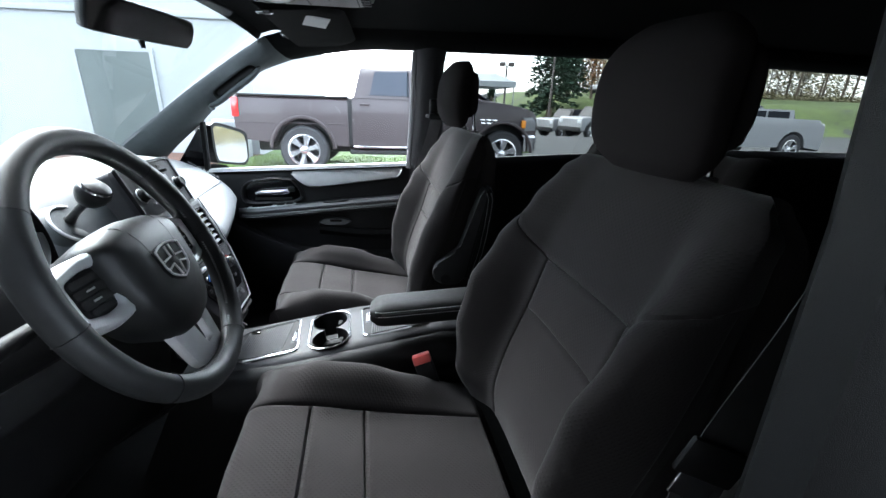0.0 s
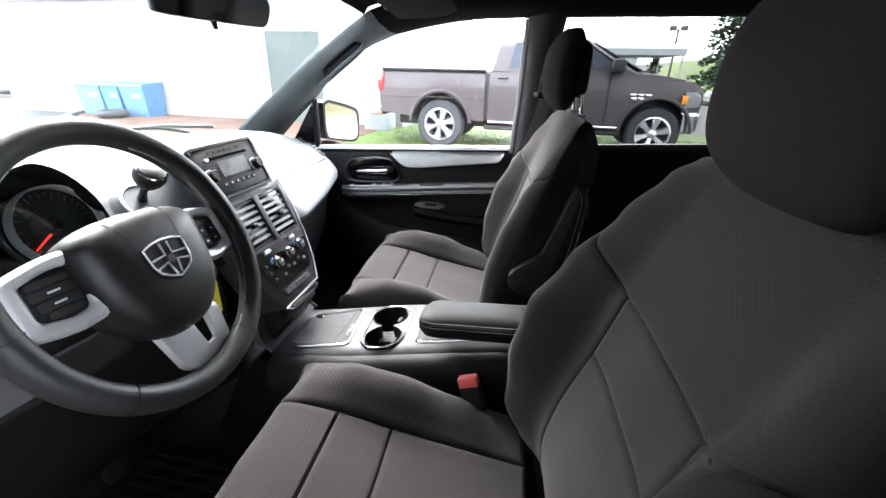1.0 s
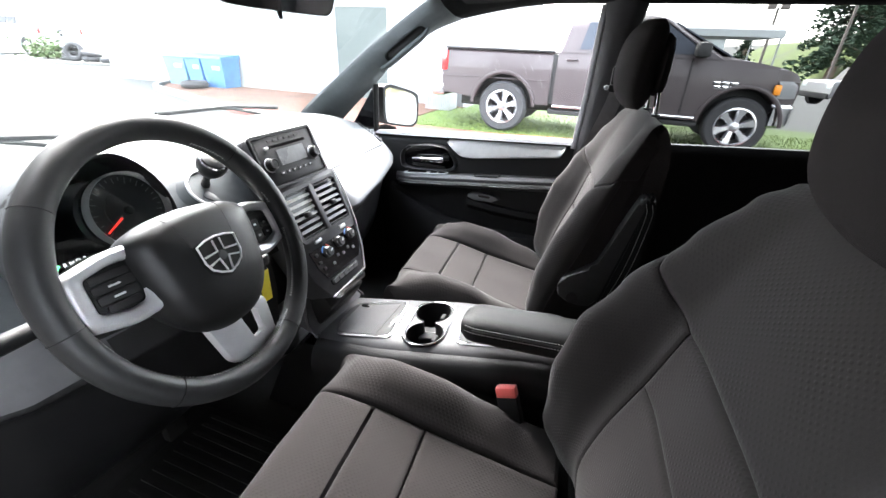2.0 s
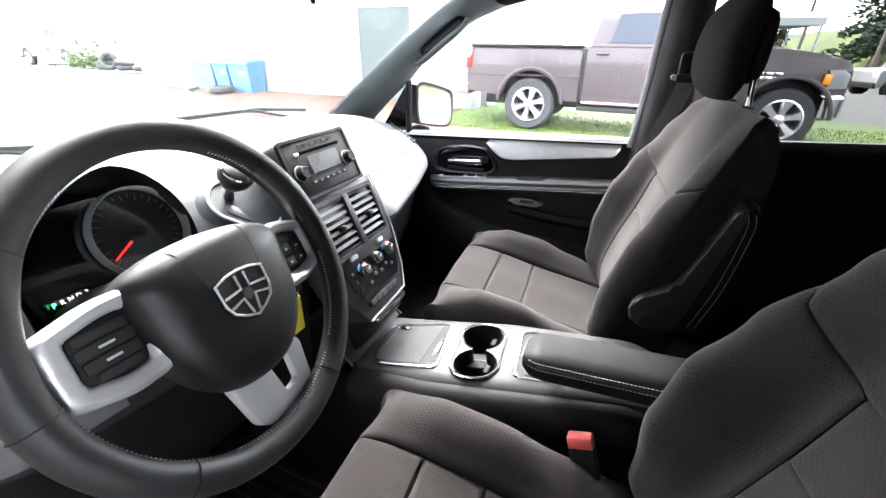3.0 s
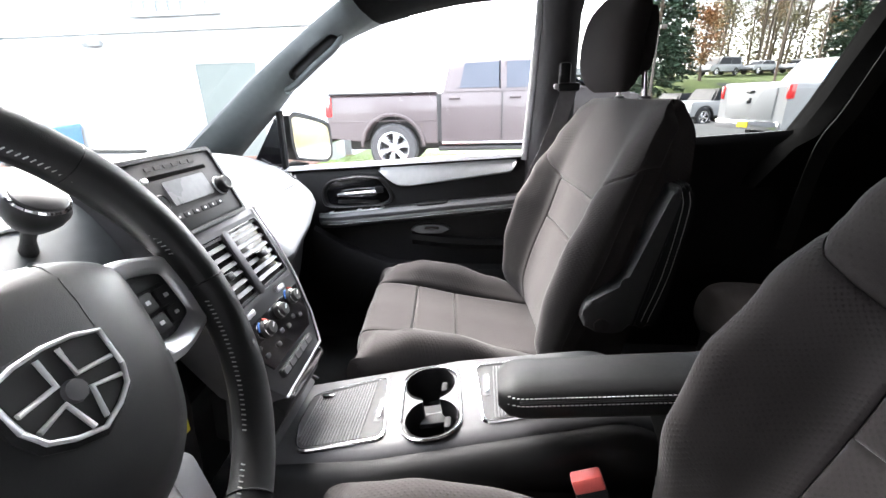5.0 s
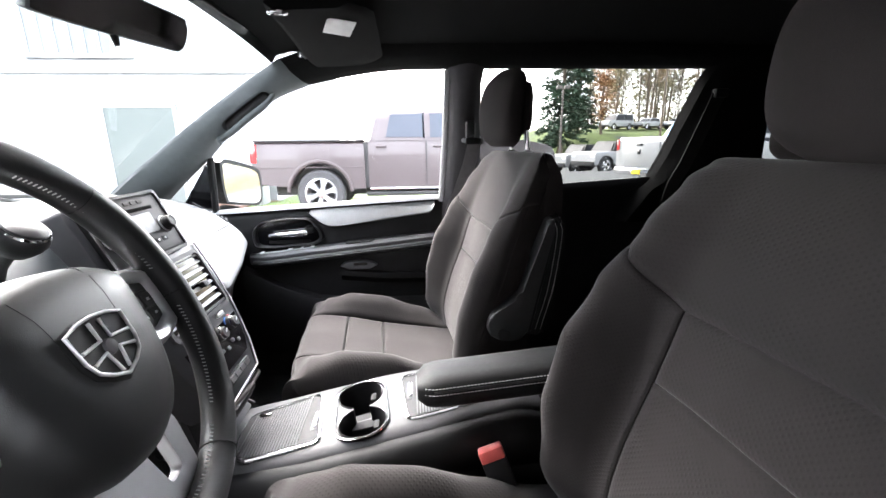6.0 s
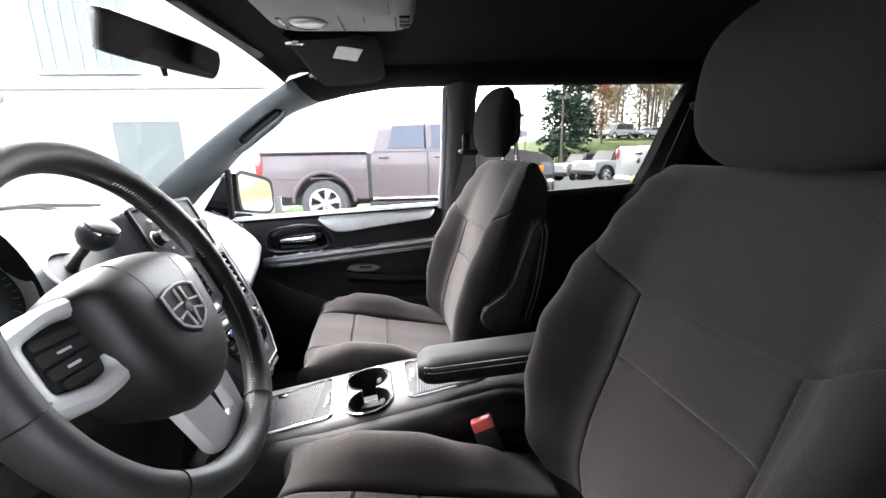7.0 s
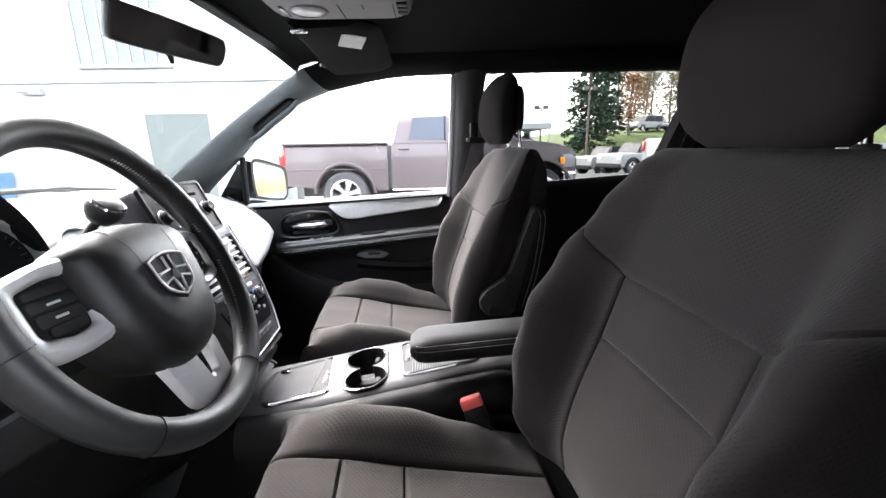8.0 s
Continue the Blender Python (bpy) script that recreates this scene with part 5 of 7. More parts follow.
# ---- armrests on the seats' inner flanks ----
def armrest(seat, m, length, label):
    """A padded leather arm along local x from its pivot, with two rows of stitching on both flanks."""
    rings = []
    for k in range(23):
        f = k / 22
        x = -0.02 + f * (length + 0.02)
        e = min(1.0, math.sqrt(max(0.0, 1 - max(0, (x - length + 0.045) / 0.045) ** 2)) + 0.02)
        h, w = 0.030 * (0.55 + 0.45 * e), 0.050 * (0.6 + 0.4 * e)
        ring = []
        for j in range(24):
            q = 2 * math.pi * j / 24
            c, s = math.cos(q), math.sin(q)
            ring.append(m @ Vector((x, math.copysign(abs(c) ** 0.62, c) * w, math.copysign(abs(s) ** 0.62, s) * h - 0.010 * f)))
        rings.append(ring)
    arm = part("armrest", loft(rings), M_ARM, seat, label)
    for side in (-1, 1):
        bms = []
        for zz, yy in ((0.017, 0.0482), (0.006, 0.0507)):
            for k in range(int(length / 0.0062)):
                x = 0.012 + 0.0062 * k
                if x < length - 0.012:
                    g = 1 - 0.42 * max(0, (x - length + 0.04) / 0.04) ** 2
                    bms.append(tube([m @ Vector((x, side * yy * g, zz - 0.010 * x / length)), m @ Vector((x + 0.0040, side * yy * g, zz - 0.010 * x / length))], 0.0008, 5))
        part("stitching", join(*bms), M_THREAD, arm, "white thread stitching")
        part("piping", tube([m @ Vector((x, side * 0.0492, 0.0115 - 0.010 * x / length)) for x in (0.0, length * 0.35, length * 0.7, length - 0.03)], 0.0022, 6), M_LEATHER, arm)
    return arm


armrest(driver_seat, Matrix.Translation((0.315, 0.980, 0.893)) @ Matrix.Rotation(radians(180), 4, "Z") @ Matrix.Rotation(radians(3), 4, "Y"), 0.315, "black leather armrest, folded down")
upright = [(0.268, 0.850), (0.286, 0.955), (0.322, 1.128), (0.334, 1.139), (0.346, 1.126), (0.354, 1.092), (0.338, 0.960), (0.322, 0.872), (0.306, 0.846)]
pad_ = part("armrest", prism(soften(upright, 0.012, 3), 1.200, 1.285, 0.010, 3), M_ARM, passenger_seat, "black leather armrest, folded up")
seam_ = spline([(0.338, 0, 1.124), (0.343, 0, 1.088), (0.328, 0, 0.965), (0.302, 0, 0.862)], 60)
part("stitching", join(*[tube([(a.x + d, 1.1985, a.z), (a.x * 0.45 + b.x * 0.55 + d, 1.1985, a.z * 0.45 + b.z * 0.55)], 0.0007, 5) for d in (0.0, -0.012) for a, b in zip(seam_, seam_[1:])]), M_THREAD, pad_, "white thread stitching")
bracket = [(0.172, 0.866), (0.180, 0.902), (0.252, 0.948), (0.312, 1.126), (0.322, 1.134), (0.328, 1.118), (0.292, 0.955), (0.270, 0.848), (0.240, 0.836), (0.190, 0.842)]
part("hinge_arm", prism(soften(bracket, 0.014, 3), 1.196, 1.250, 0.008, 3), M_BRACKET, passenger_seat, "charcoal plastic hinge arm")
part("hinge_bolt", lathe([(0.015, 0), (0.015, 0.004), (0.009, 0.005)], 18, Matrix.Translation((0.214, 1.197, 0.856)) @ Matrix.Rotation(radians(90), 4, "X")), M_RUBBER, passenger_seat)
part("hinge_cover", lathe([(0.050, -0.012), (0.050, 0.020), (0.042, 0.030), (0.020, 0.033)], 26, Matrix.Translation((0.40, 0.905, 0.875)) @ Matrix.Rotation(radians(-90), 4, "X")), M_BLACK, driver_seat)

# buckles between seat and console
for x, y, z, lab in ((0.138, 0.888, 0.745, "driver"), (-0.02, 1.245, 0.700, "passenger")):
    bk = thing("seat_belt_buckle", (x + 0.03, y, z - 0.1), f"black belt buckle with red button beside the {lab} seat", "belt buckle", "belt buckles")
    BK = Matrix.Translation((x, y, z)) @ Matrix.Rotation(radians(-20), 4, "Y") @ Matrix.Rotation(radians(-12), 4, "X")
    case = part("case", block(-0.022, 0.022, -0.013, 0.013, -0.045, 0.030, 0.005), M_BLACK, bk)
    case.data.transform(BK)
    b = part("button", block(-0.0215, 0.0215, -0.0115, 0.0115, 0.026, 0.050, 0.004), M_RED, bk, "red release button")
    b.data.transform(BK)
    part("stalk", tube([BK @ Vector((0, 0, -0.04)), BK @ Vector((0.0, 0, -0.10)), BK @ Vector((-0.02, 0, -0.18))], 0.011, 10), M_BLACK, bk)

# ---- passenger door ----
door = tagged(thing("door_1", (-0.3, 1.87, 0.40), "black passenger door trim with pale grey upper band", "door"), kind="structure")
part("door_card", side_wall(-0.98, 0.125, False, 24), M_BLACK, door)


def ledge(x):
    return 0.905 + 0.1 * (x + 0.567)


# pale upper band: a blunt curved front end, narrowing to the rear
rings = []
for k in range(49):
    x = -0.372 + 0.462 * k / 48
    zt = sill(x) - 0.002
    zb = 1.011 + 0.130 * max(0.0, x + 0.265) + 0.050 * max(0.0, (-0.300 - x) / 0.072) ** 1.6 + 0.030 * max(0.0, (x - 0.068) / 0.022) ** 2
    zb = min(zb, zt - 0.004)
    rings.append([(x, 1.884, zt + 0.004), (x, 1.862, zt + 0.003), (x, 1.852, zt - 0.006), (x, 1.838, zb + 0.004), (x, 1.837, zb), (x, 1.846, zb - 0.004), (x, 1.870, zb - 0.004)])
part("upper_band", loft(rings), M_SILVERGREY, door, "pale grey upper door band")
rings = []
for k in range(13):
    x = -0.80 + 0.93 * k / 12
    zt = sill(x) + 0.002
    rings.append([(x, 1.905, zt + 0.018), (x, 1.862, zt + 0.020), (x, 1.855, zt + 0.008), (x, 1.905, zt)])
part("window_seal", loft(rings), M_SILVERGREY, door, "pale window seal strip")
# armrest ledge with stitched roll
rings = []
for k in range(29):
    x = -0.60 + 0.72 * k / 28
    z = ledge(x)
    b = 1.800 + 0.03 * max(0, (-0.50 - x) / 0.10) ** 2
    rings.append([(x, 1.862, z + 0.008), (x, 1.83, z + 0.010), (x, b + 0.010, z + 0.008), (x, b, z - 0.002), (x, b, z - 0.020), (x, b + 0.012, z - 0.036), (x, 1.862, z - 0.040)])
arm = part("arm_ledge", loft(rings), M_LEDGE, door, "satin graphite arm ledge")
part("ledge_roll", tube([(x, 1.803 + 0.03 * max(0, (-0.50 - x) / 0.10) ** 2, ledge(x) - 0.026) for x in (-0.58 + 0.7 * k / 16 for k in range(17))], 0.013, 10), M_LEATHER, door)
part("stitching", join(*[tube([(x, 1.790 + 0.03 * max(0, (-0.50 - x) / 0.10) ** 2, ledge(x) - 0.024), (x + 0.0045, 1.790 + 0.03 * max(0, (-0.50 - x) / 0.10) ** 2, ledge(x) - 0.024)], 0.0008, 5) for x in (-0.56 + 0.0075 * k for k in range(88))]), M_THREAD, door)
# handle recess, lever and switches
cup_edge = soften([(-0.588, 0.998), (-0.552, 1.030), (-0.450, 1.046), (-0.366, 1.040), (-0.330, 0.990), (-0.324, 0.958), (-0.360, 0.940), (-0.535, 0.930), (-0.585, 0.936)], 0.022, 5)
hx, hz = sum(a for a, _ in cup_edge) / len(cup_edge), sum(b for _, b in cup_edge) / len(cup_edge)
def edge_at(f, y):
    return [(hx + (a - hx) * f, y, hz + (b - hz) * f) for a, b in cup_edge]


part("handle_bezel", loft([edge_at(1.0, 1.856), edge_at(0.99, 1.842), edge_at(0.95, 1.836), edge_at(0.90, 1.838), edge_at(0.86, 1.850), edge_at(0.86, 1.858), edge_at(1.0, 1.858)], True, False), M_BEZEL, door, "satin black handle surround")
part("handle_cup", loft([edge_at(0.88, 1.852), edge_at(0.6, 1.8535), edge_at(0.1, 1.854)]), M_GLOSS, door)
part("door_handle", loft([[(x, 1.830 - 0.006 * math.sin(math.pi * f) + 0.007 * math.cos(q), z + h * math.sin(q)) for q in (2 * math.pi * j / 12 for j in range(12))] for f, x, z, h in ((0, -0.522, 0.981, 0.004), (0.1, -0.515, 0.982, 0.007), (0.4, -0.470, 0.984, 0.009), (0.7, -0.425, 0.986, 0.010), (0.92, -0.392, 0.988, 0.011), (1.0, -0.384, 0.988, 0.008))]), M_CHROME, door, "chrome inner door handle")
part("handle_slot", plate(Matrix.Translation((-0.455, 1.850, 0.952)) @ Matrix.Rotation(radians(90), 4, "X"), rounded(0.150, 0.012, 0.005), 0.003), M_RUBBER, door)
part("lock_knob", block(-0.392, -0.362, 1.832, 1.846, 0.985, 1.008, 0.005), M_BLACK, door)
part("switch_plate", plate(Matrix.Translation((-0.46, 1.830, ledge(-0.46) + 0.0095)) @ Matrix.Rotation(radians(-5.7), 4, "Y"), rounded(0.20, 0.034, 0.012), 0.003, 0.001), M_SATIN, door)
for x, w in ((-0.50, 0.085), (-0.425, 0.030), (-0.388, 0.026)):
    part("window_switch", plate(Matrix.Translation((x, 1.830, ledge(x) + 0.012)) @ Matrix.Rotation(radians(-5.7), 4, "Y"), rounded(w, 0.020, 0.005), 0.003, 0.001), M_GLOSS if w > 0.05 else M_BLACK, door)
part("pull_cup", plate(Matrix.Translation((-0.192, 1.830, ledge(-0.192) + 0.0065)) @ Matrix.Rotation(radians(-5.7), 4, "Y"), rounded(0.112, 0.044, 0.018), 0.006, 0.002), M_RUBBER, door)
# small pull below, and the map pocket's swept lip
part("pocket_handle", plate(Matrix.Translation((-0.200, 1.838, 0.858)) @ Matrix.Rotation(radians(90), 4, "X"), [(-0.070, 0.000), (-0.055, 0.014), (-0.02, 0.020), (0.02, 0.020), (0.055, 0.012), (0.068, 0.002), (0.04, -0.012), (-0.04, -0.014)], 0.024, 0.008), M_LEDGE, door)
part("pocket_slot", plate(Matrix.Translation((-0.195, 1.815, 0.866)) @ Matrix.Rotation(radians(90), 4, "X"), rounded(0.050, 0.010, 0.004), 0.002), M_GLOSS, door)
part("map_pocket", loft([[(x, 1.845, z + 0.01), (x, 1.812, z), (x, 1.800, z - 0.03), (x, 1.806, 0.55), (x, 1.845, 0.50)] for x, z in ((-0.62, 0.86), (-0.50, 0.79), (-0.36, 0.735), (-0.20, 0.715), (0.10, 0.715))]), M_BLACK, door)
part("lower_panel_step", loft([[(x, 1.845, z + 0.006), (x, 1.825, z), (x, 1.822, z - 0.02), (x, 1.845, z - 0.05)] for x, z in ((-0.27, 0.842), (-0.15, 0.828), (-0.05, 0.822), (0.10, 0.822))]), M_BLACK, door)
# quarter post ahead of the window
part("quarter_post", tube([(-0.715, 1.872, 1.045), (-0.705, 1.858, 1.15), (-0.695, 1.842, 1.262)], 0.012, 8), M_BLACK, door)
part("quarter_panel", loft([[(-0.86, 1.885, 1.05), (-0.72, 1.885, 1.055), (-0.71, 1.855, 1.23), (-0.72, 1.852, 1.235)], [(-0.86, 1.897, 1.05), (-0.72, 1.897, 1.055), (-0.71, 1.867, 1.23), (-0.72, 1.864, 1.235)]]), M_GLOSS, door)

# ---- wing mirror outside the passenger's window ----
wing = thing("wing_mirror", (-0.70, 2.0, 1.03), "black-framed wing mirror outside the passenger window", "wing mirror")
WM = Matrix.Translation((-0.674, 1.998, 1.152)) @ Matrix.Rotation(radians(-20), 4, "Z") @ Matrix.Rotation(radians(90), 4, "Y") @ Matrix.Rotation(radians(90), 4, "Z") @ Matrix.Rotation(radians(-3), 4, "Z")
WTURN = 4 if (WM @ Matrix.Rotation(radians(4), 4, "Y")).col[2].y < WM.col[2].y else -4  # the glass is turned to the driver
WTILT = 3 if (WM @ Matrix.Rotation(radians(3), 4, "X")).col[2].z > 0 else -3  # and tipped up a little
wo = [(-0.150, 0.092), (-0.10, 0.104), (0.06, 0.082), (0.125, 0.066), (0.148, 0.04), (0.150, -0.05), (0.130, -0.078), (0.08, -0.088), (-0.10, -0.070), (-0.130, -0.055), (-0.146, 0.0)]
wo = [(p.x * 0.72, p.y * 0.95) for p in spline([(a, b, 0) for a, b in wo + wo[:1]], 56)[:-1]]
wi = [(a * 0.89, b * 0.88) for a, b in wo]
part("mirror_case", loft([[WM @ Vector((a * f, b * f, z)) for a, b in wo] for f, z in ((0.55, -0.09), (0.85, -0.07), (1.0, -0.02), (1.0, 0.004))]), M_BLACK, wing)
part("mirror_frame", frame_plate(WM, wo, wi, 0.024), M_BLACK, wing)
part("mirror_glass", plate(WM @ Matrix.Translation((0, 0, 0.014)) @ Matrix.Rotation(radians(WTURN), 4, "Y") @ Matrix.Rotation(radians(WTILT), 4, "X"), wi, 0.003), M_MIRROR, wing, "silvered mirror glass", 10)
part("mirror_foot", prism([(-0.76, 1.02), (-0.68, 1.02), (-0.67, 1.07), (-0.74, 1.08)], 1.90, 1.99, 0.01), M_BLACK, wing)

# ---- overhead: rear-view mirror, visors, roof console ----
rear_mirror = thing("rear_view_mirror", (-0.42, 1.0, 1.56), "black rear-view mirror hanging from the windscreen", "rear-view mirror")
RV = Matrix.Translation((-0.428, 1.003, 1.494)) @ Matrix.Rotation(radians(20), 4, "Z").inverted() @ Matrix.Rotation(radians(90 + 17), 4, "Y") @ Matrix.Rotation(radians(90), 4, "Z") @ Matrix.Rotation(radians(-3), 4, "Z")
rvo = [(-0.138, 0.020), (-0.125, 0.034), (0.10, 0.031), (0.132, 0.022), (0.137, 0.0), (0.128, -0.024), (0.09, -0.030), (-0.11, -0.033), (-0.134, -0.022)]
rvo = [(p.x, p.y) for p in spline([(a * 0.88 + 0.008, b * 0.97, 0) for a, b in rvo + rvo[:1]], 46)[:-1]]
part("case", loft([[RV @ Vector((a * f, b * f, z)) for a, b in rvo] for f, z in ((0.5, -0.034), (0.8, -0.030), (0.97, -0.016), (1.0, 0.0), (0.985, 0.004), (0.96, 0.0055))]), M_DASH, rear_mirror)
part("glass", plate(RV @ Matrix.Translation((0, 0, 0.0045)), [(a * 0.955, b * 0.91) for a, b in rvo], 0.002), M_MIRROR, rear_mirror, "silvered mirror glass", 10)
part("dimmer_tab", tube([RV @ Vector((0.004, -0.030, 0.0)), RV @ Vector((0.006, -0.044, 0.006))], [0.006, 0.004], 8), M_BLACK, rear_mirror)
part("arm", tube([RV @ Vector((0, 0.0, -0.03)), (-0.475, 1.02, 1.515), (-0.495, 1.03, 1.54)], [0.012, 0.010, 0.016], 10), M_BLACK, rear_mirror)


def visor(y0, y1, flip, label):
    """A padded flap under the headliner, rounded at its free corners, on a pivot rod."""
    v = thing("sun_visor", (-0.2, (y0 + y1) / 2, 1.58), label, "sun visor", "sun visors")
    rings = []
    for k in range(17):
        f = k / 16
        y = y0 + (y1 - y0) * f
        end = max(abs(2 * f - 1) - 0.75, 0) / 0.25
        x1 = -0.070 - 0.05 * end ** 2
        x0 = -0.300 + 0.008 * end
        g = abs((y - MID) / 0.74)
        z = 1.612 - 0.045 * g ** 3 - 0.018 * max(0.0, (y - MID) / 0.7) ** 2
        rings.append([(x0, y, z - 0.022), (x0 + 0.02, y, z - 0.036), ((x0 + x1) / 2, y, z - 0.034), (x1 - 0.02, y, z - 0.030), (x1, y, z - 0.020), (x1 - 0.01, y, z - 0.012), ((x0 + x1) / 2, y, z - 0.010), (x0 + 0.01, y, z - 0.012)])
    part("pad", loft(rings), M_HEAD, v)
    yo = y1 if not flip else y0
    part("pivot_rod", tube([(-0.302, yo - 0.07 * (1 if not flip else -1), 1.566), (-0.304, yo - 0.01, 1.560), (-0.318, yo + 0.012, 1.578)], 0.006, 8), M_BLACK, v)
    part("pivot_cap", lathe([(0.014, 0), (0.013, 0.010), (0.008, 0.014)], 16, Matrix.Translation((-0.318, yo + 0.012, 1.575)) @ Matrix.Rotation(radians(180), 4, "X")), M_CHROME, v)
    return v


vis = visor(1.27, 1.69, False, "charcoal cloth sun visor folded up, with a white sticker")
visor(0.38, 0.85, True, "charcoal cloth sun visor folded up above the driver")
st = part("sticker", block(-0.032, 0.032, -0.036, 0.036, -0.0008, 0.0008), M_WHITE, vis, "blank white paper sticker")
st.data.transform(Matrix.Translation((-0.154, 1.370, 1.566)) @ Matrix.Rotation(radians(-12), 4, "X") @ Matrix.Rotation(radians(20), 4, "Z"))
part("clip", tube([(-0.262 + 0.018 * math.cos(a), 1.262 + 0.010 * math.sin(a), 1.566) for a in (2 * math.pi * k / 20 for k in range(20))], 0.004, 8, True), M_CHROME, vis, "chrome visor clip")

pod = thing("roof_console", (-0.13, MID - 0.03, 1.60), "grey plastic roof console with map lamps", "roof console")
M_POD = material("mid_grey_plastic", (0.17, 0.165, 0.165), 0.55, vary=0.1, bump=0.0003, bump_scale=1200)
rings = []
for z, gx, gy in ((1.622, 1.03, 1.03), (1.600, 1.0, 1.0), (1.585, 0.97, 0.975), (1.578, 0.90, 0.93)):
    rings.append([(-0.135 + a * gx, 1.035 + b * gy, z) for a, b in rounded(0.31, 0.375, 0.05, 6)])
part("shell", loft(rings), M_POD, pod)
for dy in (-0.115, 0.115):
    lens = part("map_lamp", lathe([(0.036, 0.0), (0.034, 0.004), (0.026, 0.008), (0.01, 0.009)], 24, Matrix.Translation((-0.205, 1.035 + dy, 1.579)) @ Matrix.Rotation(radians(180), 4, "X")), M_LENS, pod, "clear round map lamp lens")
    part("lamp_ring", tube([(-0.205 + 0.040 * math.cos(a), 1.035 + dy + 0.040 * math.sin(a), 1.578) for a in (2 * math.pi * k / 28 for k in range(28))], 0.003, 8, True), M_POD, pod)
    part("lamp_slot", block(-0.262, -0.252, 1.035 + dy - 0.035, 1.035 + dy + 0.035, 1.5755, 1.582, 0.002), M_GLOSS, pod)
for x, y in ((-0.135, 1.16), (-0.02, 1.16), (-0.135, 0.91), (-0.02, 0.91)):
    part("seam", block(x - 0.0012, x + 0.0012, y - 0.05, y + 0.05, 1.5768, 1.579), M_RUBBER, pod)
part("seam", block(-0.085, -0.083, 1.09, 1.14, 1.5765, 1.579), M_RUBBER, pod)
part("lid", plate(Matrix.Translation((-0.08, 1.035, 1.5785)) @ Matrix.Rotation(radians(180), 4, "X"), rounded(0.10, 0.13, 0.015), 0.004, 0.002), M_POD, pod)
for k in range(3):
    part("button", block(-0.012, 0.010, 1.10 + 0.026 * k, 1.12 + 0.026 * k, 1.574, 1.579, 0.002), M_BLACK, pod)

# grab handle let into the passenger's windscreen pillar: a deep oval well with a proud bar below it
GA, GZ = Vector((-0.588, 1.779, 1.368)), Vector((-0.470, 1.777, 1.452))


def capsule(a, b, r, n=10):
    d = (b - a).normalized()
    line = [a - d * r * math.cos(math.pi / 2 * k / 5) for k in range(6)] + [b + d * r * math.sin(math.pi / 2 * k / 5) for k in range(6)]
    rad = [max(r * math.sin(math.pi / 2 * k / 5), 0.0006) for k in range(6)] + [max(r * math.cos(math.pi / 2 * k / 5), 0.0006) for k in range(6)]
    return tube(line, rad, 20)


cut(a_pillar, capsule(GA, GZ, 0.025))
# dark capsule sunk in the well stands in for its shade
part("grab_well", capsule(GA + Vector((0, 0.016, 0.004)), GZ + Vector((0, 0.016, 0.004)), 0.020), M_RUBBER, a_pillar)
part("grab_handle", tube(spline([(-0.640, 1.790, 1.322), (-0.598, 1.778, 1.338), (-0.53, 1.771, 1.386), (-0.462, 1.772, 1.435), (-0.435, 1.778, 1.468)], 24), [0.004] + [0.008 + 0.003 * math.sin(math.pi * k / 21) for k in range(22)] + [0.004], 12), M_PILLAR, a_pillar)
part("pillar_cap", lathe([(0.011, 0), (0.010, 0.004), (0.006, 0.005)], 16, Matrix.Translation((-0.628, 1.788, 1.318)) @ Matrix.Rotation(radians(75), 4, "X")), M_PILLAR, a_pillar)

# ---- seat belts ----
def strap(name, pts, width, label, side=(0, 1, 0), mat=M_LITBELT):
    b = thing(name, pts[-1], label, "seat belt", "seat belts")
    c = spline(pts, 30)
    rings = []
    for i, p in enumerate(c):
        t = (c[min(i + 1, 29)] - c[max(i - 1, 0)]).normalized()
        s = t.cross(Vector(side)).normalized()
        n = s.cross(t).normalized()
        rings.append([p + s * width / 2 + n * 0.0008, p - s * width / 2 + n * 0.0008, p - s * width / 2 - n * 0.0008, p + s * width / 2 - n * 0.0008])
    part("webbing", loft(rings), mat, b)
    return b


pb = strap("seat_belt", [(0.228, 1.770, 1.308), (0.208, 1.774, 1.225), (0.178, 1.780, 1.135), (0.146, 1.786, 1.055), (0.125, 1.80, 0.95), (0.12, 1.80, 0.55)], 0.046, "charcoal seat belt on the passenger's door pillar")
part("guide", block(0.196, 0.258, 1.764, 1.790, 1.298, 1.322, 0.006), M_BLACK, pb)
part("guide_cover", block(0.198, 0.232, 1.772, 1.800, 1.315, 1.378, 0.010), M_BLACK, pb)
part("anchor_bolt", lathe([(0.008, 0), (0.007, 0.004), (0.004, 0.005)], 14, Matrix.Translation((0.190, 1.770, 1.312)) @ Matrix.Rotation(radians(90), 4, "X")), M_STEEL, pb)
# same webbing in black, so its lit edge does not show
db = strap("seat_belt", [(0.430, 0.285, 1.345), (0.408, 0.303, 1.20), (0.376, 0.322, 1.04), (0.362, 0.325, 0.88), (0.340, 0.325, 0.52)], 0.047, "black seat belt hanging beside the driver seat", (0.25, 1, 0), M_RUBBER)
part("guide", block(0.403, 0.457, 0.270, 0.296, 1.335, 1.368, 0.006), M_BLACK, db)
part("guide_cover", block(0.415, 0.447, 0.256, 0.290, 1.36, 1.46, 0.010), M_BLACK, db)
tg = part("tongue", block(-0.030, 0.030, -0.004, 0.004, -0.022, 0.022, 0.003), M_BLACK, db)
tg.data.transform(Matrix.Translation((0.372, 0.318, 1.045)) @ Matrix.Rotation(radians(-14), 4, "Z") @ Matrix.Rotation(radians(18), 4, "Y"))
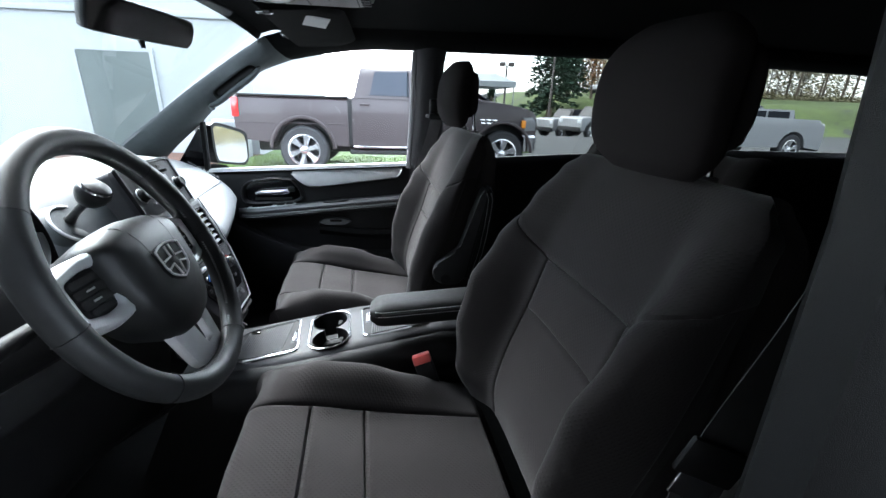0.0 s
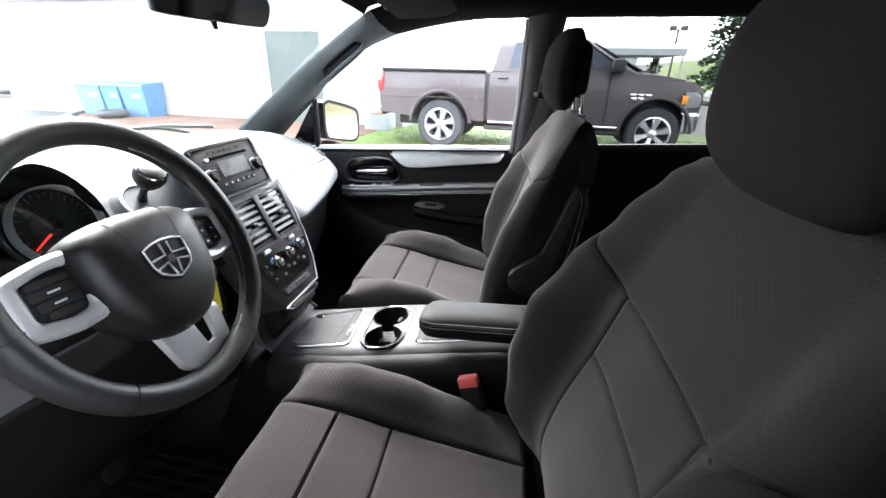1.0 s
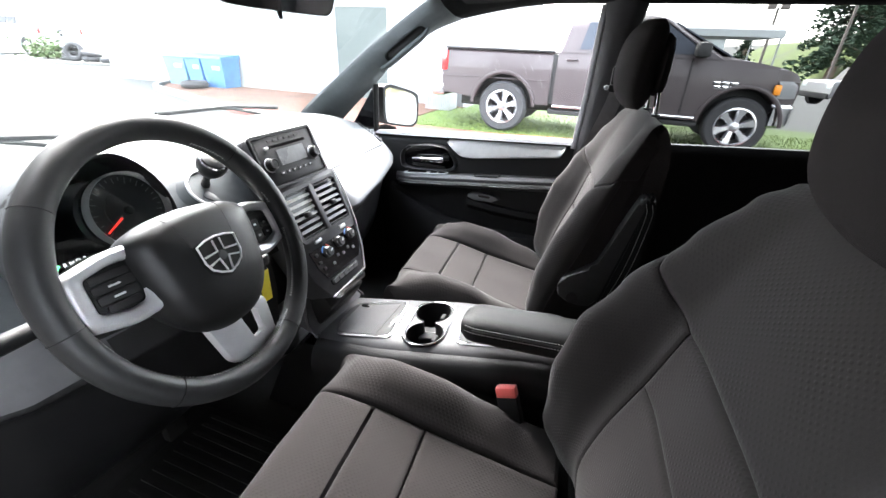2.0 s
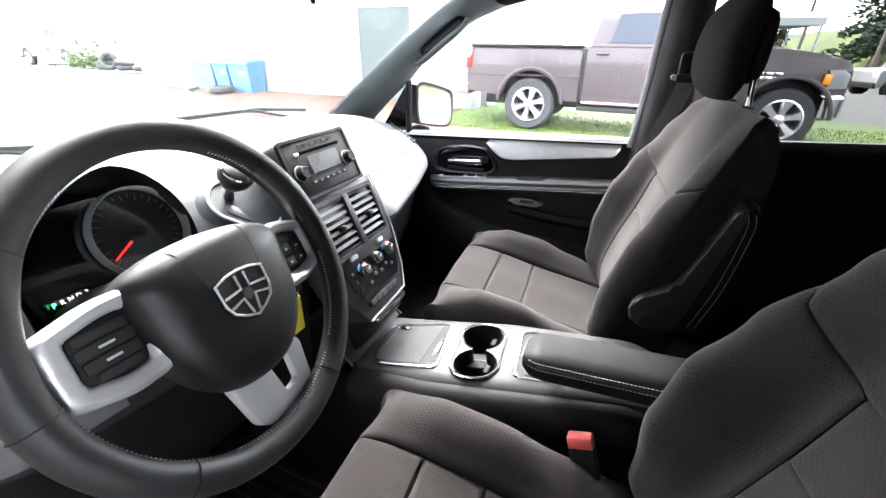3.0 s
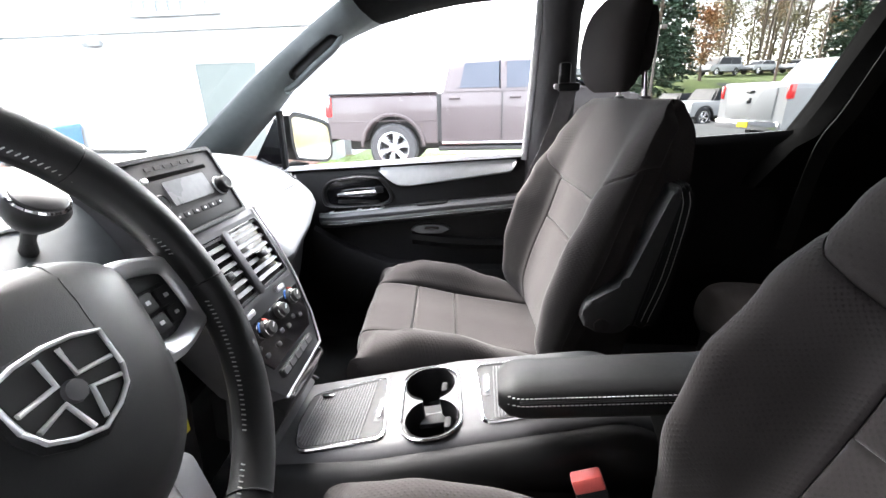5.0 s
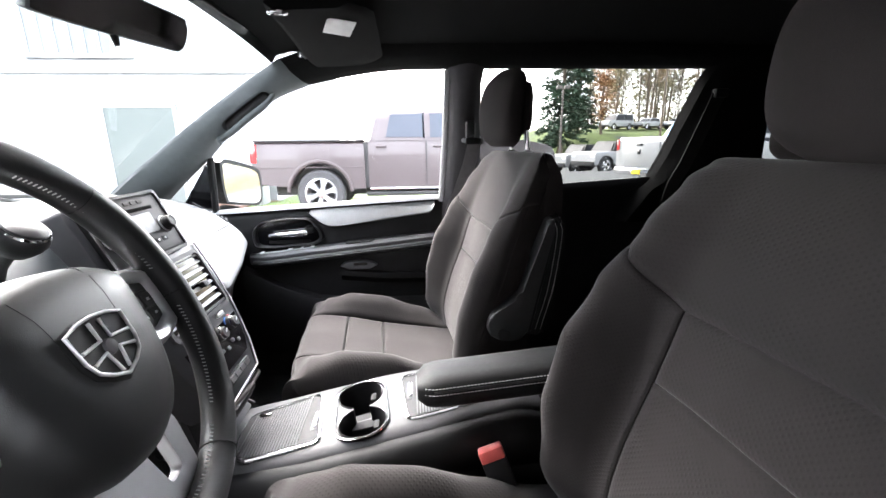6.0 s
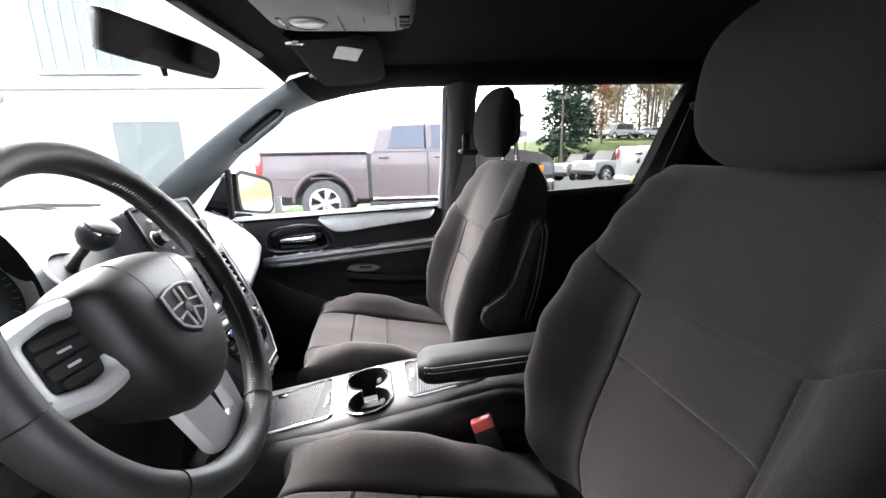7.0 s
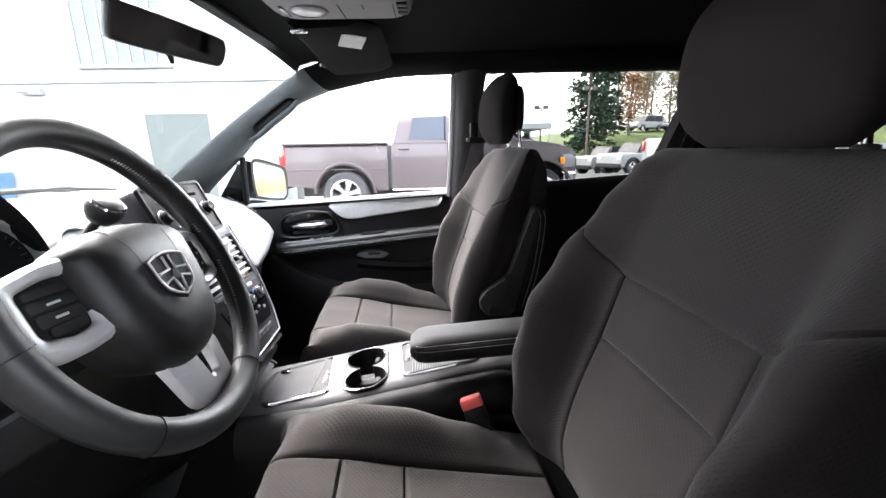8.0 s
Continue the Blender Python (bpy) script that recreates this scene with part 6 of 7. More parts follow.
tp = part("tongue_plate", block(-0.020, 0.020, -0.0015, 0.0015, -0.050, -0.020, 0.001, 1), M_CHROME, db)
tp.data.transform(Matrix.Translation((0.372, 0.318, 1.045)) @ Matrix.Rotation(radians(-14), 4, "Z") @ Matrix.Rotation(radians(18), 4, "Y"))
# blackened like the driver's belt to hide a bright edge
rb = strap("seat_belt", [(1.10, 1.77, 1.46), (1.06, 1.775, 1.34), (1.02, 1.785, 1.22), (0.98, 1.80, 1.10), (0.95, 1.80, 0.8)], 0.048, "black seat belt on the rear pillar", (0, 1, 0), M_RUBBER)
part("guide", block(1.08, 1.13, 1.755, 1.785, 1.45, 1.48, 0.006), M_BLACK, rb)

# ---- second-row seat, partly seen between the front seats ----
rear_seat = thing("second_row_seat", (1.05, 1.48, 0.40), "dark charcoal cloth second-row seat", "car seat")
c2 = Sweep([(0.62, 0.56), (0.585, 0.64), (0.60, 0.715), (0.66, 0.745), (0.85, 0.73), (1.08, 0.715)], [(0, 0), (0.12, 0.0), (0.17, 0.015), (0.22, 0.012), (0.245, -0.02), (0.25, -0.10)], interp([(0, 0.97), (1, 1.0)]), interp([(0, 0.2), (1, 1)]), (0.09, 1.50, -0.035))
part("cushion", patch(c2, 0.0, 1.0, -1.0, 1.0, 40, 40), M_CLOTH, rear_seat)
b2 = Sweep([(1.05, 0.70), (1.10, 0.85), (1.15, 1.02), (1.20, 1.18), (1.26, 1.215), (1.30, 1.17), (1.28, 0.9), (1.22, 0.66)], [(0, 0), (0.12, 0.0), (0.17, 0.02), (0.22, 0.025), (0.25, -0.01), (0.25, -0.05)], interp([(0, 1), (1, 0.95)]), interp([(0, 1), (0.4, 0.6), (1, 0)]), (0, 1.50, 0))
part("backrest", patch(b2, 0.0, 1.0, -1.0, 1.0, 44, 40), M_CLOTH, rear_seat)
rings = []
for k in range(13):
    f = k / 12
    w, d = 0.13 * (1 - abs(2 * f - 1) ** 4 * 0.4), 0.055 * (1 - abs(2 * f - 1) ** 4 * 0.5)
    rings.append([(1.22 + d * math.copysign(abs(math.cos(q)) ** 0.7, math.cos(q)), 1.50 + w * math.copysign(abs(math.sin(q)) ** 0.7, math.sin(q)), 1.235 + 0.16 * f) for q in (2 * math.pi * j / 24 for j in range(24))])
part("headrest", loft(rings), M_CLOTH, rear_seat)
for dy in (-0.06, 0.06):
    part("post", tube([(1.25, 1.50 + dy, 1.17), (1.23, 1.50 + dy, 1.26)], 0.007, 10), M_CHROME, rear_seat)
part("base", block(0.68, 1.20, 1.30, 1.70, 0.40, 0.62, 0.03), M_BLACK, rear_seat)

# ---- footwell: pedals and the seat's steel foot ----
pedals = thing("pedal_set", (-0.72, 0.60, 0.40), "black rubber pedals in the driver's footwell", "pedals")
part("brake_pedal", block(-0.70, -0.67, 0.52, 0.62, 0.56, 0.62, 0.008), M_RUBBER, pedals)
part("brake_arm", tube([(-0.69, 0.57, 0.60), (-0.76, 0.57, 0.75), (-0.80, 0.57, 0.84)], 0.010, 8), M_STEEL, pedals)
part("accelerator", block(-0.72, -0.69, 0.70, 0.755, 0.45, 0.62, 0.008), M_RUBBER, pedals)
part("accelerator_arm", tube([(-0.70, 0.727, 0.60), (-0.76, 0.727, 0.72), (-0.80, 0.727, 0.80)], 0.008, 8), M_STEEL, pedals)
mat_ = thing("floor_mat", (-0.5, 0.62, 0.402), "black ribbed floor mat", "floor mat")
part("mat", block(-0.74, -0.22, 0.40, 0.86, 0.402, 0.412, 0.004), M_RUBBER, mat_)
for k in range(14):
    part("mat_rib", block(-0.70, -0.26, 0.435 + 0.03 * k, 0.445 + 0.03 * k, 0.412, 0.417), M_RUBBER, mat_)

# ---- wipers on the cowl ----
for y0, y1, x0 in ((1.72, 1.14, -1.035), (1.04, 0.50, -1.055)):
    wp = thing("wiper", (x0 - 0.02, y0, 1.09), "black windscreen wiper parked on the cowl", "wiper", "wipers")
    part("arm", tube([(x0 - 0.03, y0, 1.105), (x0 - 0.02, (y0 + y1) / 2, 1.180), (x0 - 0.02, (y0 + y1) / 2 - 0.1, 1.192)], 0.006, 8), M_RUBBER, wp)
    part("blade", tube([(x0 - 0.015, y0 - 0.06, 1.158), (x0 - 0.02, (y0 + y1) / 2, 1.186), (x0 - 0.01, y1, 1.196)], 0.005, 8, flat=1.4), M_RUBBER, wp)

# ---- outside ----
def ease(t):
    t = min(max(t, 0), 1)
    return t * t * (3 - 2 * t)


def land(x, y):
    """The ground's height: level by the van, falling to the lower lot, rising to a wooded bank."""
    low = -0.80 * ease((y - 17) / 16) * ease((x - 1) / 6)
    return low + 3.0 * ease((y - 37) / 9) * ease((x - 13) / 7) + 0.9 * ease((y - 50) / 10)


rows = []
steps = [-400, -200, -100, -60, -40, -30, -24, -18, -12, -8, -4, -2] + list(range(0, 72, 2)) + [76, 84, 100, 140, 200, 400]
rows = [[(x, y, land(x, y)) for y in steps] for x in steps]
structure("ground", loft(rows, False, False), M_ASPHALT, "worn pale asphalt car park", "ground")


def wheel_of(parent, x, y, z, r, w, out, spokes=5, name="wheel", spin=0.3):
    """A tyre with a spoked rim as its sub-part; out is +1 or -1, the side that shows along y."""
    m = Matrix.Translation((x, y, z)) @ Matrix.Rotation(radians(-90 * out), 4, "X")
    tyre = part(name, lathe([(r * 0.62, w * 0.42), (r * 0.66, w * 0.50), (r * 0.9, w * 0.54), (r * 0.985, w * 0.42), (r, w * 0.3), (r, -w * 0.3), (r * 0.97, -w * 0.5), (r * 0.6, -w * 0.5)], 36, m, True), M_TYRE, parent)
    part("rim", lathe([(r * 0.65, w * 0.36), (r * 0.655, w * 0.50), (r * 0.61, w * 0.52), (r * 0.56, w * 0.30), (r * 0.50, w * 0.02), (r * 0.1, w * 0.0), (r * 0.1, -w * 0.05), (r * 0.6, -w * 0.05)], 36, m, True), M_RUBBER, tyre)
    part("rim_lip", lathe([(r * 0.655, w * 0.48), (r * 0.665, w * 0.54), (r * 0.62, w * 0.55), (r * 0.585, w * 0.44), (r * 0.60, w * 0.40)], 36, m, True), M_ALLOY, tyre)
    bars = []
    for k in range(spokes):
        q = m @ Matrix.Rotation(2 * math.pi * k / spokes + spin, 4, "Z")
        bars.append(loft([[q @ Vector((rr, s * ww, w * h)) for s, h in ((-1, h0), (-0.55, h1), (0.55, h1), (1, h0))] for rr, ww, h0, h1 in ((r * 0.06, r * 0.11, 0.22, 0.40), (r * 0.24, r * 0.12, 0.22, 0.43), (r * 0.42, r * 0.15, 0.25, 0.46), (r * 0.60, r * 0.25, 0.28, 0.48))]))
    part("spokes", join(*bars, lathe([(r * 0.17, w * 0.25), (r * 0.16, w * 0.46), (r * 0.08, w * 0.50)], 20, m)), M_ALLOY, tyre)
    return tyre


def arch(cx, cz, r, a0, a1, n=14):
    return [(cx + r * math.cos(radians(a0 + (a1 - a0) * k / n)), cz + r * math.sin(radians(a0 + (a1 - a0) * k / n))) for k in range(n + 1)]


def flank(profile, y0, width, crown, parent, name, mat, barrel=0.0, nose=None):
    """A car body drawn across its width with rounded shoulders; barrel: how far its sides draw in above and below; nose: where its plan begins to round off in front."""
    hi = max(z for _, z in profile)
    steps = ((0.0, 0.30), (0.018, 0.14), (0.045, 0.05), (0.085, 0.0))

    def inset(x, z):
        return barrel * min(1, ((z - 0.98) / 0.40) ** 2) + (0.9 * max(0, x - nose) ** 2 if nose else 0)

    rings = [[(x, y0 + dy * crown * 10 + inset(x, z), min(z, hi - dz_)) for x, z in profile] for dy, dz_ in steps]
    rings += [[(x, y0 + width - dy * crown * 10 - inset(x, z), min(z, hi - dz_)) for x, z in profile] for dy, dz_ in steps[::-1]]
    return part(name, loft(rings), mat, parent, sharp=12)


TX, TF, TY = -1.53, 1.99, 7.66  # truck: rear axle, front axle, near flank
truck = thing("pickup_truck", (0.2, TY + 1.0, 0.06), "plum-grey crew-cab pickup truck parked on the lawn", "pickup truck")
bed = [(-2.62, 0.66), (-2.04, 0.60)] + arch(TX, 0.50, 0.50, 165, 15) + [(-0.95, 0.56), (-0.760, 0.56), (-0.760, 1.30), (-0.765, 1.365), (-2.57, 1.365), (-2.62, 1.34), (-2.64, 1.25)]
cab = [(-0.690, 0.56), (1.45, 0.52)] + arch(TF, 0.50, 0.51, 170, 10) + [(2.54, 0.60), (2.60, 0.62), (2.66, 0.66), (2.70, 0.98), (2.67, 1.14), (2.58, 1.225), (2.46, 1.265), (2.32, 1.30), (2.05, 1.345), (1.86, 1.375), (1.70, 1.40), (1.32, 1.415), (0.4, 1.385), (-0.685, 1.375), (-0.690, 1.30)]
flank(bed, TY, 1.98, 0.10, truck, "bed", M_TRUCK, 0.018)
flank(cab, TY, 1.98, 0.10, truck, "cab", M_TRUCK, 0.018, 2.12)
gh = []
for f, z in ((0.0, 1.365), (0.3, 1.52), (0.6, 1.68), (0.88, 1.84), (0.97, 1.90), (1.0, 1.93)):
    x0, x1 = -0.66 + 0.13 * f + (0.10 if f > 0.95 else 0) + (0.1 if f == 1 else 0), 1.66 - 0.92 * f - (0.06 if f > 0.95 else 0) - (0.15 if f == 1 else 0)
    y = TY + 0.045 + 0.16 * f + (0.05 if f > 0.95 else 0) + (0.1 if f == 1 else 0)
    w = 2 * (TY + 0.99)
    gh.append([(x0, y, z), (x1 - 0.06, y, z), (x1 + 0.02, y + 0.12, z), (x1 + 0.10, TY + 0.6, z), (x1 + 0.10, w - TY - 0.6, z), (x1 + 0.02, w - y - 0.12, z), (x1 - 0.06, w - y, z), (x0, w - y, z)])
part("greenhouse", loft(gh), M_TRUCK, truck, sharp=50)


def side_pane(parent, corners, y_of, mat=M_DARKGLASS, name="side_window"):
    pts = [(p.x, p.z) for p in spline([(x, 0, z) for x, z in corners], len(corners) * 3)]
    return part(name, loft([[(x, y_of(z) - 0.012, z) for x, z in pts], [(x, y_of(z) + 0.02, z) for x, z in pts]]), mat, parent)


def cab_y(z):
    return TY + 0.045 + 0.16 * (z - 1.365) / 0.565


side_pane(truck, [(-0.38, 1.43), (-0.37, 1.42), (0.24, 1.42), (0.25, 1.43), (0.25, 1.80), (0.24, 1.81), (-0.28, 1.80), (-0.30, 1.79)], cab_y)
side_pane(truck, [(0.38, 1.42), (0.39, 1.41), (1.34, 1.42), (1.35, 1.44), (0.80, 1.80), (0.78, 1.81), (0.39, 1.81), (0.38, 1.80)], cab_y)
part("windscreen", loft([[(1.76, TY + 0.20, 1.40), (1.76, TY + 1.78, 1.40), (0.92, TY + 1.66, 1.83), (0.92, TY + 0.32, 1.83)], [(1.74, TY + 0.20, 1.39), (1.74, TY + 1.78, 1.39), (0.90, TY + 1.66, 1.82), (0.90, TY + 0.32, 1.82)]]), M_DARKGLASS, truck)
part("bed_gap", block(-0.775, -0.680, TY + 0.05, TY + 1.9, 0.58, 1.33), M_RUBBER, truck)
for x in (0.31, 1.22):
    part("door_gap", block(x - 0.006, x + 0.006, TY - 0.004, TY + 0.05, 0.60, 1.36), M_RUBBER, truck)
for x in (-0.46, 0.52):
    part("door_handle", tube([(x - 0.08, TY - 0.01, 1.265), (x - 0.06, TY - 0.035, 1.268), (x + 0.06, TY - 0.035, 1.268), (x + 0.08, TY - 0.01, 1.265)], 0.016, 8), M_TRUCK, truck)
part("rocker_trim", block(-0.68, 1.46, TY - 0.005, TY + 0.10, 0.535, 0.575, 0.01), M_CHROME, truck, "chrome sill strip")
part("side_step", block(-0.75, 1.5, TY + 0.05, TY + 0.25, 0.42, 0.50, 0.02), M_RUBBER, truck)
part("crease", tube([(-2.6, TY - 0.001, 0.93), (-0.75, TY - 0.003, 0.93)], 0.008, 6), M_TRUCK, truck)
part("bed_rail", block(-2.60, -0.75, TY + 0.03, TY + 0.14, 1.355, 1.385, 0.012), M_RUBBER, truck)
for x, m in ((TX, M_TRUCK), (TF, M_TRUCK)):
    wheel_of(truck, x, TY + 0.155, 0.475, 0.415, 0.27, -1, 6)
    wheel_of(truck, x, TY + 1.82, 0.475, 0.415, 0.27, 1)
    fl = [(cx, cz) for cx, cz in arch(x, 0.50, 0.535, 178, 2, 24)]
    part("wheel_flare", tube([(cx, TY - 0.005, cz) for cx, cz in fl], 0.030, 8, flat=0.6, up=(0, 1, 0)), m, truck)
    part("wheel_well", prism([(cx, cz) for cx, cz in arch(x, 0.50, 0.50, 180, 0, 16)], TY + 0.30, TY + 1.68), M_RUBBER, truck)
part("chassis", block(-2.4, 2.4, TY + 0.4, TY + 1.58, 0.42, 0.70, 0.03), M_RUBBER, truck)
part("tail_lamp", block(-2.660, -2.55, TY - 0.012, TY + 0.14, 1.01, 1.32, 0.02), M_TAIL, truck, "red tail lamp lens")
part("rear_bumper", block(-2.84, -2.60, TY + 0.02, TY + 1.96, 0.58, 0.80, 0.04), M_CHROME, truck)
wrap = [(2.38, TY - 0.010), (2.50, TY + 0.035), (2.64, TY + 0.15), (2.74, TY + 0.36), (2.79, TY + 0.70), (2.79, TY + 1.28), (2.74, TY + 1.62), (2.64, TY + 1.83), (2.50, TY + 1.945), (2.38, TY + 1.99)]
part("front_bumper", loft([[(x - d, y + (0.02 if y < TY + 1 else -0.02) * (d > 0), z) for x, y in wrap] for z, d in ((0.50, 0.06), (0.54, 0.0), (0.78, 0.0), (0.82, 0.04))]), M_CHROME, truck, "chrome front bumper")
lamp_plan = [(2.38, TY + 0.04), (2.46, TY + 0.09), (2.56, TY + 0.15), (2.66, TY + 0.26), (2.71, TY + 0.42), (2.50, TY + 0.42)]
part("headlamp", loft([[(x - 0.03 * k, y, z) for x, y in lamp_plan] for z, k in ((0.90, 0), (1.05, 0), (1.13, 1))]), M_TRUCKLAMP, truck, "smoked clear headlamp")
part("indicator", block(2.32, 2.40, TY + 0.010, TY + 0.09, 0.95, 1.08, 0.01), material("amber_lens", (0.7, 0.25, 0.02), 0.2), truck)
part("grille", block(2.62, 2.72, TY + 0.44, TY + 1.54, 0.84, 1.15, 0.03), M_CHROME, truck)
part("door_mirror", block(1.20, 1.38, TY - 0.27, TY + 0.06, 1.38, 1.58, 0.05), M_RUBBER, truck)
for k in range(3):
    part("door_badge", block(1.55 + 0.11 * k, 1.64 + 0.11 * k, TY - 0.005, TY + 0.01, 1.045, 1.085, 0.003), M_CHROME, truck, "plain chrome name bar")
    part("door_badge", block(1.57 + 0.10 * k, 1.65 + 0.10 * k, TY - 0.005, TY + 0.01, 0.985, 1.030, 0.003), M_CHROME, truck, "plain chrome name bar")
part("door_badge", block(1.94, 2.05, TY - 0.004, TY + 0.01, 1.04, 1.06, 0.003), M_TAIL, truck, "small plain red badge bar")

# lawn, kerbs and the mulch bed in front of the building
structure("lawn", loft([[(x, y, z) for x, y in ((-3.4, 7.42), (-1.5, 7.42), (1.5, 7.40), (4.3, 7.48), (5.2, 7.95), (5.2, 9.9), (4.4, 11.2), (-3.0, 11.2), (-3.0, 10.3), (-3.4, 9.4))] for z in (-0.2, 0.058)]), M_GRASS, "green lawn strip under the pickup truck", "lawn")
rnd = random.Random(4)
verts, faces = [], []
for k in range(14000):
    x, y = rnd.uniform(-3.35, 4.6), 7.48 + 2.8 * rnd.random() ** 1.6
    a, h, w = rnd.uniform(0, 6.28), rnd.uniform(0.02, 0.05), rnd.uniform(0.004, 0.008)
    dx, dy = math.cos(a), math.sin(a)
    i = len(verts)
    verts += [(x - dx * w, y - dy * w, 0.055), (x + dx * w, y + dy * w, 0.055), (x + dy * h * 0.5, y - dx * h * 0.5, 0.055 + h)]
    faces.append((i, i + 1, i + 2))
me = bpy.data.meshes.new("grass")
me.from_pydata(verts, [], faces)
me.materials.append(M_BLADE)
tagged(new("grass", me), "short green grass blades on the lawn", "grass", kind="stuff")


def kerb_line(pts, label, mat, w=0.16, h=0.13):
    c = spline([(x, y, 0) for x, y in pts], 40)
    rings = []
    for i, p in enumerate(c):
        t = (c[min(i + 1, 39)] - c[max(i - 1, 0)]).normalized()
        n = Vector((-t.y, t.x, 0))
        rings.append([p + n * w / 2 + Vector((0, 0, -0.2)), p - n * w / 2 + Vector((0, 0, -0.2)), p - n * w / 2 + Vector((0, 0, h - 0.02)), p - n * (w / 2 - 0.02) + Vector((0, 0, h)), p + n * (w / 2 - 0.02) + Vector((0, 0, h)), p + n * w / 2 + Vector((0, 0, h - 0.02))])
    return structure("kerb", loft(rings), mat, label, "kerb")


M_CONCRETE = material("pale_concrete", (0.12, 0.118, 0.112), 0.9, vary=0.2, grain=15, stain=1, bump=0.004, bump_scale=60)
kerb_line([(-6.3, 6.85), (-5.2, 6.72), (-3.8, 6.62), (-2.6, 6.70), (-0.9, 7.14), (0.4, 7.34), (2.0, 7.36), (4.4, 7.40), (5.3, 7.9)], "faded red painted kerb along the lawn", M_KERB)
kerb_line([(-12.3, 10.2), (-11.9, 9.35), (-11.2, 8.65), (-9.1, 7.80), (-7.6, 7.16), (-7.0, 7.0)], "pale concrete kerb round the planting bed", M_CONCRETE)
kerb_line([(-7.0, 7.0), (-6.7, 6.92), (-6.3, 6.85)], "faded red kerb beside the planting bed", M_KERB)
bedpts = [(-12.25, 10.19), (-11.8, 9.42), (-11.12, 8.73), (-9.05, 7.90), (-7.55, 7.26), (-6.5, 6.98), (-5.2, 6.82), (-3.8, 6.72), (-2.6, 6.80), (-0.95, 7.24), (-0.3, 7.39), (-3.42, 7.41), (-3.42, 9.4), (-3.0, 10.19)]
structure("planting_bed", loft([[(x, y, -0.1) for x, y in bedpts], [(x, y, 0.07) for x, y in bedpts]]), M_MULCH, "brown bark mulch planting bed", "planting bed")

WALL = 10.2  # the building's front
building = thing("workshop_building", (-9, 11, 0), "white rendered two-storey workshop building", "building")
part("wall", block(-15.2, -3.05, WALL, 20.0, -0.1, 6.6), M_STUCCO, building)
part("string_course", block(-15.24, -3.01, WALL - 0.07, WALL - 0.002, 2.80, 2.92, 0.015), M_STUCCO, building)
part("parapet", block(-15.3, -2.98, WALL - 0.1, 20.05, 6.6, 6.75, 0.02), M_STUCCO, building)
part("steel_door", block(-6.46, -5.04, WALL - 0.04, WALL - 0.005, 0.0, 2.12, 0.004, 1), M_DOORPAINT, building, "pale green steel door")
part("door_frame", join(block(-6.53, -6.46, WALL - 0.055, WALL - 0.002, 0, 2.19), block(-5.04, -4.97, WALL - 0.055, WALL - 0.002, 0, 2.19), block(-6.46, -5.04, WALL - 0.055, WALL - 0.002, 2.12, 2.19)), M_STUCCO, building)
win = part("upper_window", block(-7.68, -5.72, WALL - 0.03, WALL - 0.003, 3.18, 4.60), material("window_blind_grey", (0.06, 0.068, 0.074), 0.4, vary=0.1), building, "upper window with vertical blinds")
for k in range(8):
    part("mullion", block(-7.68 + 0.28 * k - 0.02, -7.68 + 0.28 * k + 0.02, WALL - 0.05, WALL - 0.031, 3.18, 4.60), M_STUCCO, win)
part("sill", block(-7.76, -5.64, WALL - 0.1, WALL - 0.025, 3.09, 3.17, 0.01), M_STUCCO, building)
part("wall_lamp", join(block(-9.02, -8.58, WALL - 0.14, WALL - 0.005, 2.56, 2.70, 0.03), block(-9.12, -8.80, WALL - 0.24, WALL - 0.10, 2.60, 2.66, 0.02)), M_STEEL, building)

ac = thing("air_conditioner", (-3.42, 9.6, 0.05), "pale grey louvred air-conditioning unit on the ground", "air conditioner")
part("case", block(-3.72, -3.14, 9.45, 10.0, 0.05, 0.86, 0.02), M_STEEL, ac)
for k in range(13):
    part("louvre", block(-3.70 + 0.0425 * k, -3.675 + 0.0425 * k, 9.42, 9.45, 0.12, 0.81), M_STUCCO, ac)
M_PALEBIN = material("paler_blue_plastic", (0.075, 0.165, 0.225), 0.55, vary=0.2, grain=10)
for x0, w, m, lab in ((-11.87, 0.80, M_PALEBIN, "paler blue"), (-11.04, 0.56, M_BINBLUE, "strong blue"), (-10.44, 0.74, M_BINBLUE, "strong blue")):
    b = thing("recycling_bin", (x0 + w / 2, 9.85, 0.07), f"{lab} plastic bin standing on the mulch by the wall", "bin", "blue bins")
    part("body", loft([[(x0 + 0.05, 9.56, 0.07), (x0 + w - 0.05, 9.56, 0.07), (x0 + w - 0.05, 10.1, 0.07), (x0 + 0.05, 10.1, 0.07)], [(x0, 9.50, 0.80), (x0 + w, 9.50, 0.80), (x0 + w, 10.13, 0.80), (x0, 10.13, 0.80)]]), m, b)
    part("lid", loft([[(x0 - 0.02, 9.46, 0.80), (x0 + w + 0.02, 9.46, 0.80), (x0 + w + 0.02, 10.15, 0.80), (x0 - 0.02, 10.15, 0.80)], [(x0 - 0.01, 9.48, 0.85), (x0 + w + 0.01, 9.48, 0.85), (x0 + w + 0.01, 10.14, 0.90), (x0 - 0.01, 10.14, 0.90)]]), m, b)
    part("label_panel", block(x0 + w * 0.5, x0 + w * 0.85, 9.50, 9.53, 0.52, 0.62, 0.003), M_WHITEPAINT, b, "blank pale label panel")

# tyres and a shrub on the traffic island
structure("traffic_island", loft([[(-23.0 + 3.9 * math.cos(a), 13.5 + 1.35 * math.sin(a), z) for a in (2 * math.pi * k / 30 for k in range(30))] for z in (-0.1, 0.13)]), M_CONCRETE, "pale kerbed traffic island", "traffic island")


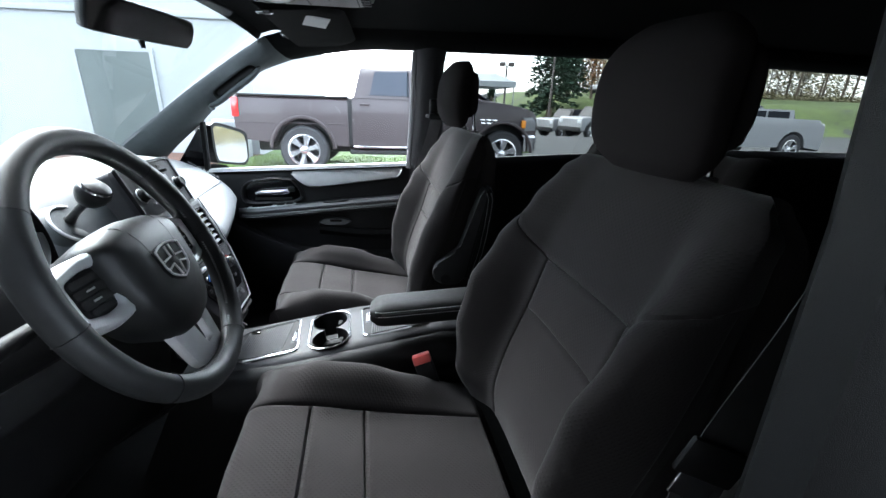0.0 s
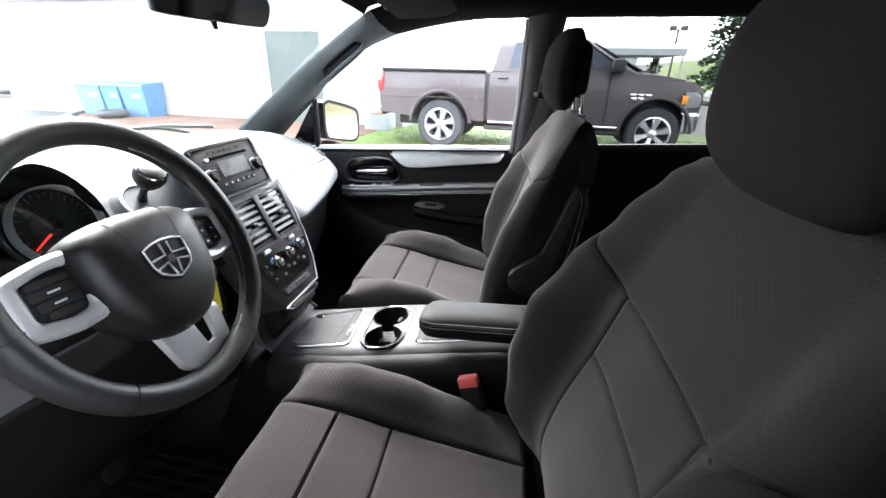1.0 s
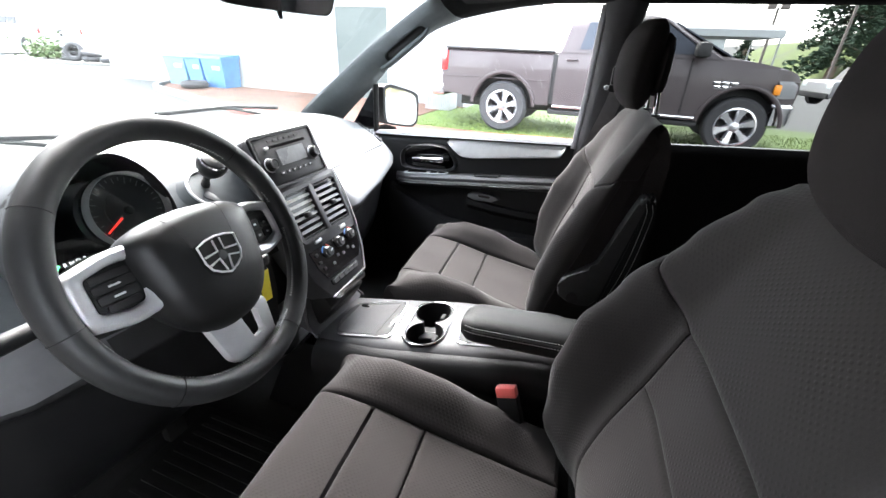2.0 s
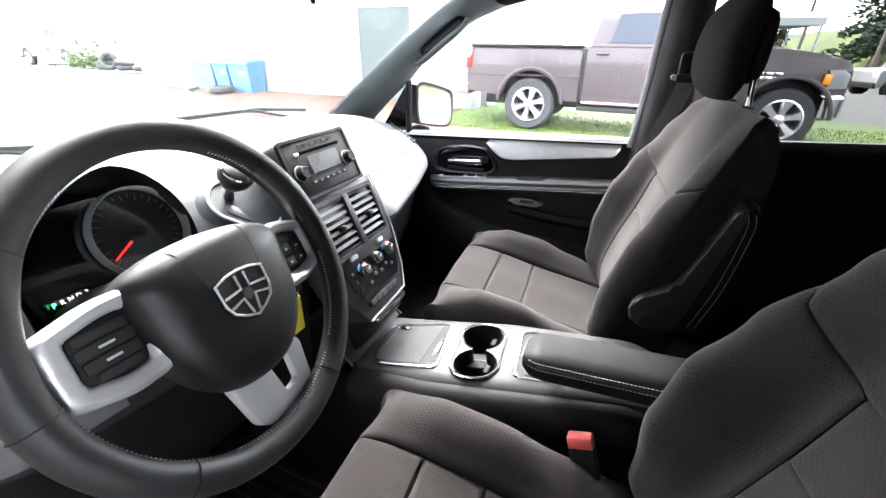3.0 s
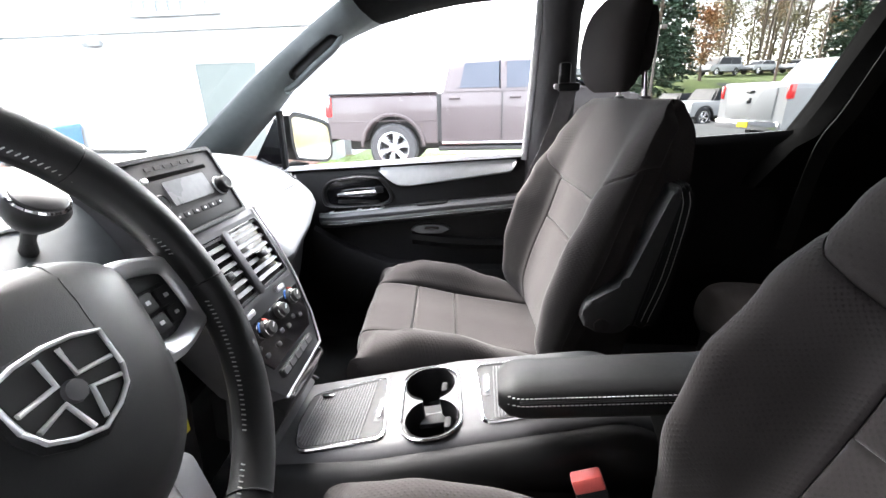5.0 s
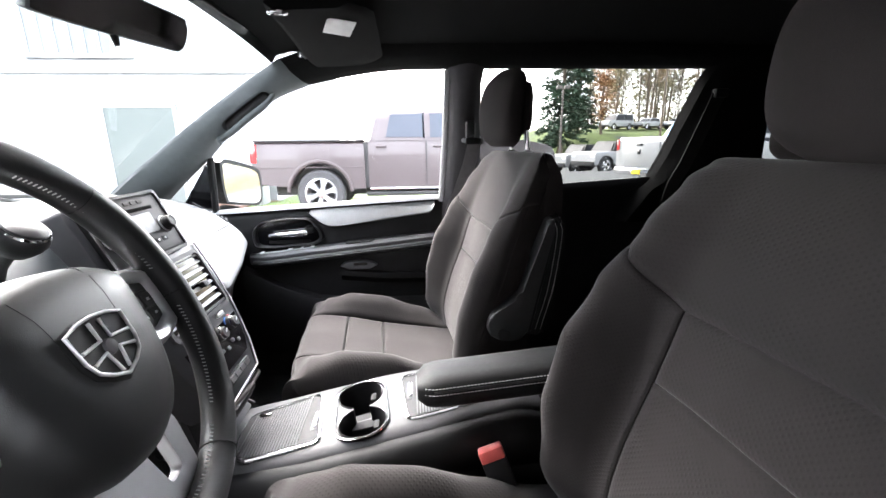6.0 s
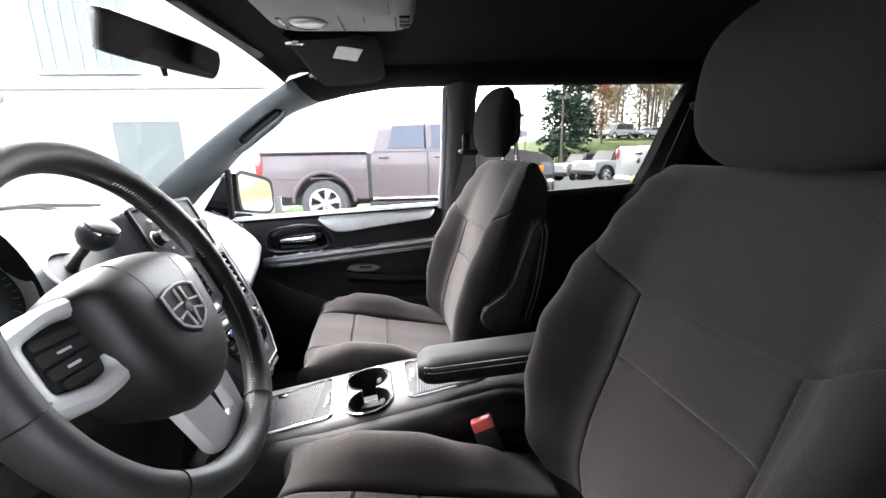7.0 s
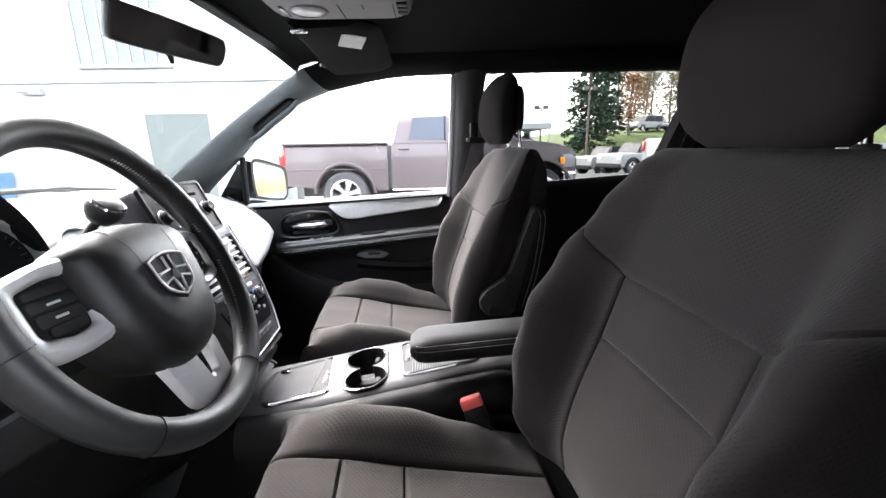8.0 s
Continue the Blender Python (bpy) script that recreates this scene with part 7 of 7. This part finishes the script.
def tyre_at(x, y, z, r, lean, turn):
    t = thing("loose_tyre", (x, y, z - r * 0.4), "worn black car tyre lying outdoors", "tyre", "loose tyres")
    m = Matrix.Translation((x, y, z)) @ Matrix.Rotation(turn, 4, "Z") @ Matrix.Rotation(lean, 4, "X")
    part("carcass", tube([m @ Vector((r * 0.75 * math.cos(a), r * 0.75 * math.sin(a), 0)) for a in (2 * math.pi * k / 24 for k in range(24))], r * 0.27, 10, True), M_TYRE, t)


for q in ((-21.9, 13.0, 0.24, 0.38, 0.0, 0), (-21.9, 13.1, 0.44, 0.38, 0.1, 1), (-21.9, 13.1, 0.64, 0.37, 0.1, 1), (-21.3, 12.8, 0.50, 0.40, 1.25, 0.5), (-20.7, 13.1, 0.24, 0.38, 0.0, 0), (-20.7, 13.1, 0.44, 0.36, 0.15, 2), (-19.9, 13.3, 0.24, 0.38, 0.05, 0), (-10.35, 9.1, 0.17, 0.34, 0.0, 0)):
    tyre_at(*q)


# ---- parked vehicles ----
M_PANEL, M_SPOT = material("pale_blue_panel", (0.22, 0.48, 0.72), 0.5), material("orange_red_spot", (0.62, 0.16, 0.07), 0.5)


def parked(kind, x, y, turn, paint, label, category, z=None):
    """A parked car built along +x from its tail, then turned; kind picks the outline."""
    z = land(x, y) if z is None else z
    m = pose(x, y, z, 0, 0, turn)
    t = thing("parked_" + kind, (x, y, z), label, category, "parked vehicles")
    L, H, W, hood, cabin, deck = {"offroader": (3.95, 1.58, 1.8, 1.04, (0.12, 2.75), 1.02), "suv": (4.25, 1.68, 1.8, 1.05, (0.15, 3.0), 1.02), "pickup": (5.8, 1.9, 2.0, 1.20, (1.35, 3.6), 1.42), "van": (5.0, 1.95, 1.95, 1.1, (0.1, 3.9), 1.1), "sedan": (4.6, 1.45, 1.8, 0.95, (0.9, 3.3), 0.98)}[kind]
    r = {"pickup": 0.41, "offroader": 0.38}.get(kind, 0.36)
    rake = 0.34 if kind == "offroader" else 0.75  # how far the windscreen leans
    snout = [(L, 0.56), (L - 0.02, hood * 0.93), (L - 0.10, hood)] if kind == "offroader" else [(L, 0.60), (L - 0.06, hood * 0.85), (L - 0.30, hood)]
    a0, a1 = L * 0.2, L * 0.81
    prof = [(0.0, 0.45), (a0 - r - 0.12, 0.35)] + arch(a0, r, r + 0.08, 172, 8, 8) + arch(a1, r, r + 0.08, 172, 8, 8) + [(L - 0.05, 0.40)] + snout + [(cabin[1] + 0.1, hood + 0.04), (0.04, deck), (0.0, deck - 0.1)]
    bodyp = flank(prof, -W / 2, W, 0.10, t, "body", paint)
    top = []
    for f, zz in ((0, deck - 0.02), (0.5, (deck + H) / 2), (0.9, H - 0.06), (1.0, H)):
        x0 = cabin[0] + (0.12 if kind in ("suv", "offroader", "van") else 0.3) * f
        x1 = cabin[1] - rake * f
        e = W / 2 - 0.08 - 0.14 * f
        top.append([(x0, -e, zz), (x1, -e, zz), (x1 + 0.06, 0, zz), (x1, e, zz), (x0, e, zz), (x0 - 0.03, 0, zz)])
    obs = [bodyp, part("cabin", loft(top), M_BLACK if kind == "offroader" else paint, t)]
    lo, hi = deck + 0.06, H - 0.10
    for s in (-1, 1):
        for x0, x1, k0, k1 in ((cabin[0] + 0.25, (cabin[0] + cabin[1]) / 2 - 0.2, 0.05, 0), ((cabin[0] + cabin[1]) / 2 - 0.1, cabin[1] - 0.15, 0, rake * 0.73)):
            e0, e1 = W / 2 - 0.085, W / 2 - 0.175
            q = [(x0, s * e0, lo), (x1, s * e0, lo), (x1 - k1, s * e1, hi), (x0 + k0, s * e1, hi)]
            obs.append(part("side_window", loft([[(a, b + s * 0.012, c) for a, b, c in q], [(a, b - s * 0.02, c) for a, b, c in q]]), M_CARGLASS, t))
        for xa in (a0, a1):
            obs.append(wheel_of(t, xa, s * (W / 2 - 0.12), r, r, 0.22, s))
            if kind == "offroader":
                obs.append(part("wheel_flare", tube([(xa + (r + 0.09) * math.cos(a), s * (W / 2 - 0.01), r + (r + 0.09) * math.sin(a)) for a in (math.pi * q / 12 for q in range(13))], 0.045, 6), M_RUBBER, t))
        obs.append(part("tail_lamp", block(-0.02, 0.08, s * (W / 2 - 0.02) - 0.09, s * (W / 2 - 0.02) + 0.015, deck - 0.34, deck - 0.06, 0.01), M_TAIL, t, "red tail lamp"))
        obs.append(part("headlamp", block(L - 0.16, L - 0.01, s * (W / 2 - 0.2) - 0.15, s * (W / 2 - 0.2) + 0.15, hood - 0.28, hood - 0.1, 0.02), M_LENS, t))
    e0, e1 = W / 2 - 0.2, W / 2 - 0.3
    if kind in ("suv", "offroader", "van"):
        obs.append(part("rear_window", loft([[(0.10 + d, -e0, lo), (0.10 + d, e0, lo), (0.24 + d, e1, hi), (0.24 + d, -e1, hi)] for d in (-0.02, 0.03)]), M_CARGLASS, t))
    obs.append(part("windscreen", loft([[(cabin[1] + 0.03 + d, -e0, lo), (cabin[1] + 0.03 + d, e0, lo), (cabin[1] - rake * 0.75 + d, e1, hi), (cabin[1] - rake * 0.75 + d, -e1, hi)] for d in (0.02, -0.03)]), M_CARGLASS, t))
    obs.append(part("rear_bumper", block(-0.08, 0.10, -W / 2 + 0.05, W / 2 - 0.05, 0.42, 0.62, 0.03), M_CHROME if kind == "pickup" else M_RUBBER, t))
    obs.append(part("front_bumper", block(L - 0.12, L + 0.05, -W / 2 + 0.06, W / 2 - 0.06, 0.36, 0.58, 0.03), M_RUBBER, t))
    if kind == "pickup":
        obs.append(part("tailgate", block(-0.03, 0.03, -0.72, 0.72, 0.66, 1.30, 0.02), paint, t))
        obs.append(part("tailgate_badge", block(-0.045, -0.028, -0.06, 0.06, 0.98, 1.10, 0.003), M_GLOSS, t, "plain dark badge"))
        pane_ = part("rear_window", loft([[(cabin[0] + 0.02 + d, -e0, lo - 0.04), (cabin[0] + 0.02 + d, e0, lo - 0.04), (cabin[0] + 0.27 + d, e1 + 0.05, hi + 0.04), (cabin[0] + 0.27 + d, -e1 - 0.05, hi + 0.04)] for d in (-0.03, 0.03)]), M_PANEL, t, "rear window covered by a pale blue picture panel")
        obs.append(pane_)
        spot = part("panel_spot", lathe([(0.15, 0), (0.15, 0.012), (0.10, 0.016)], 20, Matrix.Translation((cabin[0] + 0.105, -0.42, (lo + hi) / 2)) @ Matrix.Rotation(radians(-90 + 27), 4, "Y")), M_SPOT, t, "round orange-red spot")
        obs.append(spot)
        obs.append(part("gate_handle", block(-0.045, -0.028, -0.12, 0.12, 1.20, 1.25, 0.003), M_GLOSS, t))
        obs.append(part("plate", block(-0.095, -0.080, -0.16, 0.16, 0.46, 0.60, 0.003), M_YELLOW, t, "plain yellow plate panel"))
    for o in (t, *t.children_recursive):
        if o.type == "MESH":
            o.data.transform(m)
    for o in t.children:
        o.matrix_parent_inverse = Matrix.Translation((-x, -y, -z))
    return t


parked("pickup", 6.05, 11.02, 8, M_WHITEPAINT, "white pickup truck parked tail-on in the lot", "pickup truck")
parked("offroader", 12.1, 25.2, 198.6, M_WHITEPAINT, "small white off-road car with black roof and dark windows", "car")
parked("offroader", 12.66, 22.8, 198.6, M_WHITEPAINT, "small white off-road car beside its twin", "car")
parked("sedan", 24.0, 34.0, 176, M_TRUCK, "dark saloon car in the lower lot", "car")
parked("van", 29.6, 56.4, 205, M_WHITEPAINT, "white van parked up on the bank", "van")
parked("sedan", 34.0, 56.6, 205, M_WHITEPAINT, "white saloon car parked up on the bank", "car")
parked("sedan", 38.4, 56.8, 205, M_STEEL, "silver saloon car parked up on the bank", "car")
parked("pickup", -26.9, 15.7, 181, M_WHITEPAINT, "white pickup truck far across the lot", "pickup truck")
parked("suv", 21.5, 21.5, 150, M_WHITEPAINT, "white sport-utility car in the lower lot", "car")

# canopy tent and far low buildings
tent = thing("canopy_tent", (3.3, 27, -0.5), "grey-white canopy tent in the car park", "tent")
tz = -0.50
TL, TR = 1.9, 6.9
rings = [[(TL, 25.0, tz + 2.72), (TR, 25.0, tz + 2.72), (TR, 30.0, tz + 2.72), (TL, 30.0, tz + 2.72)], [(TL, 25.0, tz + 3.02), (TR, 25.0, tz + 3.02), (TR, 30.0, tz + 3.02), (TL, 30.0, tz + 3.02)], [(TL + 1.0, 26.2, tz + 3.50), (TR - 1.0, 26.2, tz + 3.50), (TR - 1.0, 28.8, tz + 3.50), (TL + 1.0, 28.8, tz + 3.50)]]
part("canopy", loft(rings), material("tent_canvas", (0.34, 0.36, 0.36), 0.8, vary=0.1), tent)
for x in (TL + 0.1, TR - 0.1):
    for y in (25.1, 29.9):
        part("pole", tube([(x, y, tz - 0.2), (x, y, tz + 3.0)], 0.04, 8), M_STEEL, tent)
shed = thing("far_building", (9, 62, 1), "long low pale building beyond the car park", "building")
part("wall", block(-1.0, 11.0, 60, 68, -1.0, 3.3), material("pale_grey_cladding", (0.55, 0.58, 0.60), 0.7, vary=0.1), shed)
part("roof", prism([(-1.5, 3.3), (11.5, 3.3), (11.5, 3.6), (-1.5, 3.6)], 59.2, 68.5, 0.05), M_STEEL, shed)
for k in range(5):
    part("window", block(0.2 + 2.2 * k, 1.5 + 2.2 * k, 59.95, 60.02, 1.0, 2.4), M_CARGLASS, shed)

# light poles
M_POLE = material("weathered_bronze_paint", (0.10, 0.085, 0.075), 0.6, vary=0.2)
for x, y, h, head in ((13.3, 37.0, 6.6, True), (23.0, 38.0, 11.0, False), (8.5, 34.0, 4.9, True), (30, 44, 12, False)):
    zb = land(x, y)
    pole = thing("light_pole" if head else "utility_pole", (x, y, zb), "grey steel light pole with box lamps" if head else "tall weathered timber utility pole", "pole", "poles")
    part("shaft", tube([(x, y, zb - 0.1), (x, y, zb + h)], [0.10, 0.07], 10), M_POLE if head else M_BARK, pole)
    if head:
        for s in (-1, 1):
            part("lamp_head", block(x + s * 0.34 - 0.22, x + s * 0.34 + 0.22, y - 0.16, y + 0.16, zb + h - 0.1, zb + h + 0.20, 0.04), M_POLE, pole)

# ---- trees ----
def leaf_cloud(points, size, rnd, mat, name, parent, squash=0.6):
    """Many small leaf or needle tufts, two crossed slivers at each point."""
    verts, faces = [], []
    for p, s in points:
        for _ in range(2):
            a, b = rnd.uniform(0, 6.28), rnd.uniform(-0.7, 0.7)
            u = Vector((math.cos(a), math.sin(a), b * 0.6)) * size * s
            v = Vector((-math.sin(a) * 0.35, math.cos(a) * 0.35, squash * rnd.uniform(0.2, 0.8))) * size * s
            i = len(verts)
            verts += [p - u - v * 0.4, p + u * 0.2 - v, p + u + v * 0.3, p - u * 0.1 + v]
            faces.append((i, i + 1, i + 2, i + 3))
    me = bpy.data.meshes.new(name)
    me.from_pydata([tuple(v) for v in verts], [], faces)
    me.materials.append(mat)
    ob = new(name, me)
    ob.parent = parent
    ob.matrix_parent_inverse = parent.matrix_basis.inverted()
    return ob


def conifer(x, y, h, r, seed):
    rnd = random.Random(seed)
    z = land(x, y)
    t = thing("conifer_tree", (x, y, z), "tall dark green conifer with drooping ragged branches", "tree", "conifers")
    part("trunk", tube([(x, y, z - 0.2), (x + 0.1, y, z + h * 0.5), (x, y, z + h)], [0.35, 0.2, 0.03], 8), M_BARK, t)
    pts, limbs = [], []
    for k in range(int(h * 13)):
        f = rnd.random() ** 1.15
        zz = z + h * (0.08 + 0.92 * f)
        reach = r * (1 - f) ** 0.8 * rnd.uniform(0.6, 1.08) + 0.15
        a = rnd.uniform(0, 6.28)
        d = Vector((math.cos(a), math.sin(a), 0))
        base = Vector((x, y, zz))
        tip = base + d * reach + Vector((0, 0, -reach * rnd.uniform(0.15, 0.45)))
        limbs.append(tube([base, tip], [0.04, 0.01], 4))
        for j in range(int(8 + reach * 14)):
            g = rnd.uniform(0.15, 1.05)
            pts.append((base.lerp(tip, g) + Vector((rnd.gauss(0, 0.14), rnd.gauss(0, 0.14), rnd.gauss(-0.08, 0.10))), rnd.uniform(0.6, 1.3)))
    part("limbs", join(*limbs[:60]), M_BARK, t)
    leaf_cloud(pts, 0.19, rnd, M_NEEDLE, "crown", t)


def broadleaf(x, y, h, seed, mat, dense, label):
    rnd = random.Random(seed)
    z = land(x, y)
    t = thing("bare_tree", (x, y, z), label, "tree", "budding trees")
    part("trunk", tube([(x, y, z - 0.2), (x + rnd.gauss(0, 0.2), y, z + h * 0.45), (x + rnd.gauss(0, 0.3), y, z + h * 0.95)], [0.20, 0.13, 0.03], 7), M_BARK, t)
    limbs, pts = [], []
    for k in range(26):
        f = rnd.uniform(0.25, 0.95)
        base = Vector((x, y, z + h * f))
        a = rnd.uniform(0, 6.28)
        ln = h * rnd.uniform(0.12, 0.28) * (1.15 - f)
        tip = base + Vector((math.cos(a) * ln, math.sin(a) * ln, ln * rnd.uniform(0.6, 1.5)))
        limbs.append(tube([base, base.lerp(tip, 0.5) + Vector((rnd.gauss(0, 0.1), rnd.gauss(0, 0.1), 0)), tip], [0.05, 0.03, 0.008], 5))
        for j in range(dense):
            g = rnd.uniform(0.3, 1.15)
            pts.append((base.lerp(tip, g) + Vector((rnd.gauss(0, 0.4), rnd.gauss(0, 0.4), rnd.gauss(0, 0.4))), rnd.uniform(0.4, 1.2)))
    part("limbs", join(*limbs), M_BARK, t)
    leaf_cloud(pts, 0.115, rnd, mat, "crown", t)


conifer(15.8, 44.0, 15.0, 3.1, 1)
conifer(20.0, 50.0, 14.0, 2.8, 3)
conifer(44.0, 60.0, 16.0, 3.4, 7)
conifer(12.2, 56.0, 3.6, 1.2, 9)
broadleaf(20.6, 45.0, 6.4, 11, M_RUST, 80, "slender tree with rust-brown leaves")
rnd = random.Random(21)
for k in range(44):
    broadleaf(27.0 + 1.1 * k + rnd.uniform(-0.7, 0.7), 62 + rnd.uniform(-1, 16), rnd.uniform(11, 19), 40 + k, M_BUD if k % 9 else M_RUST, 95, "tall slim budding tree on the wooded bank")
for x, y, h, sd in ((-52, 40, 9, 301), (-47, 44, 11, 302), (-42, 38, 8, 303), (-58, 46, 12, 304), (-38, 46, 10, 305)):
    broadleaf(x, y, h, sd, M_BUD, 60, "budding tree far beyond the car park")
woods = thing("far_woods", (45, 68, land(45, 68)), "thin olive-brown budding woods behind the bank", "woods", kind="stuff")
leaf_cloud([(Vector((rnd.uniform(34, 90), rnd.uniform(76, 84), land(50, 80) + 9.5 * rnd.random() ** 1.5)), rnd.uniform(0.7, 1.5)) for _ in range(16000)], 0.22, rnd, M_BUD, "leaves", woods)
leaf_cloud([(Vector((rnd.uniform(30, 86), rnd.uniform(60, 64), land(50, 62) + 0.8 * rnd.random() ** 1.6)), rnd.uniform(0.6, 1.3)) for _ in range(5000)], 0.20, rnd, M_BUD, "undergrowth", woods)
leaf_cloud([(Vector((rnd.uniform(56, 64), rnd.uniform(-14, 34), land(60, 20) + 8.5 * rnd.random() ** 1.3)), rnd.uniform(0.8, 1.5)) for _ in range(12000)], 0.34, rnd, M_BUD, "leaves", woods)
structure("bank", loft([[(12 + 2 * k, y + rnd.uniform(-0.3, 0.3), land(12 + 2 * k, y) + 0.04 + 0.0016 * (y - 37)) for y in (37.4, 39, 41, 43, 45, 47, 50, 54, 58, 75)] for k in range(38)], False, False), M_BANK, "rough green bank under the trees", "bank")
structure("leaf_litter", loft([[(13.2 + 0.9 * k, y + rnd.uniform(-0.25, 0.25), land(13.2 + 0.9 * k, y) + 0.16) for y in (36.2, 37.0, 38.0, 39.0, 40.0 + 0.2 * k)] for k in range(9)], False, False), M_LITTER, "orange-brown fallen leaves along the foot of the bank", "fallen leaves")
shrub = thing("shrub", (-23.3, 13.0, 0.1), "low green shrub on the traffic island", "shrub")
rs = random.Random(5)
leaf_cloud([(Vector((-23.3 + rs.gauss(0, 0.55), 13.0 + rs.gauss(0, 0.3), 0.2 + abs(rs.gauss(0, 0.28)))), 1.0) for _ in range(700)], 0.10, rs, M_SHRUB, "leaves", shrub)
part("stems", join(*[tube([(-23.3 + 0.3 * math.cos(a), 13.0 + 0.2 * math.sin(a), 0.1), (-23.3 + 0.5 * math.cos(a), 13.0 + 0.3 * math.sin(a), 0.55)], 0.02, 5) for a in (0, 1, 2, 3, 4, 5)]), M_BARK, shrub)
